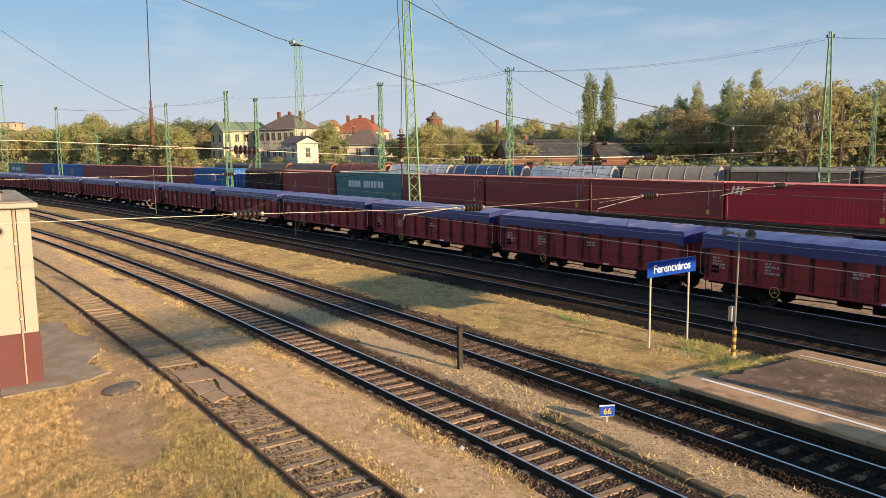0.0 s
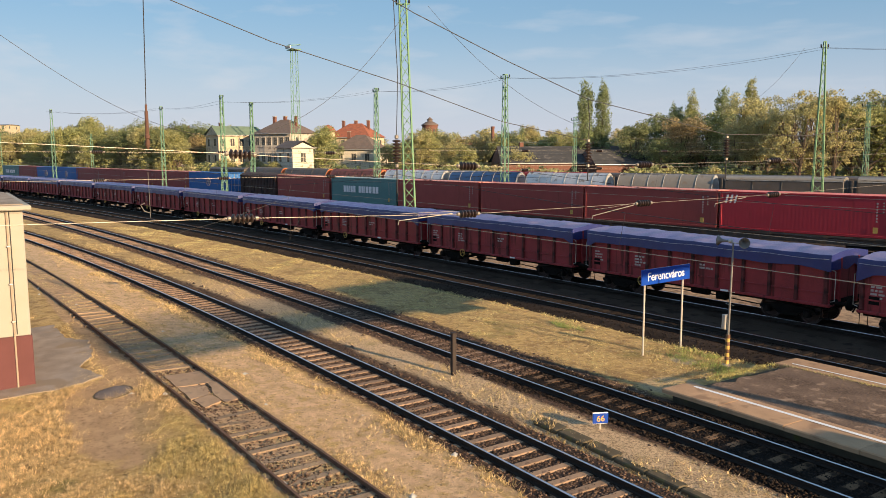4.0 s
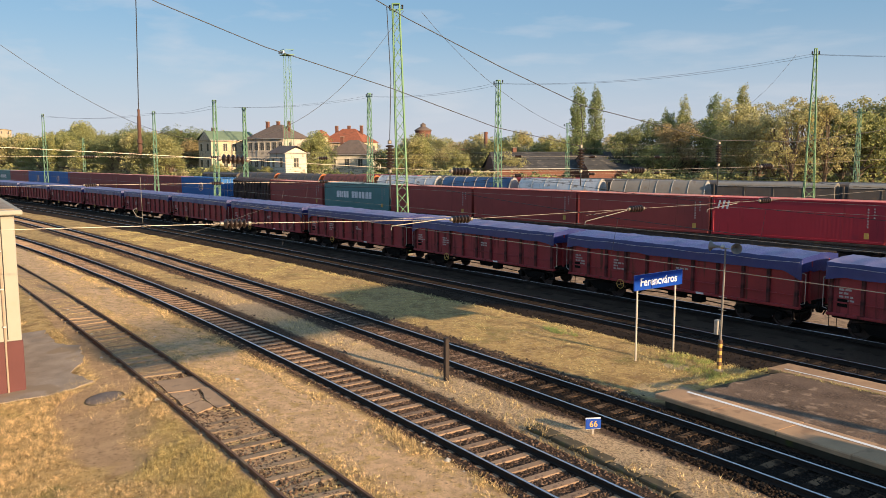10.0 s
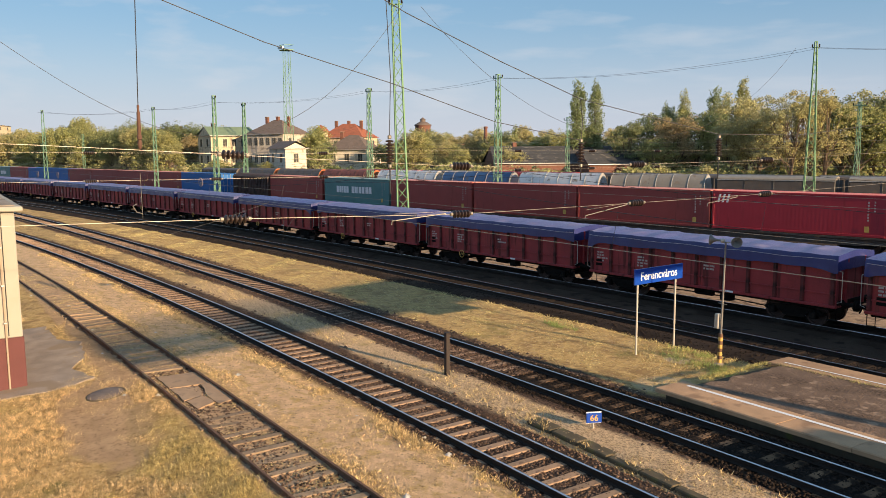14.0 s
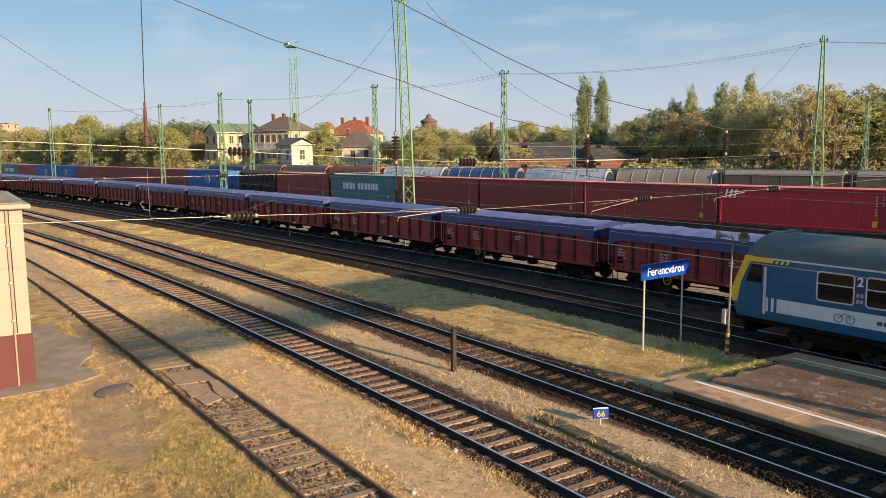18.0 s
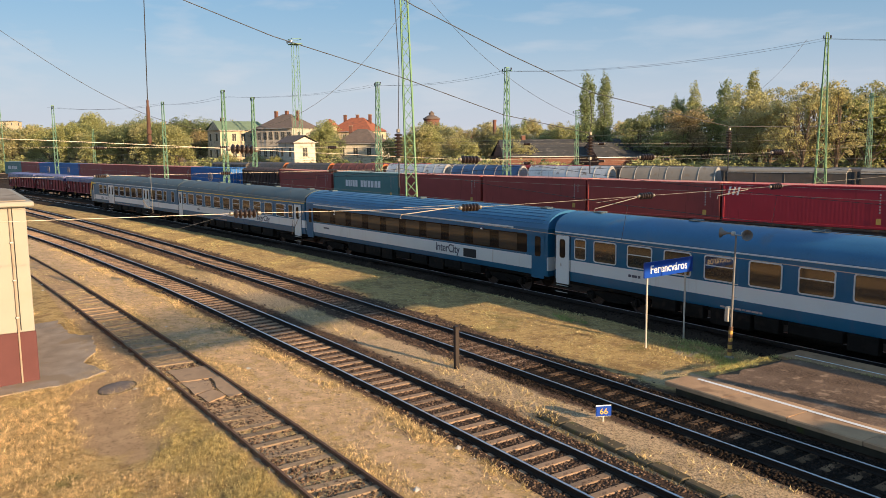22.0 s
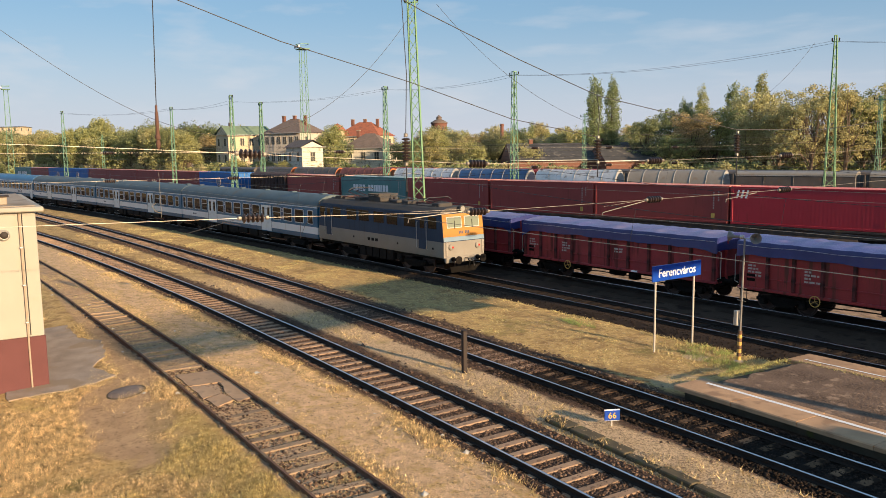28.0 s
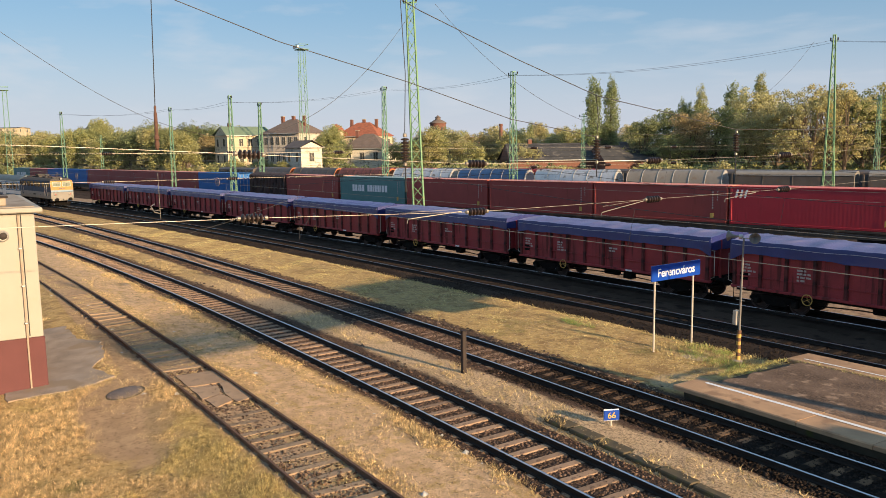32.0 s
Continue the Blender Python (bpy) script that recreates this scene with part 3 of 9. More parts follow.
for i, p in enumerate((T6, T7, T8)):
    build_track("railway_track_%d" % (6 + i), p, {0: -330, 1: -165, 2: -128}[i], 40, "goods siding of the yard on dark cinders", M_ballast_dark, worn=False, rusty=True, bed=False, step=8)


# ---- platform ----
# platform wall: moss, with the shade under the edge mixed into its colour
M_mossshade = material("mossy_shaded_concrete", (0.1, 0.08, 0.055), 0.95, 0, 0.3, 3, 40, 0.4, dirt=(0.12, 0.12, 0.04), dirt_scale=2)
PZ = 0.12


def build_platform():
    pf = thing("platform", Matrix.Identity(4), "low asphalt island platform with concrete edge and worn white line", "platform", kind="structure")
    w = lambda x: T3.y_at(x) + 1.72
    e = lambda x: T4.y_at(x) - 1.62
    xs = [-16.3, -12, -6, 0, 8, 16, 30]
    g = Geo()
    V, F = [], []
    for x in [-14.9] + xs[1:]:
        V += [(x, w(x) + 1.26, PZ), (x, e(x) - 1.2, PZ), (x, w(x) + 1.26, PZ - 0.14), (x, e(x) - 1.2, PZ - 0.14)]
    for i in range(len(xs) - 1):
        a = i * 4
        F += [(a, a + 4, a + 5, a + 1), (a, a + 2, a + 6, a + 4), (a + 1, a + 5, a + 7, a + 3)]
    F += [(0, 1, 3, 2)]
    part("deck", g.add(V, F), M_platform, pf)
    y0, y1 = w(-15.5) + 1.26, e(-15.5) - 1.2
    broken = [(-14.9, e(-14.9) - 1.2), (-15.6, y1)] + [(-15.72 + 0.22 * noise.noise((y * 1.6, 4, 2)) + 0.1 * noise.noise((y * 5, 1, 2)), y) for y in np.arange(y1 - 0.15, y0 + 0.1, -0.15)] + [(-15.6, y0), (-14.9, w(-14.9) + 1.26)]
    part("deck_end", slab_piece(broken, PZ, 0.14), M_platform, pf, "crumbling end of the asphalt")
    V, F = [], []
    for x in xs:
        V += [(x + 0.15, w(x) + 0.3, PZ - 0.14), (x + 0.15, e(x) - 0.3, PZ - 0.14), (x + 0.15, w(x) + 0.3, GROUND - 0.4), (x + 0.15, e(x) - 0.3, GROUND - 0.4)]
    for i in range(len(xs) - 1):
        a = i * 4
        F += [(a, a + 4, a + 5, a + 1), (a, a + 2, a + 6, a + 4), (a + 1, a + 5, a + 7, a + 3)]
    part("retaining_wall", Geo().add(V, F + [(0, 1, 3, 2)]), M_mossshade, pf, "mossy concrete retaining wall, darkened as in shade")
    x = -16.3
    while x < 30:
        L = 1.98
        for y0, y1, dz in ((w(x), w(x) + 1.25, 0.006), (e(x) - 1.19, e(x) - 0.02, 0.004)):
            y0b, y1b = (w(x + L), w(x + L) + 1.25) if y0 == w(x) else (e(x + L) - 1.19, e(x + L) - 0.02)
            z1 = PZ + dz + random.uniform(-0.004, 0.006)
            th = 0.13
            s = Geo().add([(x, y0, z1 - 0.03), (x + L, y0b, z1 - 0.03), (x + L, y1b, z1), (x, y1, z1), (x, y0 + 0.03, z1), (x + L, y0b + 0.03, z1),
                           (x, y0, z1 - th), (x + L, y0b, z1 - th), (x + L, y1b, z1 - th), (x, y1, z1 - th)],
                          [(4, 5, 2, 3), (0, 1, 5, 4), (6, 7, 1, 0), (7, 8, 2, 5, 1), (9, 6, 0, 4, 3), (8, 9, 3, 2), (6, 9, 8, 7)])
            part("edge_slab", s, M_platedge, pf)
        x += 2.0
    for y0, col in ((lambda x: w(x) + 0.95, "white"), (lambda x: e(x) - 0.85, "pale")):
        g = Geo()
        V, F = [], []
        xs2 = np.arange(-15.9, 30, 1.0)
        for x in xs2:
            d = 0.07 if col == "white" else 0.04
            j = 0.012 * noise.noise((x * 1.3, 0, 5))
            V += [(x, y0(x) - d + j, PZ + 0.016), (x, y0(x) + d + j, PZ + 0.016)]
        F = [(2 * i, 2 * i + 2, 2 * i + 3, 2 * i + 1) for i in range(len(xs2) - 1)]
        part("white_line", g.add(V, F), M_whiteline, pf, "worn white safety line")


# the low kerb of a vanished platform between the two main tracks
M_kerb = material("mossy_kerb_concrete", (0.1, 0.078, 0.045), 0.95, 0, 0.35, 3, 40, 0.6, dirt=(0.13, 0.115, 0.04), dirt_scale=2)
kerb = thing("platform_kerb", Matrix.Identity(4), "row of sunken mossy concrete kerb stones", "kerb", kind="structure")
for i in range(9):
    x = -16.7 + i * 1.04
    y = 13.42 + random.uniform(-0.008, 0.008)
    z = ground_height(x + 0.5, 13.75) - 0.035 + random.uniform(-0.015, 0.015)
    back = random.choice((0.12, 0.2, 0.3, 0.34))
    part("kerb_stone", Geo().cbox(-0.5, 0.47 + random.uniform(0, 0.04), -0.12, back, -0.4, 0, 0.03), M_kerb, kerb, at=pose(x + 0.5, y, z, random.uniform(-1, 2), random.uniform(-0.5, 0.5), random.uniform(-0.6, 0.6)))

# concrete pad before the building, crossing slabs in the siding, manhole
def slab_piece(outline, z, th=0.25):
    """A flat slab with a ragged outline of (x, y) corners."""
    g = Geo()
    n = len(outline)
    top = z if callable(z) else (lambda x, y: z)
    V = [(x, y, top(x, y)) for x, y in outline] + [(x, y, top(x, y) - th) for x, y in outline]
    return g.add(V, [tuple(range(n)), tuple(range(n, 2 * n))[::-1]] + [(i, n + i, n + (i + 1) % n, (i + 1) % n) for i in range(n)])


def ragged(corners, step, amp, seed):
    """Corners joined by a wandering, chipped edge."""
    out_line = []
    for (x0, y0), (x1, y1) in zip(corners, corners[1:] + corners[:1]):
        n = max(1, int(math.hypot(x1 - x0, y1 - y0) / step))
        for k in range(n):
            x, y = x0 + (x1 - x0) * k / n, y0 + (y1 - y0) * k / n
            out_line.append((x + amp * noise.noise((x * 1.7, y * 1.7, seed)), y + amp * noise.noise((x * 1.9, y * 1.9, seed + 5))))
    return out_line


build_platform()


M_pad = material("blotchy_pale_concrete", (0.34, 0.275, 0.22), 0.92, 0, 0.35, 1.2, 40, 0.3, dirt=(0.3, 0.225, 0.155), dirt_at=0.52, dirt_scale=0.9)
pad_z = lambda x, y: GROUND + 0.26 * max(0.0, 1 - max(0.0, abs(y - T1.y_at(x)) - 1.4) / 2.2) + 0.055
pad = thing("concrete_pad", Matrix.Identity(4), "cracked grey concrete apron beside the cream building", "pavement", kind="structure")
row = [(-37.5, 0.9), (-37.2, 3.6), (-34.3, 3.75), (-33.0, 4.4), (-31.6, 4.25), (-30.3, 4.1), (-29.5, 3.55), (-28.6, 3.8), (-27.8, 4.05), (-27.4, 3.4), (-27.5, 2.6), (-27.35, 0.9)]
part("slab", slab_piece(ragged(row, 0.3, 0.2, 1), pad_z), M_pad, pad)
M_slab = material("dusty_tan_slab", (0.38, 0.255, 0.16), 0.95, 0, 0.25, 1.5, 40, 0.3, dirt=(0.27, 0.19, 0.13), dirt_scale=1.6, piece=0.12)
cross = thing("track_crossing", Matrix.Identity(4), "broken concrete crossing slabs between the rails of the siding", "track crossing", kind="structure")
for k, (row, tilt) in enumerate(((((-26.3, 5.72), (-26.25, 7.05), (-24.78, 7.1), (-24.86, 5.75)), 0.4), (((-24.78, 5.78), (-24.7, 6.58), (-23.55, 6.42), (-23.3, 5.8)), -1.2), (((-24.66, 6.66), (-24.68, 7.12), (-22.7, 7.15), (-22.5, 6.62), (-23.45, 6.5)), 1.4), (((-23.2, 5.85), (-23.4, 6.38), (-22.6, 6.5), (-22.35, 5.95)), 2.4))):
    cx, cy = sum(p[0] for p in row) / len(row), sum(p[1] for p in row) / len(row)
    part("slab", slab_piece([(x - cx, y - cy) for x, y in ragged(list(row), 0.22, 0.09, 20 + k)], 0.0, 0.16), M_slab, cross, at=pose(cx, cy, 0.005 + 0.006 * tilt, tilt, tilt * 0.6, 0))
M_lid = material("worn_iron_lid", (0.2, 0.155, 0.13), 0.75, 0.1, 0.3, 4, 40, 0.3)
mhx, mhy = -25.76, 4.05
mh = thing("manhole_cover", pose(mhx, mhy, sum(ground_height(mhx + a, mhy + b) for a in (-0.5, 0.5) for b in (-0.5, 0.5)) / 4 + 0.012,
                                 math.degrees(ground_height(mhx, mhy + 0.5) - ground_height(mhx, mhy - 0.5)), -math.degrees(ground_height(mhx + 0.5, mhy) - ground_height(mhx - 0.5, mhy)), 0),
           "round dark iron manhole cover sunk in the earth", "manhole cover")
part("ring", Geo().lathe([(0.6, -0.3), (0.6, -0.015), (0.585, -0.004), (0.53, 0.0), (0.53, -0.3)], (0, 0, 0), n=24), M_kerb, mh, "earth-stained concrete ring")
part("lid", Geo().lathe([(0.525, -0.1), (0.525, 0.008), (0.5, 0.016), (0.05, 0.02)], (0, 0, 0), n=24), M_lid, mh, "worn grey-brown iron lid")


# ---- the cream building ----
M_pipe = material("dull_painted_pipe", (0.36, 0.28, 0.21), 0.6, 0, 0.15, 3, 30, 0.05)


def build_house():
    h = thing("signal_building", pose(-28.35, 2.15, GROUND, 0, 0, 0), "cream rendered railway building with a brick-red plinth", "building")
    part("plinth", Geo().cbox(-9, 0, -9, 0, -0.4, 1.73, 0.02), M_plinth, h, "brick-red painted plinth")
    part("wall", Geo().cbox(-8.97, -0.03, -8.97, -0.03, 1.73, 5.74, 0.02), M_render, h, "cream rendered wall with faint stains")
    part("roof_slab", Geo().cbox(-9.2, 0.2, -9.2, 0.2, 5.742, 5.9, 0.03), M_render, h, "flat roof slab with overhang")
    part("roof_felt", Geo().cbox(-9.0, 0.0, -9.0, 0.0, 5.902, 5.94, 0.02), M_concrete, h, "weathered grey roofing felt")
    part("downpipe", Geo().tube([(0.03, -0.5, 5.7), (0.03, -0.5, 0.1), (0.12, -0.5, 0.02)], 0.03, 8), M_pipe, h)
    part("lightning_rod", Geo().tube([(0.0, -0.42, 5.7), (0.0, -0.42, 1.8)], 0.012, 6), M_wiredark, h)
    for z in (2.2, 3.4, 4.6):
        part("pipe_clamp", Geo().cbox(-0.03, 0.075, -0.555, -0.445, z, z + 0.05, 0.008), M_galv, h)
    lamp = part("wall_lamp", Geo().lathe([(0.17, -0.03), (0.17, 0.09), (0.13, 0.13), (0.13, 0.1)], (0, -0.95, 5.05), "x", 18), M_galv, h, "round grey bulkhead wall lamp")
    part("lamp_glass", Geo().lathe([(0.12, 0.09), (0.11, 0.13), (0.05, 0.16)], (0, -0.95, 5.05), "x", 18), M_black, lamp)
    vent = part("roof_vent", Geo().cbox(-1.2, -0.75, -1.2, -0.75, 5.94, 6.2, 0.03), M_concrete, h)
    part("vent_cap", Geo().cbox(-1.27, -0.68, -1.27, -0.68, 6.2, 6.25, 0.015), M_black, vent)


build_house()


# ---- writing ----
def text_mesh(name, words, size, mat, depth=0.004, spacing=1.0, bold=0.0):
    cu = bpy.data.curves.new(name, "FONT")
    cu.body, cu.size, cu.extrude, cu.align_x, cu.align_y = words, size, depth, "CENTER", "CENTER"
    cu.space_character, cu.offset = spacing, bold
    ob = bpy.data.objects.new(name, cu)
    scene.collection.objects.link(ob)
    me = bpy.data.meshes.new_from_object(ob.evaluated_get(bpy.context.evaluated_depsgraph_get()))
    bpy.data.objects.remove(ob)
    me.materials.clear()
    me.materials.append(mat)
    return me


# ---- station sign ----
def build_station_sign():
    a, b = Vector((-20.6, 21.56, GROUND)), Vector((-20.75, 23.75, GROUND))
    yaw = math.degrees(math.atan2(b.y - a.y, b.x - a.x))
    mid = (a + b) / 2
    s = thing("station_sign", pose(mid.x, mid.y, GROUND, 0, 0, yaw), "blue enamel station name board on two pale posts", "station sign")
    half = (b - a).length / 2
    for x in (-half, half):
        p = part("post", Geo().rod((x, 0, -0.3), (x, 0, 3.15), 0.036, 10), M_postwhite, s)
        part("post_cap", Geo().lathe([(0.04, 3.15), (0.03, 3.18), (0.01, 3.19)], (x, 0, 0), n=10), M_galv, p)
    part("panel", Geo().cbox(-half - 0.28, half + 0.3, -0.095, -0.045, 2.62, 3.2, 0.012), M_signblue, s)
    part("back_rail", Geo().box(-half - 0.2, half + 0.2, -0.044, 0.0, 2.72, 2.78).box(-half - 0.2, half + 0.2, -0.044, 0.0, 3.04, 3.1), M_galv, s)
    part("lettering", text_mesh("lettering", "Ferencv\u00e1ros", 0.43, M_signwhite, 0.003, 1.0, 0.005), M_signwhite, s, "white station name", at=pose(0, -0.1, 2.9, 90, 0, 0))
    e = [(-half - 0.26, 2.635), (half + 0.28, 2.635), (half + 0.28, 3.185), (-half - 0.26, 3.185)]
    g = Geo()
    for (x0, z0), (x1, z1) in zip(e, e[1:] + e[:1]):
        g.box(min(x0, x1) - 0.008, max(x0, x1) + 0.008, -0.101, -0.094, min(z0, z1) - 0.008, max(z0, z1) + 0.008)
    part("border", g, M_signblue, s)


build_station_sign()


def build_number_sign():
    s = thing("number_sign", pose(-15.15, 14.33, GROUND, 0, 0, 66), "small blue plate with the orange number 66 on a short post", "track sign")
    part("post", Geo().rod((0, 0, -0.3), (0, 0, 0.45), 0.025, 8), M_postwhite, s)
    part("plate", Geo().cbox(-0.21, 0.21, -0.06, -0.03, 0.38, 0.65, 0.01), M_signblue, s)
    part("plate_back", Geo().cbox(-0.21, 0.21, -0.029, -0.01, 0.36, 0.675, 0.008), M_signwhite, s)
    part("digits", text_mesh("digits", "66", 0.23, M_orange, 0.003, 1.0, 0.0), M_orange, s, at=pose(0, -0.063, 0.51, 90, 0, 0))


build_number_sign()

post = thing("black_post", pose(-21.6, 13.88, GROUND), "black rusty steel marker post beside the track", "post")
part("shaft", Geo().cbox(-0.075, 0.075, -0.075, 0.075, -0.3, 1.6, 0.015), M_black, post)
part("cap", Geo().cbox(-0.085, 0.085, -0.085, 0.085, 1.6, 1.63, 0.01), M_black, post)


M_polegrey = material("dull_grey_pole_paint", (0.2, 0.19, 0.18), 0.6, 0.2, 0.2, 3, 30, 0.05, dirt=(0.22, 0.12, 0.07), dirt_at=0.6, dirt_scale=3)


def build_speaker_pole():
    s = thing("loudspeaker_pole", pose(-17.9, 22.85, GROUND, 0, 1.2, 0), "slender steel loudspeaker pole with yellow and black striped foot", "pole")
    part("shaft", Geo().rod((0, 0, -0.3), (0, 0, 4.35), 0.046, 10, 0.03), M_polegrey, s)
    part("foot", Geo().lathe([(0.16, -0.1), (0.16, 0.05), (0.08, 0.1)], (0, 0, 0), n=12), M_concrete, s)
    for i in range(8):
        part("stripe", Geo().lathe([(0.075, 0.1 + i * 0.13), (0.075, 0.228 + i * 0.13)], (0, 0, 0), n=12), M_yellow if i % 2 == 0 else M_railold, s)
    box = part("switch_box", Geo().cbox(-0.24, -0.07, -0.09, 0.09, 1.3, 1.82, 0.015), M_postwhite, s, "pale grey switch box")
    part("box_door", Geo().cbox(-0.22, -0.09, -0.1, -0.088, 1.34, 1.78, 0.005), M_galv, box)
    for z in (2.2, 2.65):
        part("clamp", Geo().rod((-0.17, 0, z), (0.17, 0, z), 0.012, 6), M_galv, s)
    part("bracket", Geo().tube([(-0.36, -0.1, 4.42), (0, 0, 4.36), (0.3, 0.25, 4.33)], 0.02, 6), M_galv, s)
    for d, yaw in ((-1, 200), (1, -38)):
        m = pose(0.3 * d, 0.1 * d, 4.4, 0, 0, yaw)
        horn = part("horn", Geo().lathe([(0.035, -0.16), (0.045, 0.0), (0.08, 0.1), (0.19, 0.22), (0.178, 0.225), (0.07, 0.1), (0.025, 0.02)], (0, 0, 0), "x", 18), M_polegrey, s, at=m)
        part("driver", Geo().lathe([(0.06, -0.28), (0.075, -0.27), (0.075, -0.16), (0.04, -0.15)], (0, 0, 0), "x", 12), M_galv, horn)


build_speaker_pole()


# ---- goods wagons ----
M_wagon = material("oxide_red_wagon_paint", (0.28, 0.026, 0.031), 0.6, 0, 0.3, 1.2, 30, 0.1, dirt=(0.12, 0.022, 0.02), dirt_at=0.53, dirt_scale=1.0, streak=True)
# ribs in a darker red than the tub
M_ribpaint = material("dark_red_rib_paint", (0.105, 0.015, 0.015), 0.7, 0, 0.35, 2.0, 30, 0.15, dirt=(0.045, 0.016, 0.013), dirt_at=0.48, dirt_scale=1.5)
M_wagon2 = material("fresh_red_wagon_paint", (0.28, 0.022, 0.026), 0.5, 0, 0.22, 1.2, 30, 0.06, dirt=(0.12, 0.03, 0.02), dirt_at=0.54, dirt_scale=1.0, streak=True)
M_under = material("sooty_running_gear", (0.01, 0.009, 0.0085), 0.85, 0.0, 0.4, 3, 30, 0.2, dirt=(0.026, 0.02, 0.016), dirt_scale=2, spec=0.12)
M_wheel = material("wheel_steel", (0.07, 0.05, 0.045), 0.5, 0.6, 0.2, 3, 30, 0.1)
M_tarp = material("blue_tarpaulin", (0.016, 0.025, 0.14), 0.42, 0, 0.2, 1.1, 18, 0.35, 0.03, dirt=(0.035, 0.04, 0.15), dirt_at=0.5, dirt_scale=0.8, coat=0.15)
# the two top colours carry the low sun on the cloth
M_tarptop = material("lit_pale_tarpaulin_top", (0.13, 0.13, 0.29), 0.4, 0, 0.25, 0.9, 18, 0.4, 0.04, dirt=(0.22, 0.21, 0.36), dirt_at=0.54, dirt_scale=1.1)
M_tarptop2 = material("lit_blue_tarpaulin_top", (0.075, 0.085, 0.26), 0.35, 0, 0.3, 0.9, 18, 0.5, 0.04, dirt=(0.14, 0.145, 0.32), dirt_at=0.55, dirt_scale=1.0)
M_lacing = material("pale_lacing_rope", (0.42, 0.42, 0.48), 0.8, 0, 0.15, 6, 40, 0.1)
M_mark = material("white_lettering_paint", (0.42, 0.36, 0.34), 0.7, 0, 0.1, 8, 60, 0.0, dirt=(0.4, 0.2, 0.16), dirt_at=0.55, dirt_scale=14)
M_hose = material("black_rubber", (0.02, 0.02, 0.02), 0.7, 0, 0.2, 6, 40, 0.1)


def wheelset_mesh(r=0.46):
    g = Geo()
    for s in (-1, 1):
        y = s * 0.72
        g.lathe([(0.08, y - 0.09), (0.14, y - 0.07), (0.14, y - 0.03), (r - 0.09, y - 0.02), (r - 0.06, y - 0.065), (r, y - 0.065), (r, y + 0.05), (r + 0.028, y + 0.066 * s) if s < 0 else (r, y + 0.05),
                 (r - 0.06, y + 0.065), (r - 0.09, y + 0.02), (0.14, y + 0.03), (0.14, y + 0.07), (0.08, y + 0.09)], (0, 0, 0), "y", 24)
    g.rod((0, -0.95, 0), (0, 0.95, 0), 0.08, 10)
    return fixed_normals(g.mesh("wheelset", M_wheel))


ME_wheelset = wheelset_mesh()
ME_wheelset_big = wheelset_mesh(0.59)


def axlebox_mesh():
    g = Geo()
    g.cbox(-0.14, 0.14, -0.13, 0.13, -0.15, 0.17, 0.03)
    g.lathe([(0.11, -0.16), (0.11, -0.12)], (0, 0, 0), "y", 12)
    return fixed_normals(g.mesh("axle_box", M_under))


ME_axlebox = axlebox_mesh()


def spring_mesh():
    g = Geo()
    for i in range(6):
        w = 0.5 - i * 0.07
        g.box(-w, w, -0.05, 0.05, 0.2 + i * 0.022, 0.22 + i * 0.022)
    return g.mesh("leaf_spring", M_under, 0)


ME_spring = spring_mesh()


def bogie(parent, x, base=1.8, side_y=1.0, wheel=None, r=0.46, coil=False):
    g = Geo()
    for s in (-1, 1):
        out = [(-base / 2 - 0.35, 0.5), (-base / 2 - 0.2, 0.66), (-0.5, 0.72), (0.5, 0.72), (base / 2 + 0.2, 0.66), (base / 2 + 0.35, 0.5),
               (base / 2 + 0.2, 0.42), (base / 2 - 0.25, 0.5), (0.42, 0.3), (-0.42, 0.3), (-base / 2 + 0.25, 0.5), (-base / 2 - 0.2, 0.42)]
        g.plate(out, s * side_y - 0.05, s * side_y + 0.05)
    g.cbox(-0.22, 0.22, -side_y, side_y, 0.5, 0.78, 0.03)
    g.box(-base / 2 - 0.4, -base / 2 - 0.32, -side_y, side_y, 0.45, 0.57).box(base / 2 + 0.32, base / 2 + 0.4, -side_y, side_y, 0.45, 0.57)
    b = part("bogie", g, M_under, parent, at=pose(x, 0, 0))
    for e in (-base / 2, base / 2):
        part("wheelset", wheel or ME_wheelset, None, b, at=pose(e, 0, r))
        for s in (-1, 1):
            part("axle_box", ME_axlebox, None, b, at=pose(e, s * (side_y + 0.06), r))
    for s in (-1, 1):
        part("spring", ME_spring, None, b, at=pose(0, s * (side_y + 0.03), 0.22))
    return b


def buffers_mesh():
    g = Geo()
    g.lathe([(0.13, 0.0), (0.13, 0.08), (0.085, 0.1), (0.085, 0.42), (0.11, 0.46), (0.225, 0.52), (0.225, 0.56), (0.12, 0.6), (0.01, 0.61)], (0, 0, 0), "x", 16)
    return fixed_normals(g.mesh("buffer", M_under))


ME_buffer = buffers_mesh()


def add_buffers(v, xend, z=1.05):
    for s in (-1, 1):
        for y in (-0.875, 0.875):
            part("buffer", ME_buffer, None, v, at=pose(s * xend, y, z, 0, 0, 0 if s > 0 else 180))
        part("coupling", Geo().tube([(s * xend, 0, z), (s * (xend + 0.25), 0, z + 0.02), (s * (xend + 0.42), 0, z - 0.2), (s * (xend + 0.3), 0, z - 0.45)], 0.035, 6), M_under, v)
        part("brake_hose", Geo().tube([(s * xend, 0.45, z - 0.1), (s * (xend + 0.2), 0.45, z - 0.2), (s * (xend + 0.35), 0.4, z - 0.5), (s * (xend + 0.55), 0.35, z - 0.45)], 0.025, 6), M_hose, v)


BODY_L, BODY_W = 6.42, 1.38      # half length, half width
FLOOR_Z, RIM_Z = 1.12, 2.98


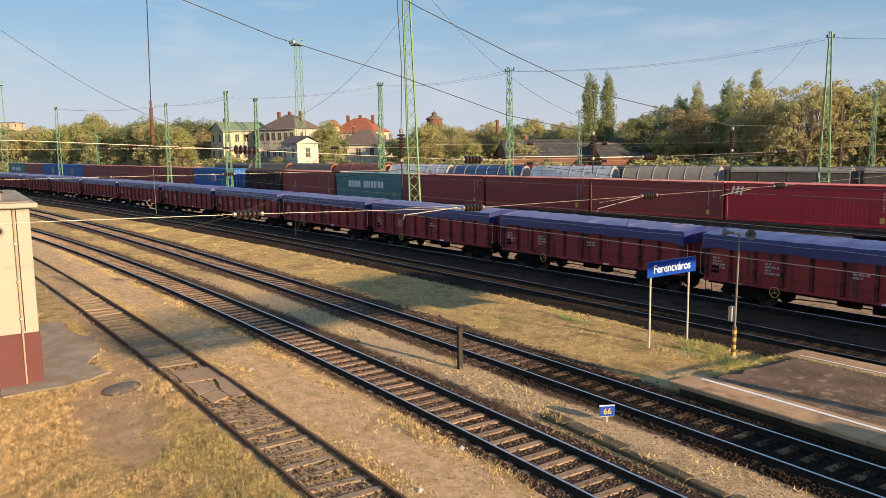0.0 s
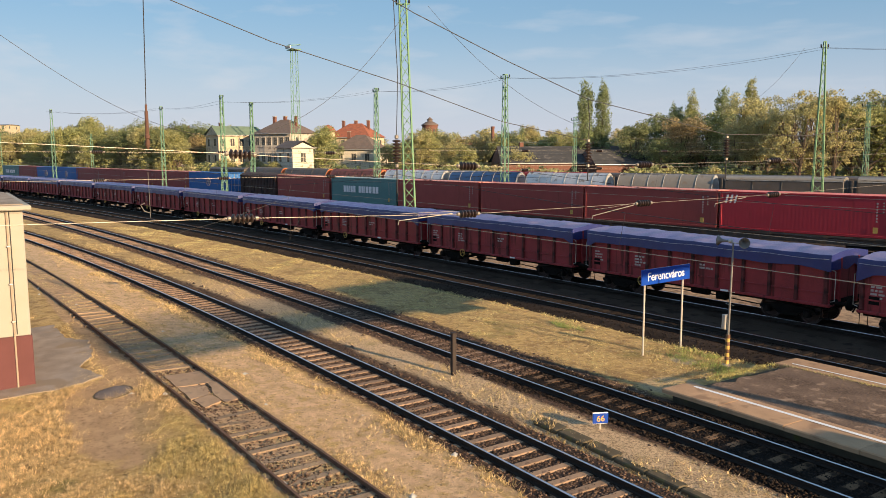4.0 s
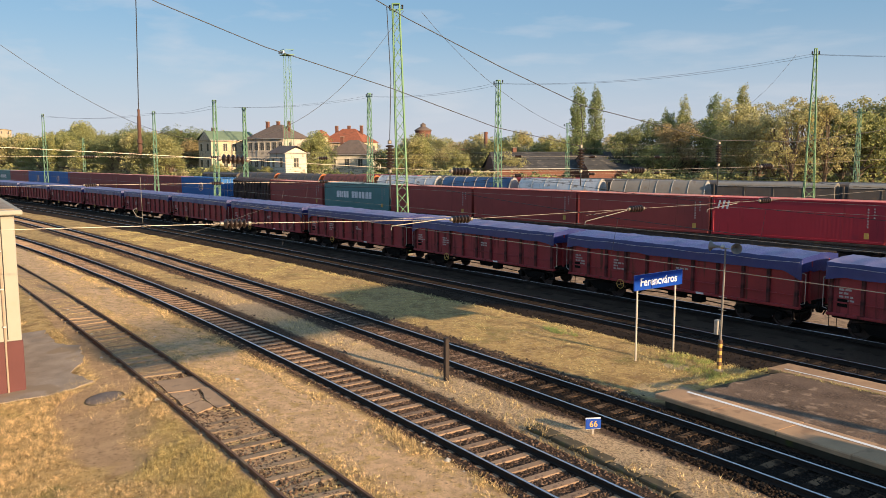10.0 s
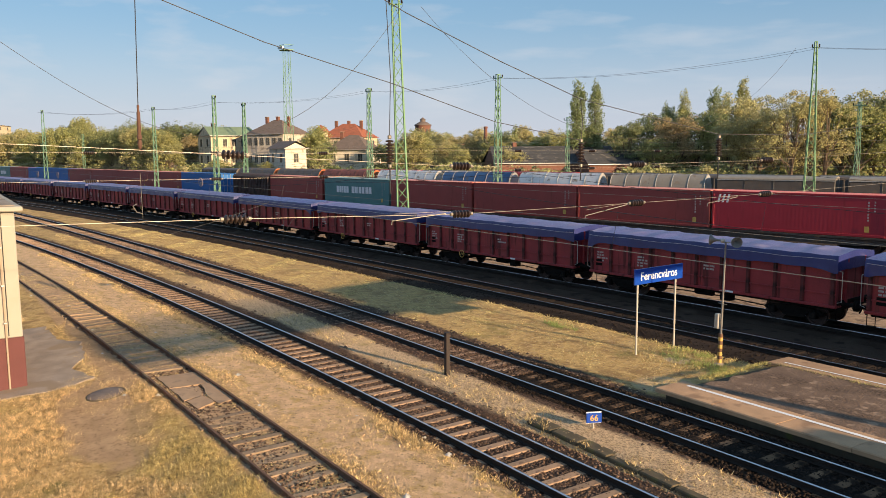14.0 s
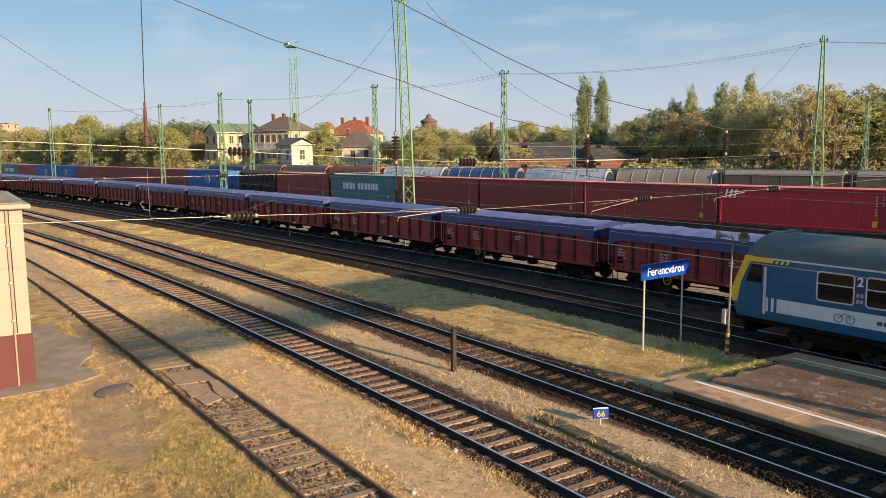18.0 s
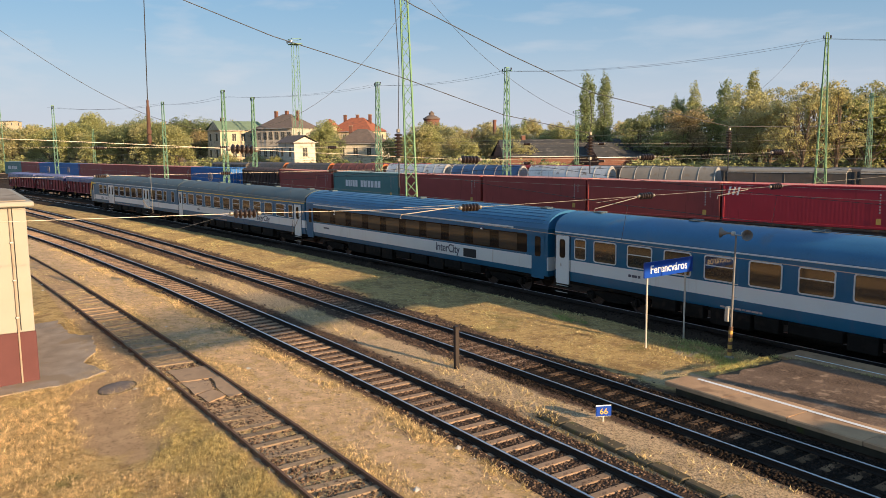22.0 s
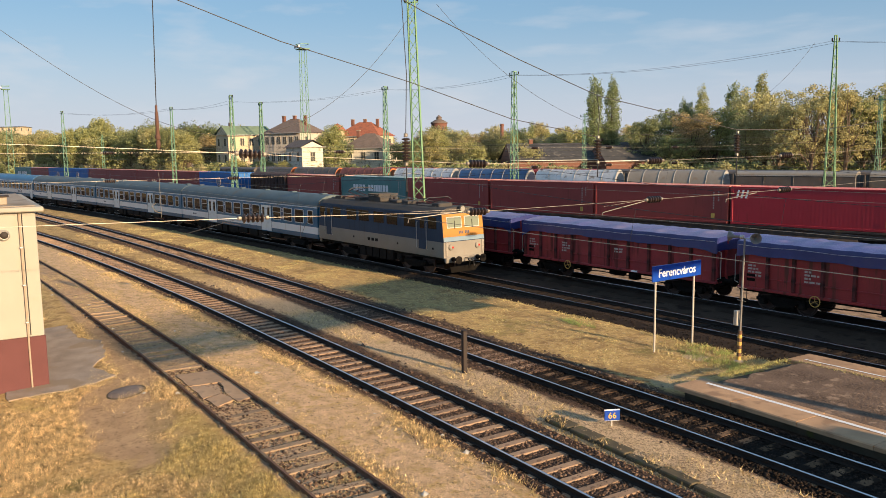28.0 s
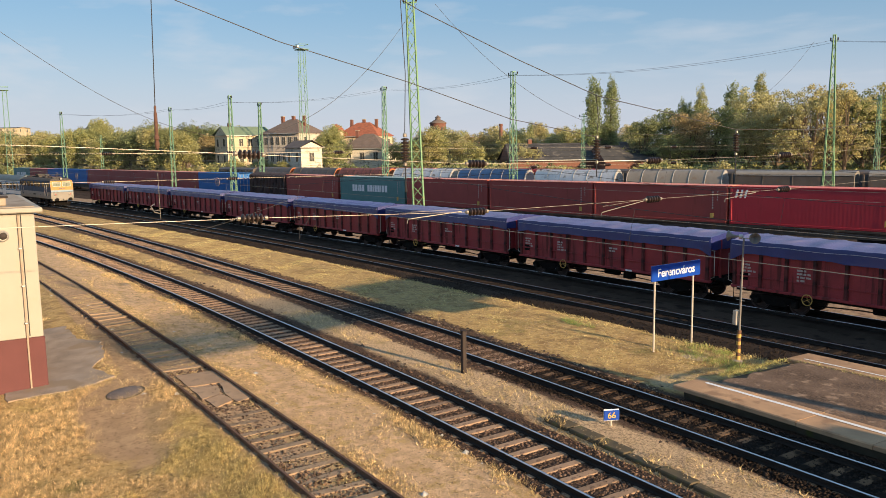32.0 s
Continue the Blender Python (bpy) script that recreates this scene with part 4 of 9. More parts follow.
def tarp_mesh(seed):
    """A tarpaulin over the wagon: sagging between its hoops and wrinkled on top, a skirt with an uneven hem that droops at one end."""
    g = Geo()
    nx = 84
    rows = []
    for i in range(nx + 1):
        x = -BODY_L - 0.08 + (2 * BODY_L + 0.16) * i / nx
        e = min(i, nx - i) / nx
        wr = lambda y, k: 0.055 * noise.noise((x * 0.9 + seed * 7, y * 1.3, k)) + 0.032 * noise.noise((x * 3.4 + seed, y * 3.0 + x, k + 3)) + 0.016 * noise.noise((x * 8.0, y * 6.0 + seed, k))
        droop = 0.3 * max(0.0, 1 - e / 0.05) * (1.0 if (i > nx / 2) == (seed % 2 == 0) else 0.35)
        hem = 2.47 + 0.09 * noise.noise((x * 0.7, seed, 1)) + 0.03 * noise.noise((x * 3.1, seed, 2)) - droop
        fold = 0.035 * noise.noise((x * 2.6, seed * 3, 8)) + 0.02 * noise.noise((x * 6.5, seed, 6))
        bow = 0.05 * math.sin(x * math.pi / 1.3) ** 2
        row = [(x, -BODY_W - 0.14 - 1.4 * abs(fold), hem), (x, -BODY_W - 0.125 - fold, 0.5 * (hem + RIM_Z)), (x, -BODY_W - 0.115 - 0.4 * fold, RIM_Z - 0.06), (x, -BODY_W - 0.08, RIM_Z + 0.06 - 0.4 * bow)]
        for y in (-1.15, -0.9, -0.6, -0.3, 0.0, 0.3, 0.6, 0.9, 1.15):
            row.append((x, y, RIM_Z + 0.12 + 0.07 * (1 - y * y) - bow + wr(y, 1)))
        row += [(x, BODY_W + 0.08, RIM_Z + 0.06 - 0.4 * bow), (x, BODY_W + 0.115 + 0.4 * fold, RIM_Z - 0.06), (x, BODY_W + 0.125 + fold, 2.72), (x, BODY_W + 0.14 + abs(fold), hem + 0.03)]
        rows.append(row)
    n = len(rows[0])
    V = [p for r in rows for p in r]
    F = [(i * n + k, (i + 1) * n + k, (i + 1) * n + k + 1, i * n + k + 1) for i in range(nx) for k in range(n - 1)]
    for end, s in ((0, -1), (nx, 1)):
        b = len(V)
        for k in range(n):
            x, y, z = rows[end][k]
            V.append((x + s * (0.02 + 0.09 * abs(noise.noise((y * 2, seed, s)))), y * 0.99, min(z, 2.45 + 0.2 * noise.noise((y * 1.5, seed, 4 * s)))))
        F += [(end * n + k, end * n + k + 1, b + k + 1, b + k) if s < 0 else (end * n + k + 1, end * n + k, b + k, b + k + 1) for k in range(n - 1)]
    g.add(V, F)
    me = g.mesh("tarpaulin", [M_tarp, M_tarptop2 if seed == 2 else M_tarptop], 50)
    # up-facing faces get the paler colour, as if lit from above
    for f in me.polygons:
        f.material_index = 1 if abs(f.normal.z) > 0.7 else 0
    return me


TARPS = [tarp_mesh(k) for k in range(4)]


def rib_mesh(mat):
    g = Geo()
    g.add([(-0.09, -0.02, 0.98), (0.09, -0.02, 0.98), (0.06, -0.12, 1.08), (-0.06, -0.12, 1.08), (-0.09, -0.02, RIM_Z - 0.1), (0.09, -0.02, RIM_Z - 0.1), (0.06, -0.1, RIM_Z - 0.1), (-0.06, -0.1, RIM_Z - 0.1)],
          [(0, 1, 2, 3), (3, 2, 6, 7), (0, 3, 7, 4), (1, 5, 6, 2), (4, 7, 6, 5)])
    return fixed_normals(g.mesh("rib", mat, 0))


def open_wagon(mat, tarp_i, marks_seed):
    w = thing("open_goods_wagon", Matrix.Identity(4), "oxide-red open goods wagon under a blue tarpaulin" if mat is M_wagon else "bright red open goods wagon under a blue tarpaulin", "goods wagon", "wagons of the goods train")
    g = Geo()
    g.cbox(-BODY_L, BODY_L, -BODY_W, -BODY_W + 0.06, FLOOR_Z - 0.1, RIM_Z, 0.01).cbox(-BODY_L, BODY_L, BODY_W - 0.06, BODY_W, FLOOR_Z - 0.1, RIM_Z, 0.01)
    g.cbox(-BODY_L, -BODY_L + 0.06, -BODY_W + 0.061, BODY_W - 0.061, FLOOR_Z - 0.1, RIM_Z, 0.01).cbox(BODY_L - 0.06, BODY_L, -BODY_W + 0.061, BODY_W - 0.061, FLOOR_Z - 0.1, RIM_Z, 0.01)
    g.box(-BODY_L + 0.07, BODY_L - 0.07, -BODY_W + 0.07, BODY_W - 0.07, FLOOR_Z - 0.06, FLOOR_Z)
    part("tub", g, mat, w, "ribbed red steel tub")
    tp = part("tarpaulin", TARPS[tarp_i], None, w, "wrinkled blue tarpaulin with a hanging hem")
    part("lacing_rope", Geo().tube([(x, -BODY_W - 0.15 - 0.012 * math.sin(x * 5), 2.86 + 0.02 * math.sin(x * 1.9 + tarp_i)) for x in np.linspace(-BODY_L, BODY_L, 40)], 0.011, 4), M_lacing, tp, "pale lacing rope along the skirt")
    part("sill", Geo().cbox(-BODY_L - 0.04, BODY_L + 0.04, -BODY_W - 0.1, BODY_W + 0.1, FLOOR_Z - 0.2, FLOOR_Z - 0.08, 0.02), mat, w)
    for s in (-1, 1):
        part("top_rim", Geo().cbox(-BODY_L, BODY_L, s * (BODY_W + 0.03) - 0.05, s * (BODY_W + 0.03) + 0.05, RIM_Z - 0.09, RIM_Z + 0.01, 0.02), mat, w)
    rm = rib_mesh(M_ribpaint)
    xs = [-6.3, -5.05, -3.85, -2.6, -1.3, 0.0, 1.3, 2.6, 3.85, 5.05, 6.3]
    for x in xs:
        part("rib", rm, None, w, at=pose(x, -BODY_W + 0.01, 0))
        part("rib", rm, None, w, at=pose(x, BODY_W - 0.01, 0, 0, 0, 180))
    for s in (-1, 1):
        for y in (-0.7, 0.7):
            part("end_rib", Geo().cbox(s * (BODY_L + 0.05) - 0.06, s * (BODY_L + 0.05) + 0.06, y - 0.07, y + 0.07, 0.95, RIM_Z - 0.1, 0.02), mat, w)
        part("headstock", Geo().cbox(s * (BODY_L + 0.02) - 0.06, s * (BODY_L + 0.02) + 0.02, -1.3, 1.3, 0.85, 1.2, 0.02), M_under, w)
        for y in (-1.38, 1.2):
            part("handrail", Geo().tube([(s * (BODY_L + 0.05), y, 1.15), (s * (BODY_L + 0.22), y, 1.2), (s * (BODY_L + 0.22), y, 2.4), (s * (BODY_L + 0.05), y, 2.45)], 0.017, 6), M_galv, w)
        st = part("step", Geo().cbox(s * 6.25 - 0.18, s * 6.25 + 0.18, -1.42, -1.2, 0.42, 0.45, 0.008), M_under, w)
        part("step_hanger", Geo().tube([(s * 6.25 - 0.16, -1.28, 0.95), (s * 6.25 - 0.16, -1.3, 0.44), (s * 6.25 + 0.16, -1.3, 0.44), (s * 6.25 + 0.16, -1.28, 0.95)], 0.018, 5), M_under, st)
    part("underframe", Geo().cbox(-6.3, 6.3, -0.45, 0.45, 0.75, 0.92, 0.02).cbox(-6.3, 6.3, -1.25, -1.15, 0.8, 0.94, 0.01).cbox(-6.3, 6.3, 1.15, 1.25, 0.8, 0.94, 0.01), M_under, w)
    part("brake_cylinder", Geo().rod((-0.6, -0.5, 0.62), (0.3, -0.5, 0.62), 0.17, 12), M_under, w)
    part("brake_gear", Geo().tube([(-3.3, -0.9, 0.5), (-1, -0.95, 0.62), (1, -0.95, 0.62), (3.3, -0.9, 0.5)], 0.03, 6).box(1.0, 1.5, -1.0, -0.6, 0.45, 0.8), M_under, w)
    hw = part("handwheel", Geo().tube([(-2.85 + 0.22 * math.cos(a), -1.5, 0.83 + 0.22 * math.sin(a)) for a in [k * math.pi / 10 for k in range(21)]], 0.02, 6), M_yellow, w, "yellow brake handwheel")
    part("spokes", Geo().rod((-2.85, -1.5, 0.83), (-2.85, -1.5, 1.04), 0.012, 5).rod((-2.85, -1.5, 0.83), (-3.03, -1.5, 0.72), 0.012, 5).rod((-2.85, -1.5, 0.83), (-2.67, -1.5, 0.72), 0.012, 5).rod((-2.85, -1.5, 0.83), (-2.85, -1.3, 0.83), 0.02, 5), M_yellow, hw)
    rnd = random.Random(marks_seed)
    for x0 in (-6.0, -3.4, 0.35):
        g = Geo()
        for k in range(4 if x0 != 0.35 else 2):
            x = x0
            for _ in range(rnd.randrange(2, 4)):
                wd = rnd.uniform(0.08, 0.28)
                g.box(x, x + wd, -BODY_W - 0.004, -BODY_W - 0.002, 1.95 - k * 0.14, 2.03 - k * 0.14)
                x += wd + 0.05
        part("marking", g, M_mark, w, "rows of faded white bars")
    part("marking_plate", Geo().cbox(-6.05, -5.65, -BODY_W - 0.02, -BODY_W - 0.001, 1.3, 1.62, 0.006), M_under, w, "dark label holder")
    part("label_strip", Geo().box(1.55, 1.95, -BODY_W - 0.115, -BODY_W - 0.105, 0.945, 1.03), M_signwhite, w, "white strip on the sill")
    part("lower_rail", Geo().cbox(-BODY_L, BODY_L, -BODY_W - 0.045, -BODY_W - 0.004, 1.44, 1.5, 0.01), mat, w)
    bogie(w, -4.5)
    bogie(w, 4.5)
    add_buffers(w, 6.42)
    return w


WAGON_PITCH = 14.04
# where one coupling of the goods train stands on its track, second by second
GOODS_AT = [(0, -39.45), (1, -33.8), (2, -28.3), (3, -22.95), (4, -18.1), (5.5, -11.2), (7, -4.16), (8.5, 2.6), (10, 9.1), (11.5, 15.0), (13, 20.6), (14.5, 26.65), (16.5, 34.25),
            (18, 39.6), (20, 46.6), (22, 53.6), (24, 60.55), (26, 67.45), (28, 74.4), (30, 81.3), (32, 88.15)]
wagon_a = open_wagon(M_wagon, 0, 1)
wagon_b = open_wagon(M_wagon, 1, 2)
wagon_c = open_wagon(M_wagon2, 2, 3)
wagon_d = open_wagon(M_wagon, 3, 4)
protos = [wagon_a, wagon_b, wagon_c, wagon_d]
# wagon k hangs left of coupling k; k = -14 is the last wagon of the train
ORDER = "abadcbadcabdcabdcab"
used = set()
goods_train = []
for n, k in enumerate(range(-14, 5)):
    kind = protos["abcd".index(ORDER[n])]
    if kind in used:
        ob = copy_thing(kind, Matrix.Identity(4))
    else:
        ob, _ = kind, used.add(kind)
    goods_train.append((ob, WAGON_PITCH * (k - 0.5)))
for ob, off in goods_train:
    ob.matrix_basis = T5.rigid(GOODS_AT[0][1] + off, 4.5)


# ---- passenger train ----
M_cblue = material("coach_blue_paint", (0.005, 0.1, 0.205), 0.4, 0, 0.1, 0.8, 25, 0.03, dirt=(0.02, 0.1, 0.2), dirt_at=0.58, dirt_scale=0.7, coat=0.25, streak=True, spec=0.3)
M_cwhite = material("coach_light_grey_band", (0.6, 0.64, 0.66), 0.4, 0, 0.06, 0.8, 25, 0.03, dirt=(0.5, 0.49, 0.48), dirt_at=0.6, dirt_scale=0.8, coat=0.2, streak=True)
M_croof = material("grimy_grey_blue_roof", (0.075, 0.105, 0.115), 0.55, 0, 0.2, 0.7, 18, 0.1, dirt=(0.13, 0.13, 0.12), dirt_at=0.55, dirt_scale=0.5)
M_croofblue = material("blue_coach_roof", (0.03, 0.14, 0.29), 0.4, 0, 0.15, 0.7, 18, 0.06, dirt=(0.1, 0.14, 0.19), dirt_at=0.58, dirt_scale=0.5)
M_cframe = material("aluminium_window_frame", (0.55, 0.56, 0.57), 0.5, 0.15, 0.05, 4, 30, 0.02)
M_glass = glass_material("dark_coach_glass", (0.012, 0.011, 0.01), 0.06)
M_glassbrown = glass_material("bronze_mirror_glass", (0.16, 0.135, 0.1), 0.06, 0.75)
M_glassdim = glass_material("smoky_brown_glass", (0.09, 0.08, 0.065), 0.06, 0.5)
M_cyellow = material("signal_yellow_paint", (0.8, 0.52, 0.03), 0.45, 0, 0.08, 1.5, 25, 0.03, dirt=(0.55, 0.36, 0.06), dirt_at=0.62)
M_gang = material("black_gangway_rubber", (0.018, 0.018, 0.02), 0.8, 0, 0.2, 3, 30, 0.2)
M_rednose = material("red_signal_lamp", (0.5, 0.02, 0.01), 0.3, 0, 0.1, 4, 20, 0.0)
M_classblue = material("dark_blue_sign_film", (0.01, 0.05, 0.13), 0.35, 0, 0.05, 2, 30, 0.02)

CW = 1.41       # half width of a coach


def coach_outline(w=CW, z0=0.98, eave=3.3, top=4.05, belly=1.3):
    side = [(w - 0.06, z0), (w, belly), (w, 2.6), (w - 0.02, eave - 0.1)]
    arc = [(w - 0.02 - (w - 0.02) * (1 - math.cos(a)), eave + (top - eave) * math.sin(a)) for a in [k * math.pi / 2 / 7 for k in range(1, 8)]]
    right = side + [(y, z) for y, z in arc]
    return right


def shell(z_lo, z_hi, w=CW, off=0.0):
    """The strip of a coach's cross-section between two heights, both sides as one closed ring."""
    full = coach_outline(w)
    pts = [(y, z) for y, z in full if z_lo - 1e-6 <= z <= z_hi + 1e-6]

    def y_at(z):
        for (y0, z0), (y1, z1) in zip(full, full[1:]):
            if min(z0, z1) <= z <= max(z0, z1) and z1 != z0:
                return y0 + (y1 - y0) * (z - z0) / (z1 - z0)
        return full[-1][0]
    if not pts or pts[0][1] > z_lo + 1e-6:
        pts = [(y_at(z_lo), z_lo)] + pts
    if pts[-1][1] < z_hi - 1e-6:
        pts = pts + [(y_at(z_hi), z_hi)]
    pts = [(y + off, z) for y, z in pts]
    return pts + [(-y, z) for y, z in reversed(pts) if abs(y) > 1e-3]


def rounded(x0, x1, z0, z1, r=0.09, n=4):
    out = []
    for cx, cz, a0 in ((x1 - r, z1 - r, 0), (x0 + r, z1 - r, 90), (x0 + r, z0 + r, 180), (x1 - r, z0 + r, 270)):
        out += [(cx + r * math.cos(radians(a0 + 90 * k / n)), cz + r * math.sin(radians(a0 + 90 * k / n))) for k in range(n + 1)]
    return out


def ring_plate(outer, inner, y0, y1):
    g = Geo()
    n = len(outer)
    V = [(x, y0, z) for x, z in outer] + [(x, y0, z) for x, z in inner] + [(x, y1, z) for x, z in outer] + [(x, y1, z) for x, z in inner]
    F = []
    for i in range(n):
        j = (i + 1) % n
        F += [(i, j, n + j, n + i), (2 * n + i, 3 * n + i, 3 * n + j, 2 * n + j), (i, 2 * n + i, 2 * n + j, j), (n + i, n + j, 3 * n + j, 3 * n + i)]
    return g.add(V, F)


def coach_window(v, x0, x1, side, z0=2.03, z1=2.94, bar=True, glass=None, frame_mat=None, frame=0.05):
    y = side * CW
    fr = ring_plate(rounded(x0 - frame, x1 + frame, z0 - frame, z1 + frame, 0.12), rounded(x0, x1, z0, z1, 0.08), y - 0.01 * side, y + 0.02 * side)
    w = part("window", fr, frame_mat or M_cframe, v)
    part("pane", Geo().plate(rounded(x0, x1, z0, z1, 0.08), y + 0.002 * side, y + 0.008 * side), glass or M_glass, w)
    if bar:
        part("window_bar", Geo().box(x0, x1, min(y + 0.008 * side, y + 0.022 * side), max(y + 0.008 * side, y + 0.022 * side), z0 + 0.58 * (z1 - z0), z0 + 0.58 * (z1 - z0) + 0.035), M_cframe, w)
    return w


def class_mark(v, x, side, z=2.5):
    y = side * (CW + 0.006)
    p = part("class_panel", Geo().plate(rounded(x - 0.17, x + 0.17, z - 0.5, z + 0.5, 0.05), side * (CW + 0.001), y), M_classblue, v, "blue panel with class number and symbols")
    part("class_number", text_mesh("class_number", "2", 0.42, M_signwhite, 0.002, 1, 0.006), M_signwhite, p, at=pose(x, y + 0.003 * side, z + 0.27, 90, 0, 0 if side < 0 else 180))
    for k in range(4):
        part("symbol", Geo().box(x - 0.11 + (k % 2) * 0.13, x - 0.02 + (k % 2) * 0.13, min(y, y + 0.003 * side), max(y, y + 0.003 * side), z - 0.1 - 0.2 * (k // 2) - 0.12, z - 0.1 - 0.2 * (k // 2)), M_mark, p)


def underneath(v, half, pivot, base=2.5):
    for x in (-pivot, pivot):
        bogie(v, x, base, 1.02)
    rnd = random.Random(int(half * 100))
    x = -pivot + 2.4
    while x < pivot - 2.6:
        wd, h = rnd.uniform(0.8, 2.0), rnd.uniform(0.35, 0.6)
        for s in (-1, 1):
            part("equipment_box", Geo().cbox(x, x + wd, s * 1.2 - 0.25, s * 1.2 + 0.1, 0.95 - h, 0.97, 0.02), M_under, v)
        x += wd + rnd.uniform(0.1, 0.5)
    part("floor_frame", Geo().cbox(-half, half, -1.25, 1.25, 0.8, 0.975, 0.03), M_under, v)


def roof_clutter(v, half, n=4):
    for k in range(n):
        x = -half + 1.5 + (2 * half - 3) * k / (n - 1)
        part("roof_vent", Geo().cbox(x - 0.25, x + 0.25, -0.22, 0.22, 4.02, 4.12, 0.03), M_croof, v)


def coach_body(v, half, roof_mat, band=(1.31, 1.8), stripe=True):
    part("lower_side", Geo().prism(shell(0.98, band[0]), -half, half), M_cblue, v, "dark blue sill")
    part("grey_band", Geo().prism(shell(band[0], band[1]), -half, half), M_cwhite, v, "light grey band below the windows")
    part("upper_side", Geo().prism(shell(band[1], 3.22), -half, half), M_cblue, v, "deep blue window band")
    part("roof", Geo().prism(shell(3.22, 4.05), -half, half), roof_mat, v, "curved grimy roof")
    if stripe:
        for s in (-1, 1):
            part("gutter", Geo().cbox(-half, half, s * (CW - 0.005) - 0.02, s * (CW - 0.005) + 0.02, 3.16, 3.22, 0.01), M_cwhite, v, "pale grey gutter line")
    for e in (-1, 1):
        part("gangway", Geo().cbox(e * (half + 0.12) - 0.16, e * (half + 0.12) + 0.14, -0.72, 0.72, 1.1, 3.5, 0.08), M_gang, v)


def sliding_door(v, x0, x1, side, z0=1.05, leaves=2):
    y = side * CW
    w = (x1 - x0) / leaves
    for k in range(leaves):
        a, b = x0 + w * k + 0.012, x0 + w * (k + 1) - 0.012
        d = part("door", Geo().plate(rounded(a, b, z0, 3.02, 0.06), y - 0.02 * side, y + 0.016 * side), M_cwhite, v, "light grey door leaf")
        mid = (a + b) / 2
        hw = min(0.18, w * 0.3)
        part("door_window", Geo().plate(rounded(mid - hw, mid + hw, 2.0, 2.86, 0.12), y + 0.017 * side, y + 0.024 * side), M_glass, d)
        part("door_handle", Geo().cbox(mid - 0.12, mid - 0.06, min(y + 0.016 * side, y + 0.05 * side), max(y + 0.016 * side, y + 0.05 * side), 1.6, 1.75, 0.008), M_galv, d)
    for x in (x0 - 0.06, x1 + 0.06):
        part("door_seal", Geo().box(x - 0.02, x + 0.02, min(y, y + 0.012 * side), max(y, y + 0.012 * side), z0, 3.05), M_gang, v)
    st = part("step", Geo().cbox(x0 + 0.05, x1 - 0.05, side * 1.3 - 0.14, side * 1.3 + 0.14, 0.66, 0.7, 0.01), M_under, v)
    part("tread", Geo().cbox(x0 + 0.05, x1 - 0.05, side * 1.42 - 0.03, side * 1.42 + 0.03, 0.7, 0.73, 0.008), M_galv, st, "pale worn step edge")
    part("tread", Geo().cbox(x0 + 0.05, x1 - 0.05, side * 1.46 - 0.03, side * 1.46 + 0.03, 0.4, 0.43, 0.008), M_galv, st, "pale worn step edge")


def text_bars(v, x, z, n, h, side, mat, seed, gap=0.04, wide=(0.1, 0.3), name="marking"):
    rnd = random.Random(seed)
    y = side * (CW + 0.002)
    for k in range(n):
        w = rnd.uniform(*wide)
        part(name, Geo().box(x, x + w, min(y, y + 0.003 * side), max(y, y + 0.003 * side), z, z + h), mat, v)
        x += w + gap


M_text = material("dark_lettering_paint", (0.06, 0.065, 0.1), 0.6, 0, 0.1, 8, 60, 0.0)


def commuter_coach():
    """Long coach with two double doors a side."""
    half = 12.92
    v = thing("passenger_coach", Matrix.Identity(4), "blue and light grey passenger coach with double doors and framed windows", "passenger coach", "coaches of the passenger train")
    coach_body(v, half, M_croof)
    wins = [(-12.5, -11.95), (-11.4, -10.2), (-9.65, -8.45), (-7.95, -6.8), (-4.45, -3.25), (-2.75, -1.5), (-1.05, 0.22), (0.76, 1.98), (2.52, 3.75), (6.14, 7.37), (7.89, 9.14), (9.65, 10.9), (11.59, 12.28)]
    for side in (-1, 1):
        for k, (a, b) in enumerate(wins):
            coach_window(v, a, b, side, bar=k % 3 != 2)
        sliding_door(v, -6.53, -4.73, side)
        sliding_door(v, 4.05, 5.78, side)
        for x in (-3.0, 2.25, 7.63):
            class_mark(v, x, side)
        text_bars(v, -3.6, 1.08, 14, 0.08, side, M_mark, 5, 0.05)
        text_bars(v, -10.2, 1.5, 3, 0.12, side, M_text, 6)
    underneath(v, half, 9.2)
    roof_clutter(v, half, 6)
    add_buffers(v, half + 0.0)
    return v


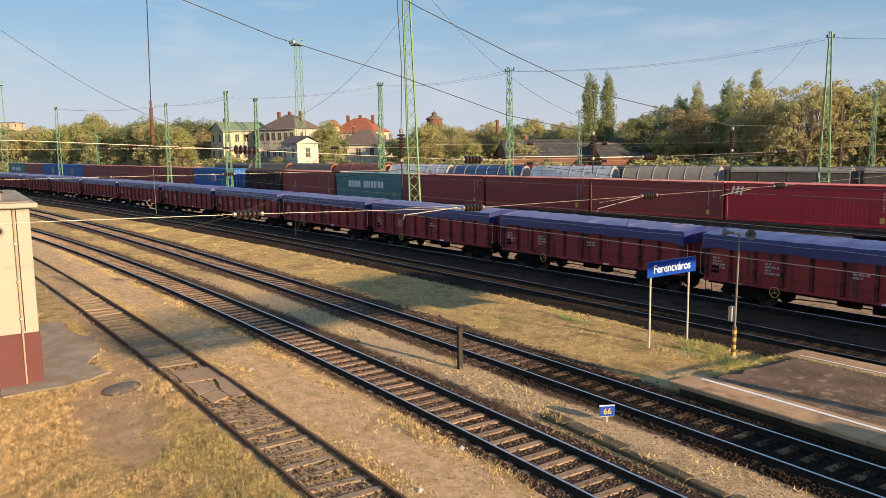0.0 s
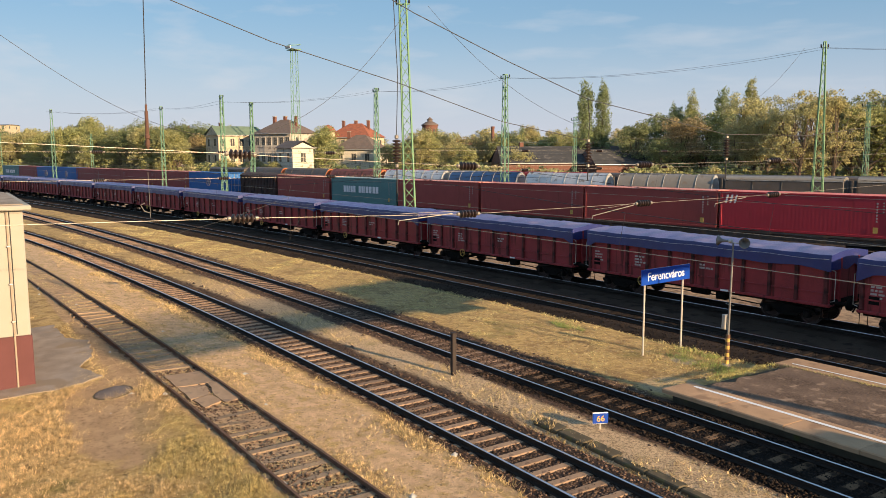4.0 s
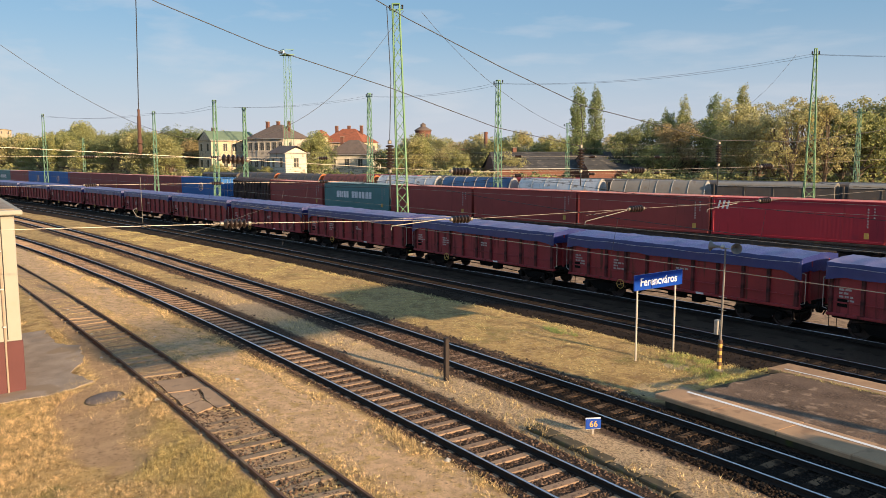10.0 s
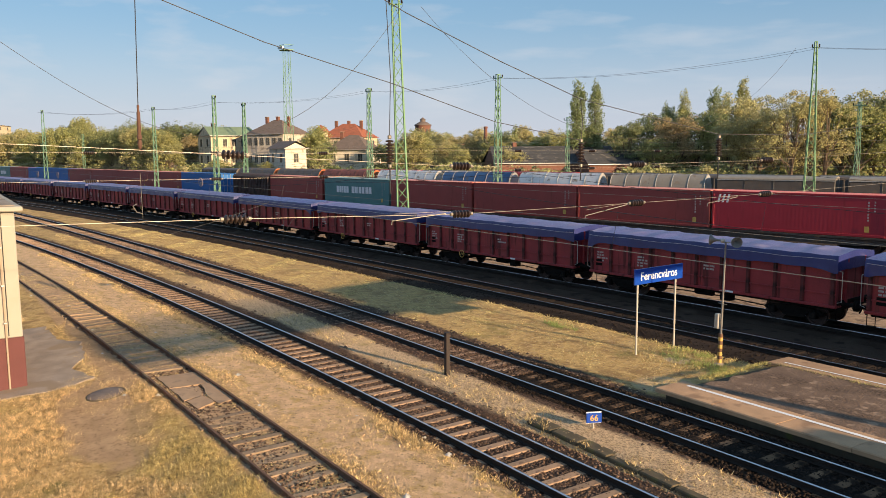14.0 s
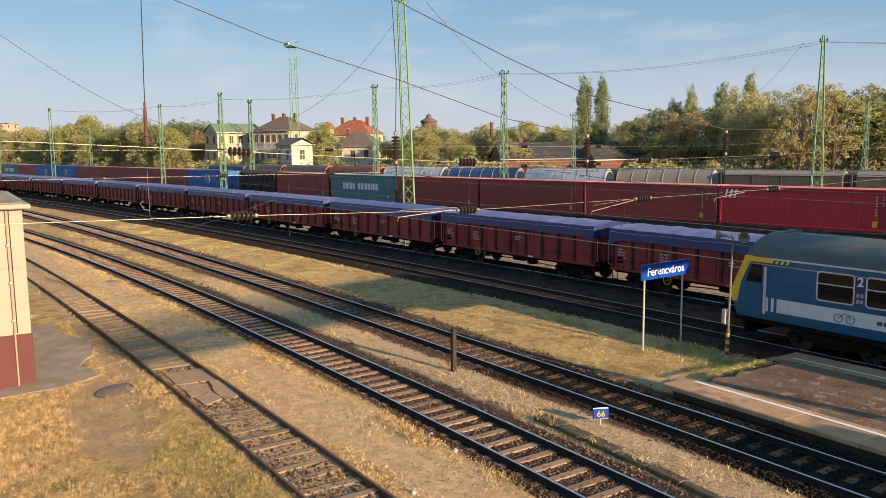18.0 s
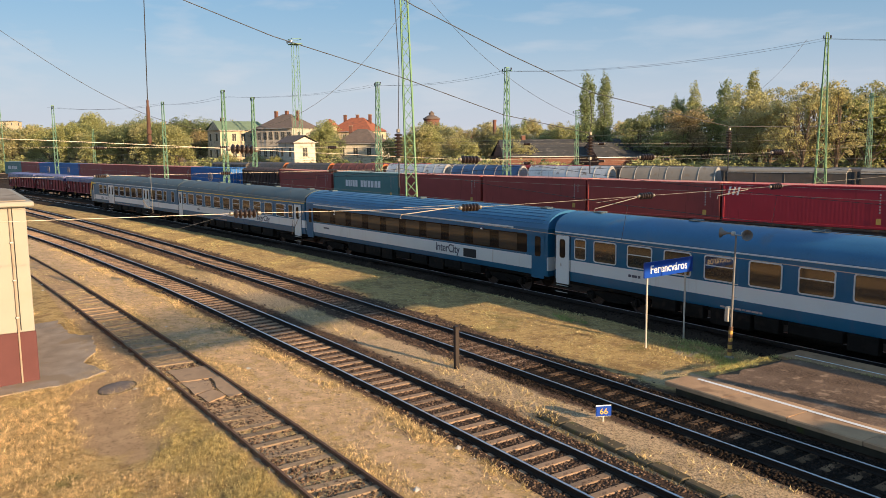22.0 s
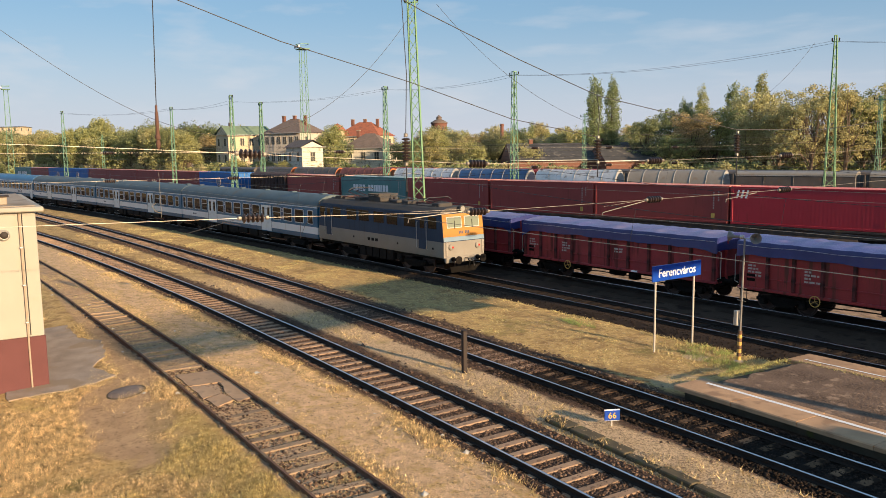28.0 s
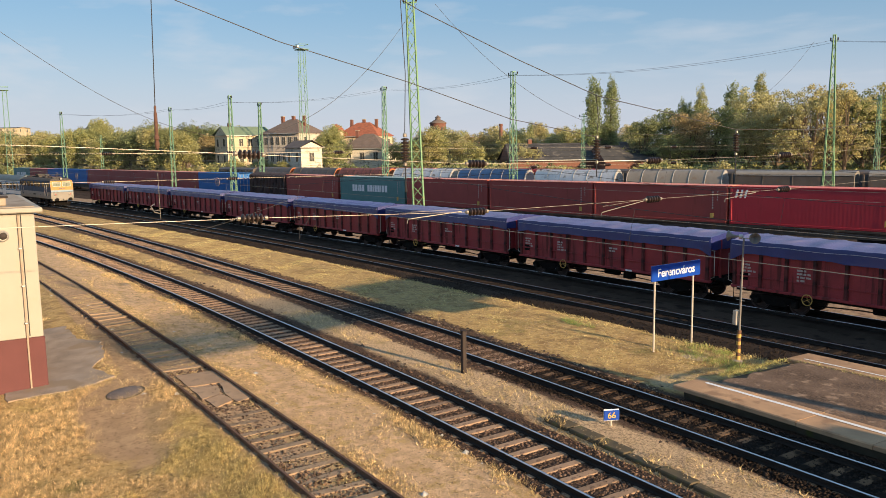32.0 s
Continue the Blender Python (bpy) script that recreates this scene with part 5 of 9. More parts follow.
def intercity_coach(first=False):
    """Coach with a row of bronze windows and a door at each end."""
    half = 11.95
    v = thing("intercity_coach", Matrix.Identity(4), "blue and grey intercity coach with bronze windows, pale end doors", "passenger coach", "coaches of the passenger train")
    coach_body(v, half, M_croof if first else M_croofblue, band=(1.42, 1.95), stripe=False)
    wins = [(-10.62, -10.0)] + [(-9.45 + 1.908 * k, -8.23 + 1.908 * k) for k in range(10)] + [(9.6, 10.25)]
    for s in (-1, 1):
        part("stripe", Geo().cbox(-half, half, s * (CW - 0.004) - 0.012, s * (CW - 0.004) + 0.012, 3.14, 3.2, 0.006), M_cyellow if first else M_cwhite, v, "thin yellow stripe" if first else "thin pale stripe")
        for k, (a, b) in enumerate(wins):
            if a > 9.0:
                a, b = 9.62, 10.22
            coach_window(v, a, b, s, 2.06, 2.92, bar=k % 2 == 0, glass=M_glassbrown)
        for x0, x1 in ((-11.85, -11.0), (10.45, 11.45)):
            sliding_door(v, x0, x1, s, 0.8, 1)
        class_mark(v, 9.1, s)
        part("lettering", text_mesh("lettering", "InterCity", 0.62, M_text, 0.002, 0.95, 0.008), M_text, v, at=pose(5.5 if s < 0 else -5.5, s * (CW + 0.004), 1.68, 90, 0, 0 if s < 0 else 180))
        text_bars(v, -7.5, 1.62, 3, 0.11, s, M_text, 8)
        text_bars(v, -3.0, 1.06, 8, 0.07, s, M_mark, 9)
    underneath(v, half, 8.6)
    roof_clutter(v, half, 5)
    add_buffers(v, half + 0.05)
    return v


def ribbon_coach():
    """Newer coach: one dark ribbon of glass, a ridged blue roof, white wedges at the ends."""
    half = 12.0
    v = thing("modern_coach", Matrix.Identity(4), "modern blue coach with a dark glass ribbon and ridged blue roof", "passenger coach", "coaches of the passenger train")
    coach_body(v, half, M_croofblue, band=(1.25, 1.9), stripe=False)
    for s in (-1, 1):
        y = s * CW
        part("glass_ribbon", Geo().plate(rounded(-11.1, 10.6, 2.0, 2.92, 0.1), y + 0.001 * s, y + 0.01 * s), M_glass, v, "continuous dark window ribbon")
        for k in range(10):
            a = -9.9 + 2.05 * k
            part("pane", Geo().plate(rounded(a, a + 1.35, 2.06, 2.86, 0.06), y + 0.011 * s, y + 0.015 * s), M_glassdim, v)
        part("stripe", Geo().cbox(-10.9, 9.6, s * (CW - 0.01) - 0.012, s * (CW - 0.01) + 0.012, 3.12, 3.2, 0.006), M_cwhite, v, "thin pale stripe")
        for e in (-1, 1):
            part("end_wedge", Geo().plate([(e * 11.95, 0.99), (e * 11.95, 2.0), (e * 11.35, 2.0), (e * 10.9, 1.26), (e * 10.9, 0.99)], y + 0.001 * s, y + 0.012 * s), M_cblue, v)
            part("door", Geo().plate(rounded(e * 11.35 - 0.42, e * 11.35 + 0.42, 0.85, 3.0, 0.06), y + 0.013 * s, y + 0.02 * s), M_cblue, v, "blue end door")
            part("door_window", Geo().plate(rounded(e * 11.35 - 0.2, e * 11.35 + 0.2, 1.9, 2.85, 0.1), y + 0.021 * s, y + 0.026 * s), M_glass, v)
        part("lettering", text_mesh("lettering", "InterCity", 0.62, M_text, 0.002, 0.95, 0.008), M_text, v, at=pose(4.3 if s < 0 else -4.3, s * (CW + 0.004), 1.6, 90, 0, 0 if s < 0 else 180))
        class_mark(v, 7.2, s)
        class_mark(v, -8.0, s)
        part("grille", Geo().plate(rounded(5.7, 6.75, 1.3, 1.75, 0.03), y + 0.002 * s, y + 0.012 * s), M_gang, v)
        text_bars(v, -9.5, 1.6, 3, 0.1, s, M_text, 11)
    full = coach_outline()
    for y, z in full[4:]:
        for s in (-1, 1):
            if y > 0.01:
                part("roof_ridge", Geo().cbox(-half + 0.3, half - 0.3, s * y - 0.02, s * y + 0.02, z - 0.01, z + 0.018, 0.006), M_croofblue, v)
    underneath(v, half, 8.6)
    roof_clutter(v, half, 3)
    add_buffers(v, half + 0.05)
    return v


def driving_trailer():
    """Coach with a slanted yellow-edged driver's cab at its left end."""
    half = 12.92
    v = thing("driving_trailer", Matrix.Identity(4), "blue and grey driving trailer with a slanted yellow-rimmed cab", "passenger coach", "coaches of the passenger train")
    slant = lambda z: max(0.0, (z - 1.9)) * 0.42 + max(0.0, 1.9 - z) * 0.25
    part("lower_side", Geo().prism(shell(0.98, 1.31), -half, half, slant), M_cblue, v, "dark blue sill")
    part("grey_band", Geo().prism(shell(1.31, 1.8), -half + 1.9, half), M_cwhite, v, "light grey band below the windows")
    part("cab_side", Geo().prism(shell(1.31, 1.8), -half, -half + 1.9, slant), M_cblue, v, "blue cab side")
    part("upper_side", Geo().prism(shell(1.8, 3.22), -half, half, slant), M_cblue, v, "deep blue window band")
    part("roof", Geo().prism(shell(3.22, 4.05), -half, half, slant), M_croof, v, "curved grimy roof")
    for s in (-1, 1):
        part("gutter", Geo().cbox(-half + 1.3, half, s * (CW - 0.005) - 0.02, s * (CW - 0.005) + 0.02, 3.16, 3.22, 0.01), M_cwhite, v, "pale grey gutter line")
        y = s * CW
        ya, yb = y + 0.001 * s, y + 0.012 * s
        fx = lambda z: -half + slant(z)
        part("yellow_rim", Geo().plate([(fx(1.5) - 0.02, 1.5), (fx(1.9) - 0.02, 1.9), (fx(3.25) - 0.02, 3.25), (fx(3.25) + 0.28, 3.25), (fx(2.2) + 0.25, 2.2), (fx(1.5) + 0.16, 1.5)], ya, yb), M_cyellow, v, "yellow edge of the cab")
        part("yellow_cantrail", Geo().plate([(fx(3.04) + 0.2, 3.04), (fx(3.04) + 1.15, 3.04), (fx(3.21) + 1.15, 3.215), (fx(3.21) + 0.2, 3.215)], ya, y + 0.016 * s), M_cyellow, v, "yellow flash below the roof")
        for k in range(3):
            part("yellow_stripe", Geo().plate([(-half + 1.72 + 0.2 * k, 3.04), (-half + 1.82 + 0.2 * k, 3.04), (-half + 1.88 + 0.2 * k, 3.155), (-half + 1.78 + 0.2 * k, 3.155)], ya, y + 0.016 * s), M_cyellow, v)
        part("cab_window", Geo().plate([(fx(2.3) + 0.42, 2.3), (fx(2.3) + 1.05, 2.3), (fx(2.3) + 1.05, 2.95), (fx(2.95) + 0.38, 2.95)], ya, yb), M_glass, v)
        for k in range(3):
            part("grey_stripe", Geo().box(-half + 2.0 - 0.22 * k - 0.15, -half + 2.0 - 0.22 * k - 0.05, min(ya, yb), max(ya, yb), 1.31, 1.8), M_cwhite, v)
        part("cab_door", Geo().plate(rounded(-half + 1.32, -half + 1.42, 1.2, 2.9, 0.04), ya, y + 0.04 * s), M_cframe, v)
        for a, b in ((-9.6, -8.4), (-7.95, -7.1), (-4.45, -3.2), (-2.7, -1.45), (-1.0, 0.28), (0.78, 2.06), (2.56, 3.82), (6.17, 7.4), (7.87, 9.12), (9.6, 10.26), (11.5, 12.16)):
            coach_window(v, a, b, s, bar=(a * 10) % 3 < 1.6)
        sliding_door(v, -6.47, -4.7, s)
        sliding_door(v, 4.1, 5.8, s)
        for x in (-8.18, -2.95, 2.31, 7.64):
            class_mark(v, x, s)
        text_bars(v, -7.6, 1.48, 3, 0.12, s, M_text, 16)
        wh = part("bicycle_mark", Geo().tube([(-8.85 + 0.14 * math.cos(a), y + 0.006 * s, 1.5 + 0.14 * math.sin(a)) for a in [k * math.pi / 6 for k in range(13)]], 0.012, 4).tube([(-8.45 + 0.14 * math.cos(a), y + 0.006 * s, 1.5 + 0.14 * math.sin(a)) for a in [k * math.pi / 6 for k in range(13)]], 0.012, 4).tube([(-8.85, y + 0.006 * s, 1.5), (-8.7, y + 0.006 * s, 1.66), (-8.5, y + 0.006 * s, 1.66), (-8.45, y + 0.006 * s, 1.5)], 0.012, 4), M_text, v, "black bicycle symbol")
        text_bars(v, -3.6, 1.08, 14, 0.08, s, M_mark, 15, 0.05)
    # front: yellow brow over the windscreens
    part("yellow_brow", Geo().prism([(-1.2, 3.24), (1.2, 3.24), (1.12, 3.55), (0.85, 3.85), (-0.85, 3.85), (-1.12, 3.55)], -half + 0.55, -half + 0.6, slant, lambda z: slant(z) + 0.9), M_cyellow, v, "yellow brow over the cab")
    for y0, y1 in ((-1.12, -0.06), (0.06, 1.12)):
        part("windscreen", Geo().add([(-half + slant(2.2) - 0.02, y0, 2.2), (-half + slant(2.2) - 0.02, y1, 2.2), (-half + slant(3.15) - 0.02, y1, 3.15), (-half + slant(3.15) - 0.02, y0, 3.15),
                                      (-half + slant(2.2), y0, 2.2), (-half + slant(2.2), y1, 2.2), (-half + slant(3.15), y1, 3.15), (-half + slant(3.15), y0, 3.15)],
                                     [(0, 1, 2, 3), (4, 7, 6, 5), (0, 4, 5, 1), (3, 2, 6, 7), (0, 3, 7, 4), (1, 5, 6, 2)]), M_glass, v)
    part("plough", Geo().prism([(-1.2, 0.3), (1.2, 0.3), (1.2, 0.98), (-1.2, 0.98)], -half + 0.3, -half + 0.5, lambda z: (0.98 - z) * 0.3), M_under, v)
    for s in (-1, 1):
        part("headlamp", Geo().lathe([(0.12, -0.06), (0.12, 0.0), (0.05, 0.02)], (-half - 0.02 + slant(1.55), s * 0.95, 1.55), "x", 14), M_cframe, v)
    part("gangway", Geo().cbox(half - 0.04, half + 0.26, -0.72, 0.72, 1.1, 3.5, 0.08), M_gang, v)
    underneath(v, half, 9.2)
    roof_clutter(v, half, 6)
    add_buffers(v, half)
    return v


# ---- electric locomotive ----
M_lblue = material("faded_slate_blue_paint", (0.022, 0.042, 0.078), 0.6, 0, 0.15, 0.9, 25, 0.05, dirt=(0.034, 0.045, 0.066), dirt_at=0.55, streak=True, spec=0.25)
M_lgrey = material("dirty_light_grey_paint", (0.22, 0.205, 0.18), 0.6, 0, 0.12, 0.9, 25, 0.05, dirt=(0.24, 0.21, 0.18), dirt_at=0.55, streak=True)
M_lyellow = material("sun_faded_orange_yellow", (0.38, 0.165, 0.02), 0.5, 0, 0.08, 1.2, 25, 0.03, dirt=(0.36, 0.19, 0.05), dirt_at=0.6)
M_lroof = material("sooty_grey_roof", (0.05, 0.046, 0.044), 0.8, 0, 0.25, 1.2, 25, 0.15, dirt=(0.075, 0.062, 0.052))


M_lband = material("faded_pale_blue_paint", (0.17, 0.25, 0.32), 0.5, 0, 0.12, 1.2, 25, 0.03)


def loco():
    half, w = 7.2, 1.46
    v = thing("electric_locomotive", Matrix.Identity(4), "slate-blue and grey electric locomotive with yellow cab fronts", "locomotive")
    nose = lambda s: (lambda z: -s * max(0.0, z - 2.05) * 0.12)
    rect = lambda z0, z1, ww=w: [(-ww, z0), (ww, z0), (ww, z1), (-ww, z1)]
    part("lower_body", Geo().prism([(-w + 0.04, 1.12), (w - 0.04, 1.12), (w, 1.2), (w, 2.02), (-w, 2.02), (-w, 1.2)], -half, half), M_lgrey, v, "dirty light grey lower body")
    part("upper_body", Geo().prism([(-w, 2.02), (w, 2.02), (w, 3.45), (w - 0.06, 3.6), (-w + 0.06, 3.6), (-w, 3.45)], -half, half, nose(-1), nose(1)), M_lblue, v, "faded slate-blue upper body")
    part("roof", Geo().prism([(-w + 0.06, 3.6), (w - 0.06, 3.6), (w - 0.25, 3.78), (0.8, 3.9), (-0.8, 3.9), (-w + 0.25, 3.78)], -half + 0.19, half - 0.19, nose(-1), nose(1)), M_lroof, v, "sooty roof")
    for s in (-1, 1):
        fx = lambda z: s * (half - max(0.0, z - 2.05) * 0.12)

        def front(y0, y1, z0, z1, d, mat, name, label="", parent=v):
            g = Geo().add([(fx(z0), y0, z0), (fx(z0), y1, z0), (fx(z1), y1, z1), (fx(z1), y0, z1), (fx(z0) + s * d, y0, z0), (fx(z0) + s * d, y1, z0), (fx(z1) + s * d, y1, z1), (fx(z1) + s * d, y0, z1)],
                          [(0, 3, 2, 1), (4, 5, 6, 7), (0, 1, 5, 4), (3, 7, 6, 2), (0, 4, 7, 3), (1, 2, 6, 5)])
            return part(name, g, mat, parent, label)
        front(-w + 0.01, w - 0.01, 2.3, 3.57, 0.012, M_lyellow, "cab_front", "sun-faded yellow cab front")
        front(-w + 0.01, w - 0.01, 2.06, 2.298, 0.012, M_lband, "front_band", "pale blue band below the yellow front")
        for y0, y1 in ((-1.16, -0.1), (0.1, 1.16)):
            f = front(y0, y1, 2.78, 3.42, 0.03, M_postwhite, "windscreen_frame", "pale windscreen frame")
            front(y0 + 0.045, y1 - 0.045, 2.825, 3.375, 0.036, M_glassloco, "windscreen", "", f)
            front((y0 + y1) / 2 - 0.01, (y0 + y1) / 2 + 0.02, 2.75, 3.2, 0.06, M_hose, "wiper", "", f)
        rnd = random.Random(3)
        y = -0.35
        for k in range(6):
            front(y, y + 0.08, 2.44, 2.6, 0.018, M_text, "number_bar")
            y += 0.12 if k != 2 else 0.2
        for y in (-0.95, 0.95):
            L = part("headlamp", Geo().lathe([(0.17, -0.02), (0.17, 0.06), (0.14, 0.08)], (s * half, y, 1.72), "x", 16) if s > 0 else Geo().lathe([(0.14, -0.08), (0.17, -0.06), (0.17, 0.02)], (s * half, y, 1.72), "x", 16), M_lgrey, v, "round headlamp in a dull ring")
            part("lens", Geo().lathe([(0.06, 0.0), (0.06, 0.02)], (s * (half + 0.08), y + 0.07, 1.72), "x", 12), M_rednose, L)
            part("lens", Geo().lathe([(0.07, 0.0), (0.07, 0.02)], (s * (half + 0.08), y - 0.06, 1.72), "x", 12), M_whitelens, L)
        top = part("top_lamp", Geo().lathe([(0.2, -0.14), (0.2, 0.12), (0.17, 0.14)], (s * (half - 0.24), 0, 3.83), "x", 18), M_lroof, v, "round top headlamp")
        part("lens", Geo().lathe([(0.15, -0.15), (0.15, 0.15)], (s * (half - 0.24), 0, 3.83), "x", 16), M_whitelens, top)
        part("plough", Geo().add([(s * (half - 0.1), -0.85, 0.25), (s * (half - 0.1), 0.85, 0.25), (s * (half + 0.08), 1.1, 0.62), (s * (half + 0.08), -1.1, 0.62), (s * (half - 0.16), -0.85, 0.25), (s * (half - 0.16), 0.85, 0.25), (s * (half + 0.0), 1.1, 0.62), (s * (half + 0.0), -1.1, 0.62)],
                               [(0, 1, 2, 3), (4, 7, 6, 5), (0, 4, 5, 1), (3, 2, 6, 7), (0, 3, 7, 4), (1, 5, 6, 2)]), M_under, v)
        part("headstock", Geo().cbox(s * half - 0.1, s * half + 0.08, -1.35, 1.35, 0.85, 1.18, 0.03), M_lgrey, v)
        for y in (-1.3, 1.3):
            part("front_handrail", Geo().tube([(s * (half + 0.02), y, 1.25), (s * (half + 0.08), y, 1.3), (s * (half + 0.08), y, 2.0), (s * (half + 0.02), y, 2.05)], 0.018, 6), M_galv, v)
        # pantograph, one folded, one raised a little
        x = s * 4.3
        pan = part("pantograph", Geo().bar((x - 0.9, -0.6, 4.05), (x + 0.9, -0.6, 4.05), 0.06).bar((x - 0.9, 0.6, 4.05), (x + 0.9, 0.6, 4.05), 0.06).bar((x - 0.9, -0.6, 4.05), (x - 0.9, 0.6, 4.05), 0.06).bar((x + 0.9, -0.6, 4.05), (x + 0.9, 0.6, 4.05), 0.06), M_redsteel, v, "reddish pantograph frame")
        up = 0.3 if s < 0 else 0.0
        part("arm", Geo().rod((x + 0.8, -0.4, 4.1), (x - 0.9 + up * 0.5, -0.3, 4.25 + up * 0.5), 0.03, 6).rod((x + 0.8, 0.4, 4.1), (x - 0.9 + up * 0.5, 0.3, 4.25 + up * 0.5), 0.03, 6)
             .rod((x - 0.9 + up * 0.5, -0.3, 4.25 + up * 0.5), (x + 0.5, -0.5, 4.35 + up), 0.025, 6).rod((x - 0.9 + up * 0.5, 0.3, 4.25 + up * 0.5), (x + 0.5, 0.5, 4.35 + up), 0.025, 6), M_redsteel, pan)
        part("contact_strip", Geo().tube([(x + 0.5, -0.95, 4.25 + up), (x + 0.5, -0.7, 4.38 + up), (x + 0.5, 0.7, 4.38 + up), (x + 0.5, 0.95, 4.25 + up)], 0.03, 6), M_wiredark, pan)
        for xx in (x - 0.8, x + 0.8):
            for y in (-0.6, 0.6):
                part("insulator", Geo().lathe([(0.05, 3.78), (0.1, 3.82), (0.06, 3.86), (0.1, 3.9), (0.06, 3.94), (0.1, 3.98), (0.05, 4.03)], (xx, y, 0), n=10), M_insul, pan)
    for s in (-1, 1):
        y = s * w
        for a, b in ((-3.34, -2.14), (-1.82, -0.59), (-0.03, 1.15), (1.46, 2.63), (3.34, 4.52), (-5.15, -4.11)):
            fr = part("window", ring_plate(rounded(a - 0.04, b + 0.04, 2.66, 3.43, 0.06), rounded(a, b, 2.7, 3.39, 0.05), y - 0.01 * s, y + 0.016 * s), M_lblue, v)
            part("pane", Geo().plate(rounded(a, b, 2.7, 3.39, 0.05), y + 0.001 * s, y + 0.006 * s), M_glass, fr)
        for a, b in ((4.81, 5.53), (-6.1, -5.4)):
            d = part("cab_door", Geo().plate(rounded(a, b, 1.5, 3.45, 0.05), y + 0.001 * s, y + 0.014 * s), M_lblue, v, "narrow cab door")
            part("door_window", Geo().plate(rounded(a + 0.14, b - 0.14, 2.7, 3.3, 0.05), y + 0.015 * s, y + 0.02 * s), M_glass, d)
            for x in (a - 0.12, b + 0.12):
                part("handrail", Geo().tube([(x, y, 1.5), (x, y + 0.07 * s, 1.55), (x, y + 0.07 * s, 3.0), (x, y, 3.05)], 0.018, 6), M_galv, v)
            part("step", Geo().cbox(a, b, min(y - 0.1 * s, y + 0.06 * s), max(y - 0.1 * s, y + 0.06 * s), 0.75, 0.79, 0.01), M_under, v)
        for a, b in ((5.75, 6.55), (-6.95, -6.3)):
            part("cab_window", Geo().plate(rounded(a, b, 2.72, 3.38, 0.06), y + 0.001 * s, y + 0.01 * s), M_glass, v)
        for x in (-5.6, -2.5, 2.6, 6.2):
            part("filler_cap", Geo().lathe([(0.07, -0.01), (0.07, 0.015)], (x, y + 0.004 * s, 1.6), "y", 12), M_under, v)
        for k in range(3):
            part("marking", Geo().box(-0.8 + 0.45 * k, -0.5 + 0.45 * k, min(y, y + 0.005 * s), max(y, y + 0.005 * s), 1.52, 1.7), M_under, v)
        part("rain_strip", Geo().box(-half + 0.3, half - 0.3, min(y, y + 0.02 * s), max(y, y + 0.02 * s), 3.5, 3.53), M_lblue, v)
        for k in range(5):
            part("equipment_box", Geo().cbox(-1.9 + 0.8 * k, -1.2 + 0.8 * k, s * 1.2 - 0.2, s * 1.2 + 0.12, 0.5, 1.1, 0.02), M_under, v)
    part("roof_hatch", Geo().cbox(-1.9, -0.4, -0.7, 0.7, 3.9, 4.2, 0.05), M_lroof, v, "sooty roof hatch")
    part("roof_box", Geo().cbox(0.3, 1.2, -0.5, 0.5, 3.9, 4.08, 0.04), M_lroof, v)
    part("roof_rail", Geo().bar((-6, -1.1, 3.95), (6, -1.1, 3.95), 0.04).bar((-6, 1.1, 3.95), (6, 1.1, 3.95), 0.04), M_lroof, v)
    for x in (-5.6, -3.1, 2.4, 5.5):
        part("roof_box", Geo().cbox(x - 0.35, x + 0.35, -0.75, 0.25, 3.86, 4.1, 0.03), M_lroof, v, "sooty roof gear")
    for k in range(6):
        part("cooling_fin", Geo().cbox(-1.8 + 0.24 * k, -1.7 + 0.24 * k, -0.75, 0.75, 4.2, 4.4, 0.01), M_lroof, v)
    part("busbar", Geo().tube([(-3.4, 0, 4.15), (-2.2, 0, 4.3), (0, 0.2, 4.32), (1.6, 0, 4.25), (3.2, 0, 4.15)], 0.025, 6), M_wire, v)
    for x in (-2.2, 0.0, 1.6):
        part("insulator", Geo().lathe([(0.06, 3.9), (0.11, 3.95), (0.07, 4.0), (0.11, 4.05), (0.07, 4.1), (0.11, 4.15), (0.05, 4.22)], (x, 0.1, 0), n=10), M_insul, v)
    for x in (-3.7, 3.7):
        bogie(v, x, 2.3, 1.05, ME_wheelset_big, 0.59)
    part("floor_frame", Geo().cbox(-half + 0.1, half - 0.1, -1.3, 1.3, 0.95, 1.115, 0.03), M_under, v)
    add_buffers(v, half + 0.08)
    return v


M_glassloco = glass_material("greenish_windscreen", (0.2, 0.225, 0.17), 0.08)
M_whitelens = material("clear_lamp_lens", (0.3, 0.29, 0.26), 0.15, 0, 0.05, 4, 20, 0.0, coat=0.5)
M_redsteel = material("red_oxide_pantograph", (0.1, 0.036, 0.03), 0.6, 0.1, 0.2, 4, 30, 0.05)

# couplings of the passenger train on its track at 23 s: cab end first
COACH_V = 21.05
commuter = commuter_coach()
intercity = intercity_coach()
passenger_train = [(driving_trailer(), -110.95, 9.2), (intercity_coach(True), -85.85, 8.6), (ribbon_coach(), -61.65, 8.6), (intercity, -37.2, 8.6),
                   (commuter, -12.0, 9.2), (copy_thing(commuter, Matrix.Identity(4)), 14.15, 9.2), (copy_thing(commuter, Matrix.Identity(4)), 40.2, 9.2), (loco(), 60.7, 3.7)]
for ob, off, half in passenger_train:
    ob.matrix_basis = T4.rigid(off + COACH_V * 23.0, half)


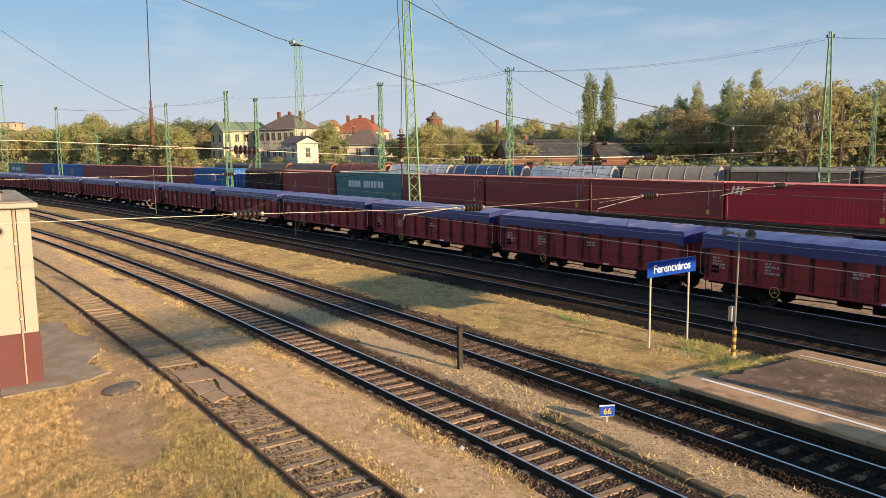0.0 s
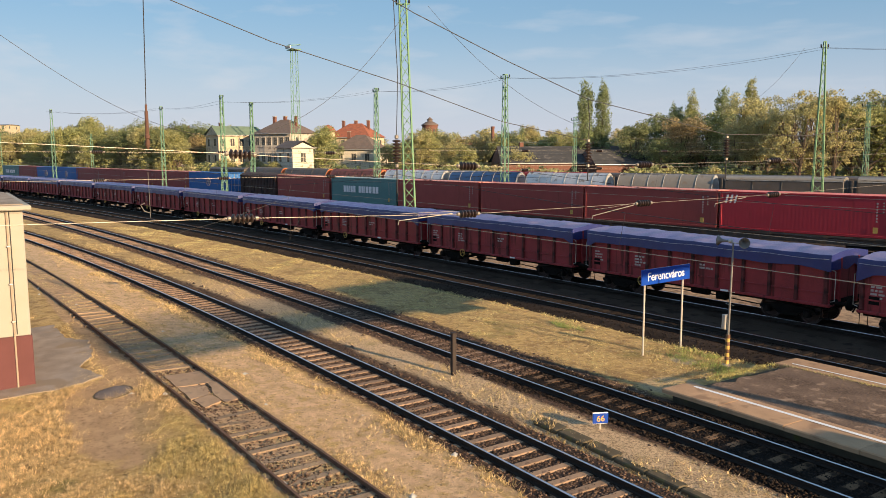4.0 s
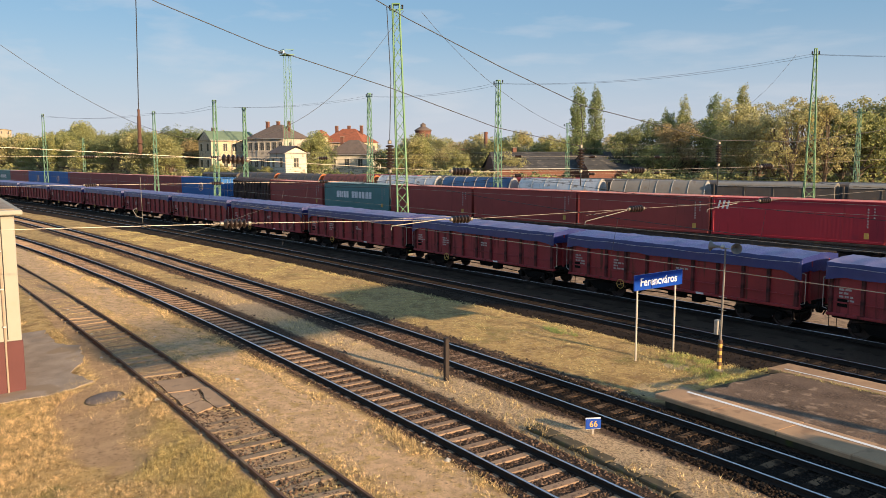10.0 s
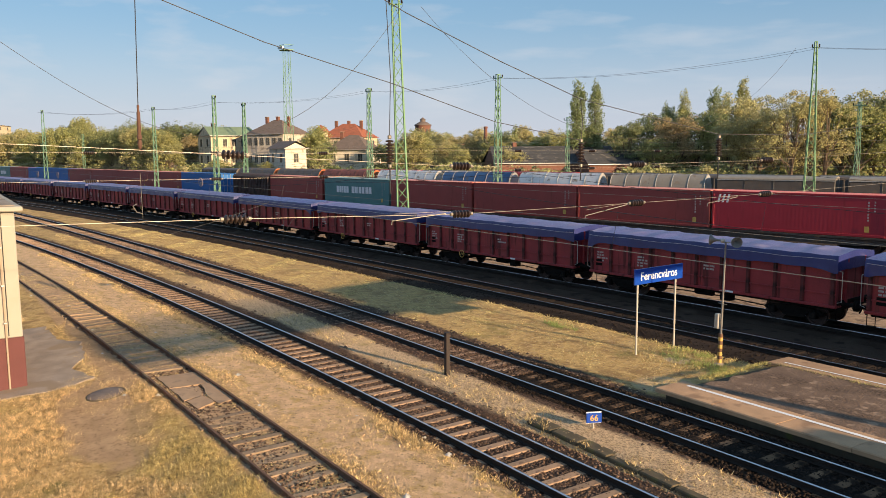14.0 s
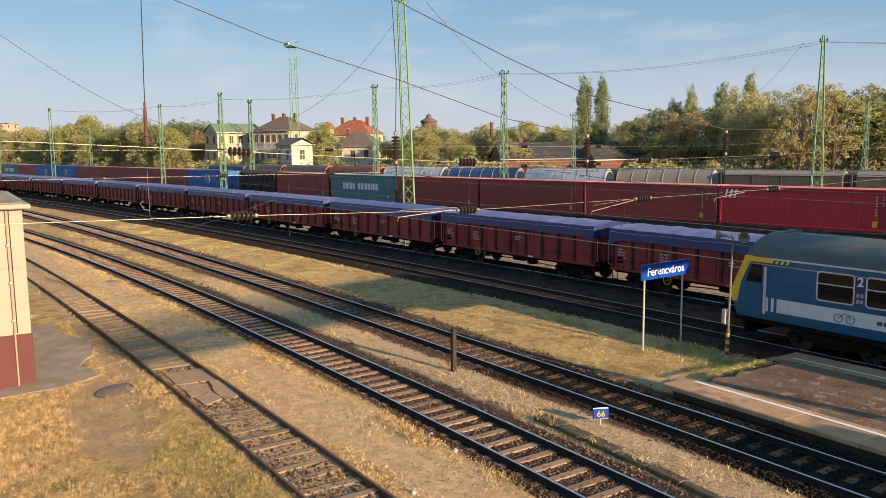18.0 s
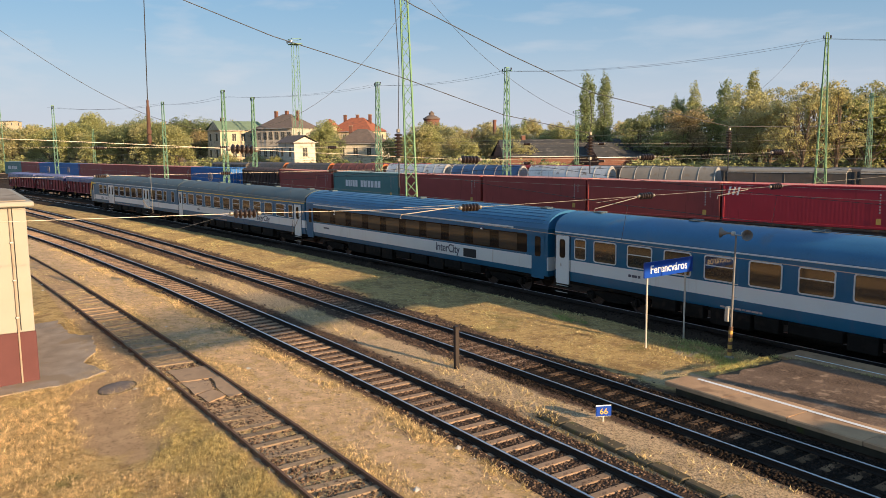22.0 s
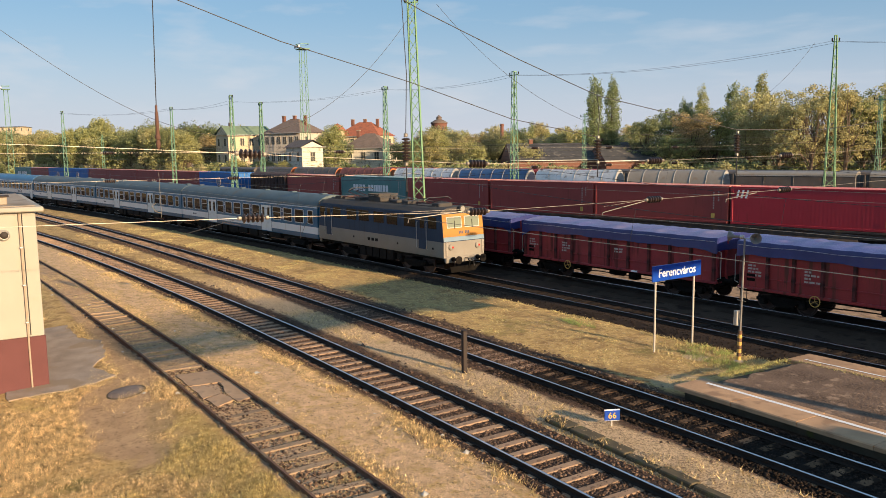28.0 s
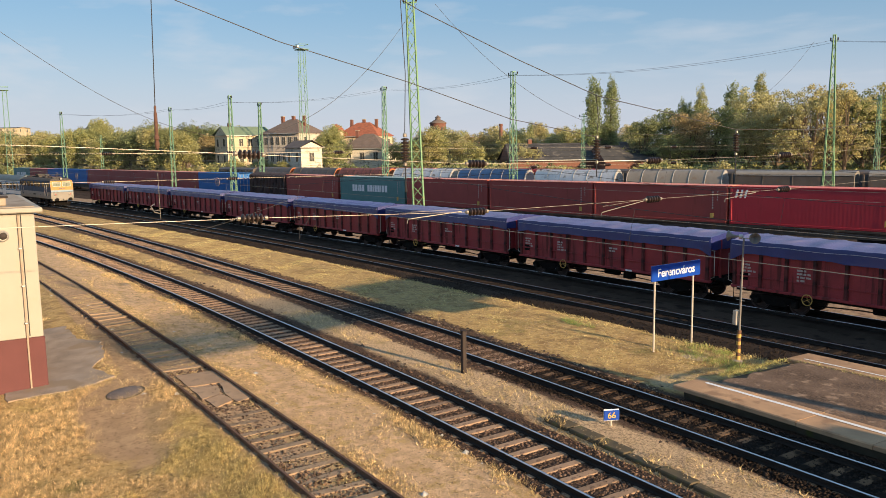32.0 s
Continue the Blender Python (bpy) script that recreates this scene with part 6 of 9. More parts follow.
# ---- containers and wagons standing in the yard ----
def plain_bogie(parent, x, base=1.8):
    g = Geo()
    for s in (-1, 1):
        g.plate([(-base / 2 - 0.35, 0.5), (-0.5, 0.72), (0.5, 0.72), (base / 2 + 0.35, 0.5), (base / 2, 0.4), (0.42, 0.3), (-0.42, 0.3), (-base / 2, 0.4)], s - 0.06, s + 0.06)
    g.cbox(-0.22, 0.22, -1, 1, 0.5, 0.78, 0.03)
    b = part("bogie", g, M_under, parent, at=pose(x, 0, 0))
    for e in (-base / 2, base / 2):
        part("wheelset", ME_wheelset, None, b, at=pose(e, 0, 0.46))


def container_paint(name, c, d):
    return material(name, c, 0.55, 0, 0.12, 0.8, 25, 0.05, dirt=d, dirt_at=0.6, dirt_scale=0.9, streak=True)


M_cbrown = container_paint("brown_red_container_paint", (0.31, 0.05, 0.042), (0.23, 0.05, 0.04))
M_cred = container_paint("crimson_container_paint", (0.39, 0.022, 0.036), (0.3, 0.028, 0.036))
M_cgreen = container_paint("grey_green_container_paint", (0.085, 0.215, 0.215), (0.12, 0.22, 0.21))
M_cnavy = container_paint("blue_container_paint", (0.015, 0.13, 0.4), (0.04, 0.16, 0.36))
M_flat = material("dark_flat_wagon", (0.07, 0.05, 0.04), 0.7, 0, 0.3, 2, 30, 0.1, dirt=(0.16, 0.1, 0.06))


# roof colours paler than the sides: the sunlit top is put into the paint
roof_of = {M_cbrown: container_paint("lit_salmon_roof_paint", (0.74, 0.27, 0.19), (0.6, 0.23, 0.16)), M_cred: container_paint("lit_red_roof_paint", (0.78, 0.2, 0.15), (0.66, 0.2, 0.15)),
           M_cgreen: container_paint("lit_green_roof_paint", (0.3, 0.4, 0.38), (0.36, 0.38, 0.34))}


def container(paint, label, length=12.19, h=2.896):
    """A corrugated steel box with corner posts, castings, top rails and door bars."""
    v = thing("shipping_container", Matrix.Identity(4), label, "shipping container", "containers on the yard's flat wagons")
    L, w = length / 2, 1.2
    n = int(length / 0.28)
    for s in (-1, 1):
        V, F = [], []
        xs = []
        for k in range(n):
            a = -L + 0.12 + (length - 0.24) * k / n
            d = (length - 0.24) / n
            xs += [(a, 0.0), (a + d * 0.25, 0.0), (a + d * 0.5, 0.0015), (a + d * 0.75, 0.0015)]
        xs.append((L - 0.12, 0.0))
        for x, o in xs:
            V += [(x, s * (w - o), 0.16), (x, s * (w - o), h - 0.1)]
        F = [(2 * i, 2 * i + 2, 2 * i + 3, 2 * i + 1) for i in range(len(xs) - 1)]
        part("side_wall", Geo().add(V, F), paint, v, smooth=0)
        part("top_rail", Geo().cbox(-L + 0.1, L - 0.1, s * (w + 0.005) - 0.04, s * (w + 0.005) + 0.03, h - 0.12, h - 0.02, 0.01), paint, v)
        part("bottom_rail", Geo().cbox(-L + 0.1, L - 0.1, s * (w + 0.005) - 0.05, s * (w + 0.005) + 0.03, 0.02, 0.18, 0.01), paint, v)
        for e in (-1, 1):
            part("corner_post", Geo().cbox(e * (L - 0.08) - 0.08, e * (L - 0.08) + 0.08, s * (w - 0.05) - 0.08, s * (w - 0.05) + 0.08, 0.12, h - 0.12, 0.015), paint, v)
            for z in (0.0, h - 0.118):
                part("corner_casting", Geo().cbox(e * (L - 0.09) - 0.09, e * (L - 0.09) + 0.09, s * (w - 0.06) - 0.085, s * (w - 0.06) + 0.085, z, z + 0.118, 0.012), paint, v)
    part("roof", Geo().box(-L + 0.1, L - 0.1, -w + 0.03, w - 0.03, h - 0.06, h - 0.022), roof_of.get(paint, paint), v, "roof sheet in a paler colour, as if sunlit")
    part("end_wall", Geo().box(-L + 0.06, -L + 0.1, -w + 0.1, w - 0.1, 0.1, h - 0.1), paint, v)
    part("floor", Geo().box(-L + 0.1, L - 0.1, -w + 0.1, w - 0.1, 0.06, 0.16), M_flat, v)
    for s in (-1, 1):
        d = part("door", Geo().cbox(L - 0.1, L - 0.04, s * 0.56 - 0.55, s * 0.56 + 0.55, 0.14, h - 0.13, 0.01), paint, v)
        for o in (-0.28, 0.28):
            part("lock_bar", Geo().rod((L - 0.01, s * 0.56 + o, 0.14), (L - 0.01, s * 0.56 + o, h - 0.14), 0.022, 6), M_galv, d)
    return v


def container_mark(v, L=6.0):
    """Small white code bars near the right end, a yellow caution plate."""
    g = Geo()
    for k in range(7):
        g.box(L - 1.15, L - 1.05, -1.225, -1.222, 2.3 - 0.2 * k, 2.42 - 0.2 * k)
    for k in range(4):
        g.box(L - 0.75, L - 0.66, -1.225, -1.222, 2.35 - 0.2 * k, 2.45 - 0.2 * k)
    part("code_marking", g, M_mark, v, "small white code bars")
    part("caution_plate", Geo().box(L - 1.3, L - 1.0, -1.226, -1.221, 0.35, 0.75), M_yellow, v, "yellow caution plate")


def flat_wagon(half):
    w = thing("flat_wagon", Matrix.Identity(4), "dark brown container flat wagon on two bogies", "goods wagon", "flat wagons in the yard")
    g = Geo()
    for s in (-1, 1):
        g.plate([(-half, 0.98), (half, 0.98), (half, 0.72), (half - 2.5, 0.55), (-half + 2.5, 0.55), (-half, 0.72)], s * 1.05 - 0.06, s * 1.05 + 0.06)
    for k in range(9):
        x = -half + 0.2 + (2 * half - 0.4) * k / 8
        g.box(x - 0.1, x + 0.1, -0.98, 0.98, 0.75, 0.95)
    part("frame", g, M_flat, w)
    part("deck_edge", Geo().cbox(-half, half, -1.25, -1.12, 1.0, 1.14, 0.01).cbox(-half, half, 1.12, 1.25, 1.0, 1.14, 0.01), M_flat, w)
    for x in (-half + 2.3, half - 2.3):
        plain_bogie(w, x)
    add_buffers(w, half)
    return w


def on_track(path, x, z=0.0):
    s = path.s_of(x)
    xx, yy, h = path.at(s)
    return pose(xx, yy, z, 0, 0, math.degrees(h))


FLOOR = 1.155
M_baulk = material("orange_brown_timber", (0.5, 0.24, 0.1), 0.8, 0, 0.25, 3, 30, 0.2, stretch=(0.3, 2, 2))
c_brown = container(M_cbrown, "brown-red corrugated steel shipping container on a flat wagon")
container_mark(c_brown)
c_red = container(M_cred, "bright crimson corrugated shipping container on a flat wagon")
container_mark(c_red)
for k, x in enumerate((-5.7, -5.35, -5.0)):
    part("logo_mark", Geo().plate([(x, 2.0), (x + 0.15, 2.0), (x + 0.3, 2.62), (x + 0.15, 2.62)], -1.245, -1.235), M_signwhite, c_red, "white slanted owner's mark")
c_green = container(M_cgreen, "grey-green shipping container with faded white lettering")
container_mark(c_green)
x = -3.6
for k, wd in enumerate((0.42, 0.42, 0.16, 0.42, 0.42, 0.0, 0.42, 0.42, 0.16, 0.42, 0.42, 0.16, 0.42, 0.42)):
    if wd:
        part("letter_bar", Geo().box(x, x + wd, -1.245, -1.235, 1.2, 1.95), M_signwhite, c_green, "faded white letter block")
    x += wd + 0.12 if wd else 0.5
c_blue = container(M_cnavy, "blue shipping container with a round white emblem", 12.19)
ring = [(-0.0 + 0.62 * math.cos(k * math.pi / 12), -1.235, 1.5 + 0.62 * math.sin(k * math.pi / 12)) for k in range(25)]
em = part("emblem", Geo().tube(ring, 0.05, 5), M_mark, c_blue, "round white emblem")
part("emblem_bar", Geo().box(-0.35, 0.35, -1.24, -1.225, 1.62, 1.8).box(-0.3, 0.4, -1.24, -1.225, 1.36, 1.54).box(-0.25, 0.25, -1.24, -1.225, 1.14, 1.26), M_mark, em)

# middles of the containers along the sixth track, right to left
SLOTS = [("red", -22.0), ("red", -35.1), ("brown", -47.1), ("brown", -59.1), ("brown", -71.3), ("green", -83.6), ("brown", -96.1), ("blue", -121.7), ("brown", -133.6), ("brown", -145.2), ("brown", -156.2), ("brown", -167.4),
         ("blue", -178.8), ("blue", -190.0), ("brown", -201.6), ("green", -213.4), ("brown", -8.8)]
box_of = {"red": c_red, "brown": c_brown, "green": c_green, "blue": c_blue}
placed = set()
for colour, x in SLOTS:
    m = on_track(T6, x, FLOOR)
    if colour in placed:
        copy_thing(box_of[colour], m)
    else:
        placed.add(colour)
        box_of[colour].matrix_basis = m
fw = flat_wagon(12.8)
for k, x in enumerate((-15.4, -41.1, -65.2, -89.8, -127.6, -150.7, -173.1, -196.0)):
    if k == 0:
        fw.matrix_basis = on_track(T6, x)
    else:
        copy_thing(fw, on_track(T6, x))

m = on_track(T6, -35.6, 1.145)
tb = thing("timber_baulk", m @ pose(0, -1.0, 0), "sunlit orange-brown timber baulk on a flat wagon", "timber")
part("beam", Geo().cbox(-0.8, 0.8, -0.16, 0.16, 0.0, 0.28, 0.02), M_baulk, tb)
part("beam", Geo().cbox(-0.75, 0.7, 0.2, 0.5, 0.0, 0.26, 0.02), M_baulk, tb)


# covered hoppers, tank-like round roofed wagons and dark box wagons behind
M_silver = material("dull_aluminium_sheet", (0.62, 0.62, 0.62), 0.32, 0.5, 0.12, 0.8, 25, 0.05, dirt=(0.3, 0.27, 0.24), dirt_at=0.55)
M_tblue = material("blue_tank_paint", (0.03, 0.08, 0.2), 0.35, 0, 0.15, 0.8, 25, 0.05, dirt=(0.06, 0.08, 0.12), dirt_at=0.55)
M_tgrey = material("brown_grey_wagon_paint", (0.24, 0.22, 0.19), 0.42, 0, 0.15, 0.8, 25, 0.05, dirt=(0.22, 0.18, 0.14), dirt_at=0.55)
M_tdark = material("sooty_dark_wagon_paint", (0.085, 0.075, 0.07), 0.5, 0, 0.2, 0.8, 25, 0.08, dirt=(0.12, 0.09, 0.07), dirt_at=0.55)
M_endlit = material("sunlit_orange_end", (0.42, 0.12, 0.04), 0.7, 0, 0.2, 0.8, 25, 0.08, dirt=(0.2, 0.08, 0.05))


M_rustdark = material("rust_dark_wagon_paint", (0.06, 0.032, 0.028), 0.75, 0, 0.3, 0.8, 25, 0.1, dirt=(0.035, 0.024, 0.022), dirt_at=0.5)
M_hoodrust = material("dull_brown_red_hood_sheet", (0.16, 0.055, 0.045), 0.6, 0, 0.2, 0.8, 25, 0.08, dirt=(0.09, 0.045, 0.04), dirt_at=0.5)
M_tsoot = material("dark_grey_hood_sheet", (0.1, 0.092, 0.085), 0.45, 0, 0.2, 0.8, 25, 0.08, dirt=(0.05, 0.045, 0.04), dirt_at=0.5)


def round_roof_wagon(paint, label, half=6.0):
    """A telescopic-hood wagon: an arched hood with hoops over a low frame."""
    w = thing("hooded_wagon", Matrix.Identity(4), label, "goods wagon", "hooded wagons in the yard")
    arch = [(1.42 * math.cos(a), 1.35 + 2.75 * math.sin(a) ** 0.8) for a in [math.pi * k / 14 for k in range(15)]]
    hood = part("hood", Geo().prism([(1.42, 1.1)] + arch + [(-1.42, 1.1)], -half, half), paint, w, "arched sheet hood")
    for k in range(7):
        x = -half + 2 * half * k / 6
        part("hoop", Geo().tube([(x, y * 1.012, z + 0.015) for y, z in arch], 0.04, 5), M_galv if paint not in (M_tdark, M_hoodrust, M_tsoot) else paint, hood)
    # end walls orange or silver: the sun on them is put into the paint
    for e in (-1, 1):
        part("end_wall", Geo().prism([(1.38, 1.1)] + [(y * 0.97, z - 0.05) for y, z in arch] + [(-1.38, 1.1)], e * half - 0.02, e * half + 0.03), paint if paint is M_tsoot else M_endlit if paint in (M_tdark, M_hoodrust) else M_silver, w)
    part("frame", Geo().cbox(-half - 0.1, half + 0.1, -1.35, 1.35, 0.85, 1.09, 0.03), M_under, w)
    for x in (-half + 1.9, half - 1.9):
        plain_bogie(w, x)
    add_buffers(w, half + 0.1)
    return w


def box_wagon(paint, label, half=7.0, h=3.9):
    """A tall ribbed box wagon with a shallow arched roof."""
    w = thing("covered_wagon", Matrix.Identity(4), label, "goods wagon", "covered wagons in the yard")
    wav = []
    for k in range(24):
        x, d = -half + 2 * half * k / 24, 2 * half / 24
        wav += [(x, 1.38), (x + d * 0.6, 1.38), (x + d * 0.65, 1.46), (x + d * 0.95, 1.46)]
    wav += [(half, 1.38)]
    ring = wav + [(x, -y) for x, y in reversed(wav)]
    n = len(ring)
    part("body", Geo().add([(x, y, 1.0) for x, y in ring] + [(x, y, h - 0.45) for x, y in ring], [(i, (i + 1) % n, n + (i + 1) % n, n + i) for i in range(n)] + [tuple(range(n))[::-1], tuple(range(n, 2 * n))]), paint, w, smooth=0)
    part("roof", Geo().prism([(1.42, h - 0.45)] + [(1.42 * math.cos(a), h - 0.4 + 0.45 * math.sin(a)) for a in [math.pi * k / 10 for k in range(11)]] + [(-1.42, h - 0.45)], -half, half), paint, w)
    part("frame", Geo().cbox(-half - 0.05, half + 0.05, -1.2, 1.2, 0.8, 0.99, 0.03), M_under, w)
    for x in (-half + 2.0, half - 2.0):
        plain_bogie(w, x)
    add_buffers(w, half + 0.05)
    return w


def sliding_wall_wagon(paint, label, half=6.3):
    """A covered wagon with smooth sliding walls and a shallow, shiny roof."""
    w = thing("sliding_wall_wagon", Matrix.Identity(4), label, "goods wagon", "covered wagons in the yard")
    part("body", Geo().cbox(-half, half, -1.42, 1.42, 1.05, 3.66, 0.05), paint, w)
    part("roof", Geo().prism([(1.46, 3.665)] + [(1.46 * math.cos(a), 3.7 + 0.38 * math.sin(a)) for a in [math.pi * k / 12 for k in range(13)]] + [(-1.46, 3.665)], -half - 0.03, half + 0.03), M_tgrey, w, "dull grey sheet roof")
    for s in (-1, 1):
        part("roof_rail", Geo().cbox(-half, half, s * 1.47 - 0.03, s * 1.47 + 0.03, 3.56, 3.64, 0.01), M_galv, w)
        for x in (-half * 0.5, 0.0, half * 0.5):
            part("wall_post", Geo().cbox(x - 0.04, x + 0.04, s * 1.43 - 0.025, s * 1.43 + 0.025, 1.1, 3.54, 0.01), M_tsoot, w)
    part("frame", Geo().cbox(-half - 0.08, half + 0.08, -1.3, 1.3, 0.82, 1.045, 0.03), M_under, w)
    for x in (-half + 1.9, half - 1.9):
        plain_bogie(w, x)
    add_buffers(w, half + 0.1)
    return w


h_blue = round_roof_wagon(M_tblue, "dark blue hooded goods wagon with arched roof")
h_silver = round_roof_wagon(M_silver, "silver hooded goods wagon with arched hoops")
h_grey = round_roof_wagon(M_tgrey, "brown-grey hooded goods wagon with arched hoops")
h_dark = round_roof_wagon(M_tdark, "sooty dark hooded goods wagon with ends painted orange as if sunlit")
h_soot = sliding_wall_wagon(M_tdark, "sooty sliding-wall goods wagon with a dull grey roof")
h_red = round_roof_wagon(M_hoodrust, "brown-red hooded goods wagon with an end painted orange as if sunlit")
b_dark = box_wagon(M_tdark, "sooty dark covered goods wagon with a curved roof")
b_red = box_wagon(M_wagon, "oxide-red covered goods wagon with a curved roof")
first = set()


def stand(proto, path, x):
    m = on_track(path, x)
    if proto in first:
        copy_thing(proto, m)
    else:
        first.add(proto)
        proto.matrix_basis = m


row_7 = (h_soot, h_soot, h_soot, h_grey, h_silver, h_blue, h_silver, h_red, h_dark, h_dark, b_dark)
for k, p in enumerate(row_7):
    x = -31.1 - 12.8 * k
    stand(p, T7, x)
for k in range(7):
    stand(b_red if k in (4, 6) else b_dark, T8, -36.0 - 14.3 * k)
stand(box_wagon(M_rustdark, "rust-dark ribbed goods wagon between the containers", 5.0, 4.15), T6, -107.3)


# ---- lattice masts ----
def lattice_mast(name, x, y, h, w0, w1, mat, label, lean=(0, 0), arms=(), yaw=0.0, group="catenary masts", single=False):
    m = thing(name, Matrix.Translation((x, y, GROUND)) @ pose(0, 0, 0, lean[0], lean[1], 0) @ pose(0, 0, 0, 0, 0, yaw), label, "catenary mast", group)
    legs = [(-1, -1), (1, -1), (1, 1), (-1, 1)]
    at = lambda s, z: (s[0] * (w0 + (w1 - w0) * z / h) / 2, s[1] * (w0 + (w1 - w0) * z / h) / 2, z)
    t = 0.085 if w0 > 0.6 else 0.06
    for s in legs:
        part("leg", Geo().bar(at(s, 0), at(s, h), t), mat, m)
    z, k = 0.3, 0
    step = 0.9 if single else (1.15 if h < 20 else 2.0)
    for a, b in zip(legs, legs[1:] + legs[:1]):
        z, k = 0.3, 0
        while z < h - step:
            p, q = (a, b) if k % 2 else (b, a)
            part("brace", Geo().bar(at(p, z), at(q, z + step), t * 0.55), mat, m)
            z += step
            k += 1
    part("foot", Geo().cbox(-w0 / 2 - 0.2, w0 / 2 + 0.2, -w0 / 2 - 0.2, w0 / 2 + 0.2, -0.4, 0.12, 0.04), M_concrete, m)
    part("cap", Geo().cbox(-w1 / 2 - 0.05, w1 / 2 + 0.05, -w1 / 2 - 0.05, w1 / 2 + 0.05, h - 0.05, h + 0.04, 0.01), mat, m)
    for z, reach in arms:
        arm = part("arm", Geo().bar((-reach, 0, z), (reach, 0, z), 0.09), mat, m)
        for s in (-1, 1):
            part("insulator", Geo().lathe([(0.04, z + 0.05), (0.09, z + 0.1), (0.05, z + 0.15), (0.09, z + 0.2), (0.05, z + 0.25), (0.09, z + 0.3), (0.03, z + 0.36)], (s * reach * 0.93, 0, 0), n=8), M_insul, arm)
    return m


lattice_mast("lattice_mast", -52.75, 30.1, 18.6, 0.85, 0.5, M_green, "tall green lattice headspan mast beside the goods track", lean=(1.2, -0.72), yaw=57, single=True, arms=((18.2, 0.5),))
FAR_MASTS = [(-138.9, 15.2, 14.0, 0.6), (-124.6, 28.5, 14.1, 0.6), (-112.0, 33.8, 15.2, 0.75), (-116.7, 39.6, 14.6, 0.65), (-97.5, 50.4, 15.8, 0.75), (-77.6, 57.25, 16.3, 0.8), (-96.1, 84.4, 12.4, 0.6),
             (-56.5, 96.8, 13.0, 0.6), (-184.0, 27.5, 11.2, 0.6)]
for x, y, h, w in FAR_MASTS:
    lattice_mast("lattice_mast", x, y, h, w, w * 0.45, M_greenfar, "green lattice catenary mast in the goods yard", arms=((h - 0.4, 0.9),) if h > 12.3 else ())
lattice_mast("lattice_mast", -49.8, 76.8, 18.2, 1.15, 0.2, M_green, "broad-based green lattice headspan mast", arms=((17.6, 0.35),), yaw=40, single=True)
for x, y, h in ((-161.7, 64.5, 28.3), (-274.8, 15.2, 26.4)):
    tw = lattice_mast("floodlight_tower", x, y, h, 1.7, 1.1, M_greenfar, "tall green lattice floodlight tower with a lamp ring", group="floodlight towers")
    tw["category"] = "floodlight tower"
    part("platform", Geo().cbox(-1.35, 1.35, -1.1, 1.1, h, h + 0.18, 0.04), M_greenfar, tw)
    part("railing", Geo().tube([(-1.3, -1.05, h + 1.1), (1.3, -1.05, h + 1.1), (1.3, 1.05, h + 1.1), (-1.3, 1.05, h + 1.1), (-1.3, -1.05, h + 1.1)], 0.05, 4), M_greenfar, tw)
    for k in range(6):
        lx = -1.1 + 0.44 * k
        lamp = part("floodlight", Geo().cbox(lx - 0.17, lx + 0.17, -1.4, -1.1, h + 0.3, h + 0.8, 0.04), M_galv, tw)
        part("lamp_glass", Geo().box(lx - 0.14, lx + 0.14, -1.42, -1.4, h + 0.35, h + 0.75), M_whitelens, lamp)


# ---- headspan over the near tracks: ropes, insulators, droppers and steady arms ----
def wire(parent, pts, r, mat, name="wire", label="", n=5):
    return part(name, Geo().tube(pts, r, n), mat, parent, label)


def sag(p, q, d, n=14):
    p, q = Vector(p), Vector(q)
    return [p.lerp(q, k / n) - Vector((0, 0, d * 4 * (k / n) * (1 - k / n))) for k in range(n + 1)]


def disc_insulator(parent, p, q, discs=5, r=0.13):
    """A string of brown porcelain sheds from p to q with pale end caps."""
    p, q = Vector(p), Vector(q)
    L = (q - p).length
    prof = [(0.045, 0.0), (0.06, 0.02), (0.06, 0.1 * L), (0.035, 0.12 * L)]
    for k in range(discs):
        a = L * (0.14 + 0.72 * k / discs)
        d = L * 0.72 / discs
        prof += [(0.05, a), (r, a + d * 0.3), (r * 0.92, a + d * 0.62), (0.05, a + d * 0.8)]
    prof += [(0.035, 0.88 * L), (0.06, 0.9 * L), (0.06, 0.98 * L), (0.045, L)]
    m = Matrix.Translation(p) @ (q - p).to_track_quat("Z", "Y").to_matrix().to_4x4()
    g = Geo()
    g.lathe(prof[4:-4], (0, 0, 0), n=14)
    o = part("insulator", g, M_insul, parent, "brown porcelain insulator", at=m)
    part("end_cap", Geo().lathe(prof[:4], (0, 0, 0), n=10), M_brass, o)
    part("end_cap", Geo().lathe(prof[-4:], (0, 0, 0), n=10), M_brass, o)
    return o


M_rope = material("dull_steel_rope", (0.045, 0.044, 0.046), 0.7, 0.0, 0.2, 2, 20, 0.0)


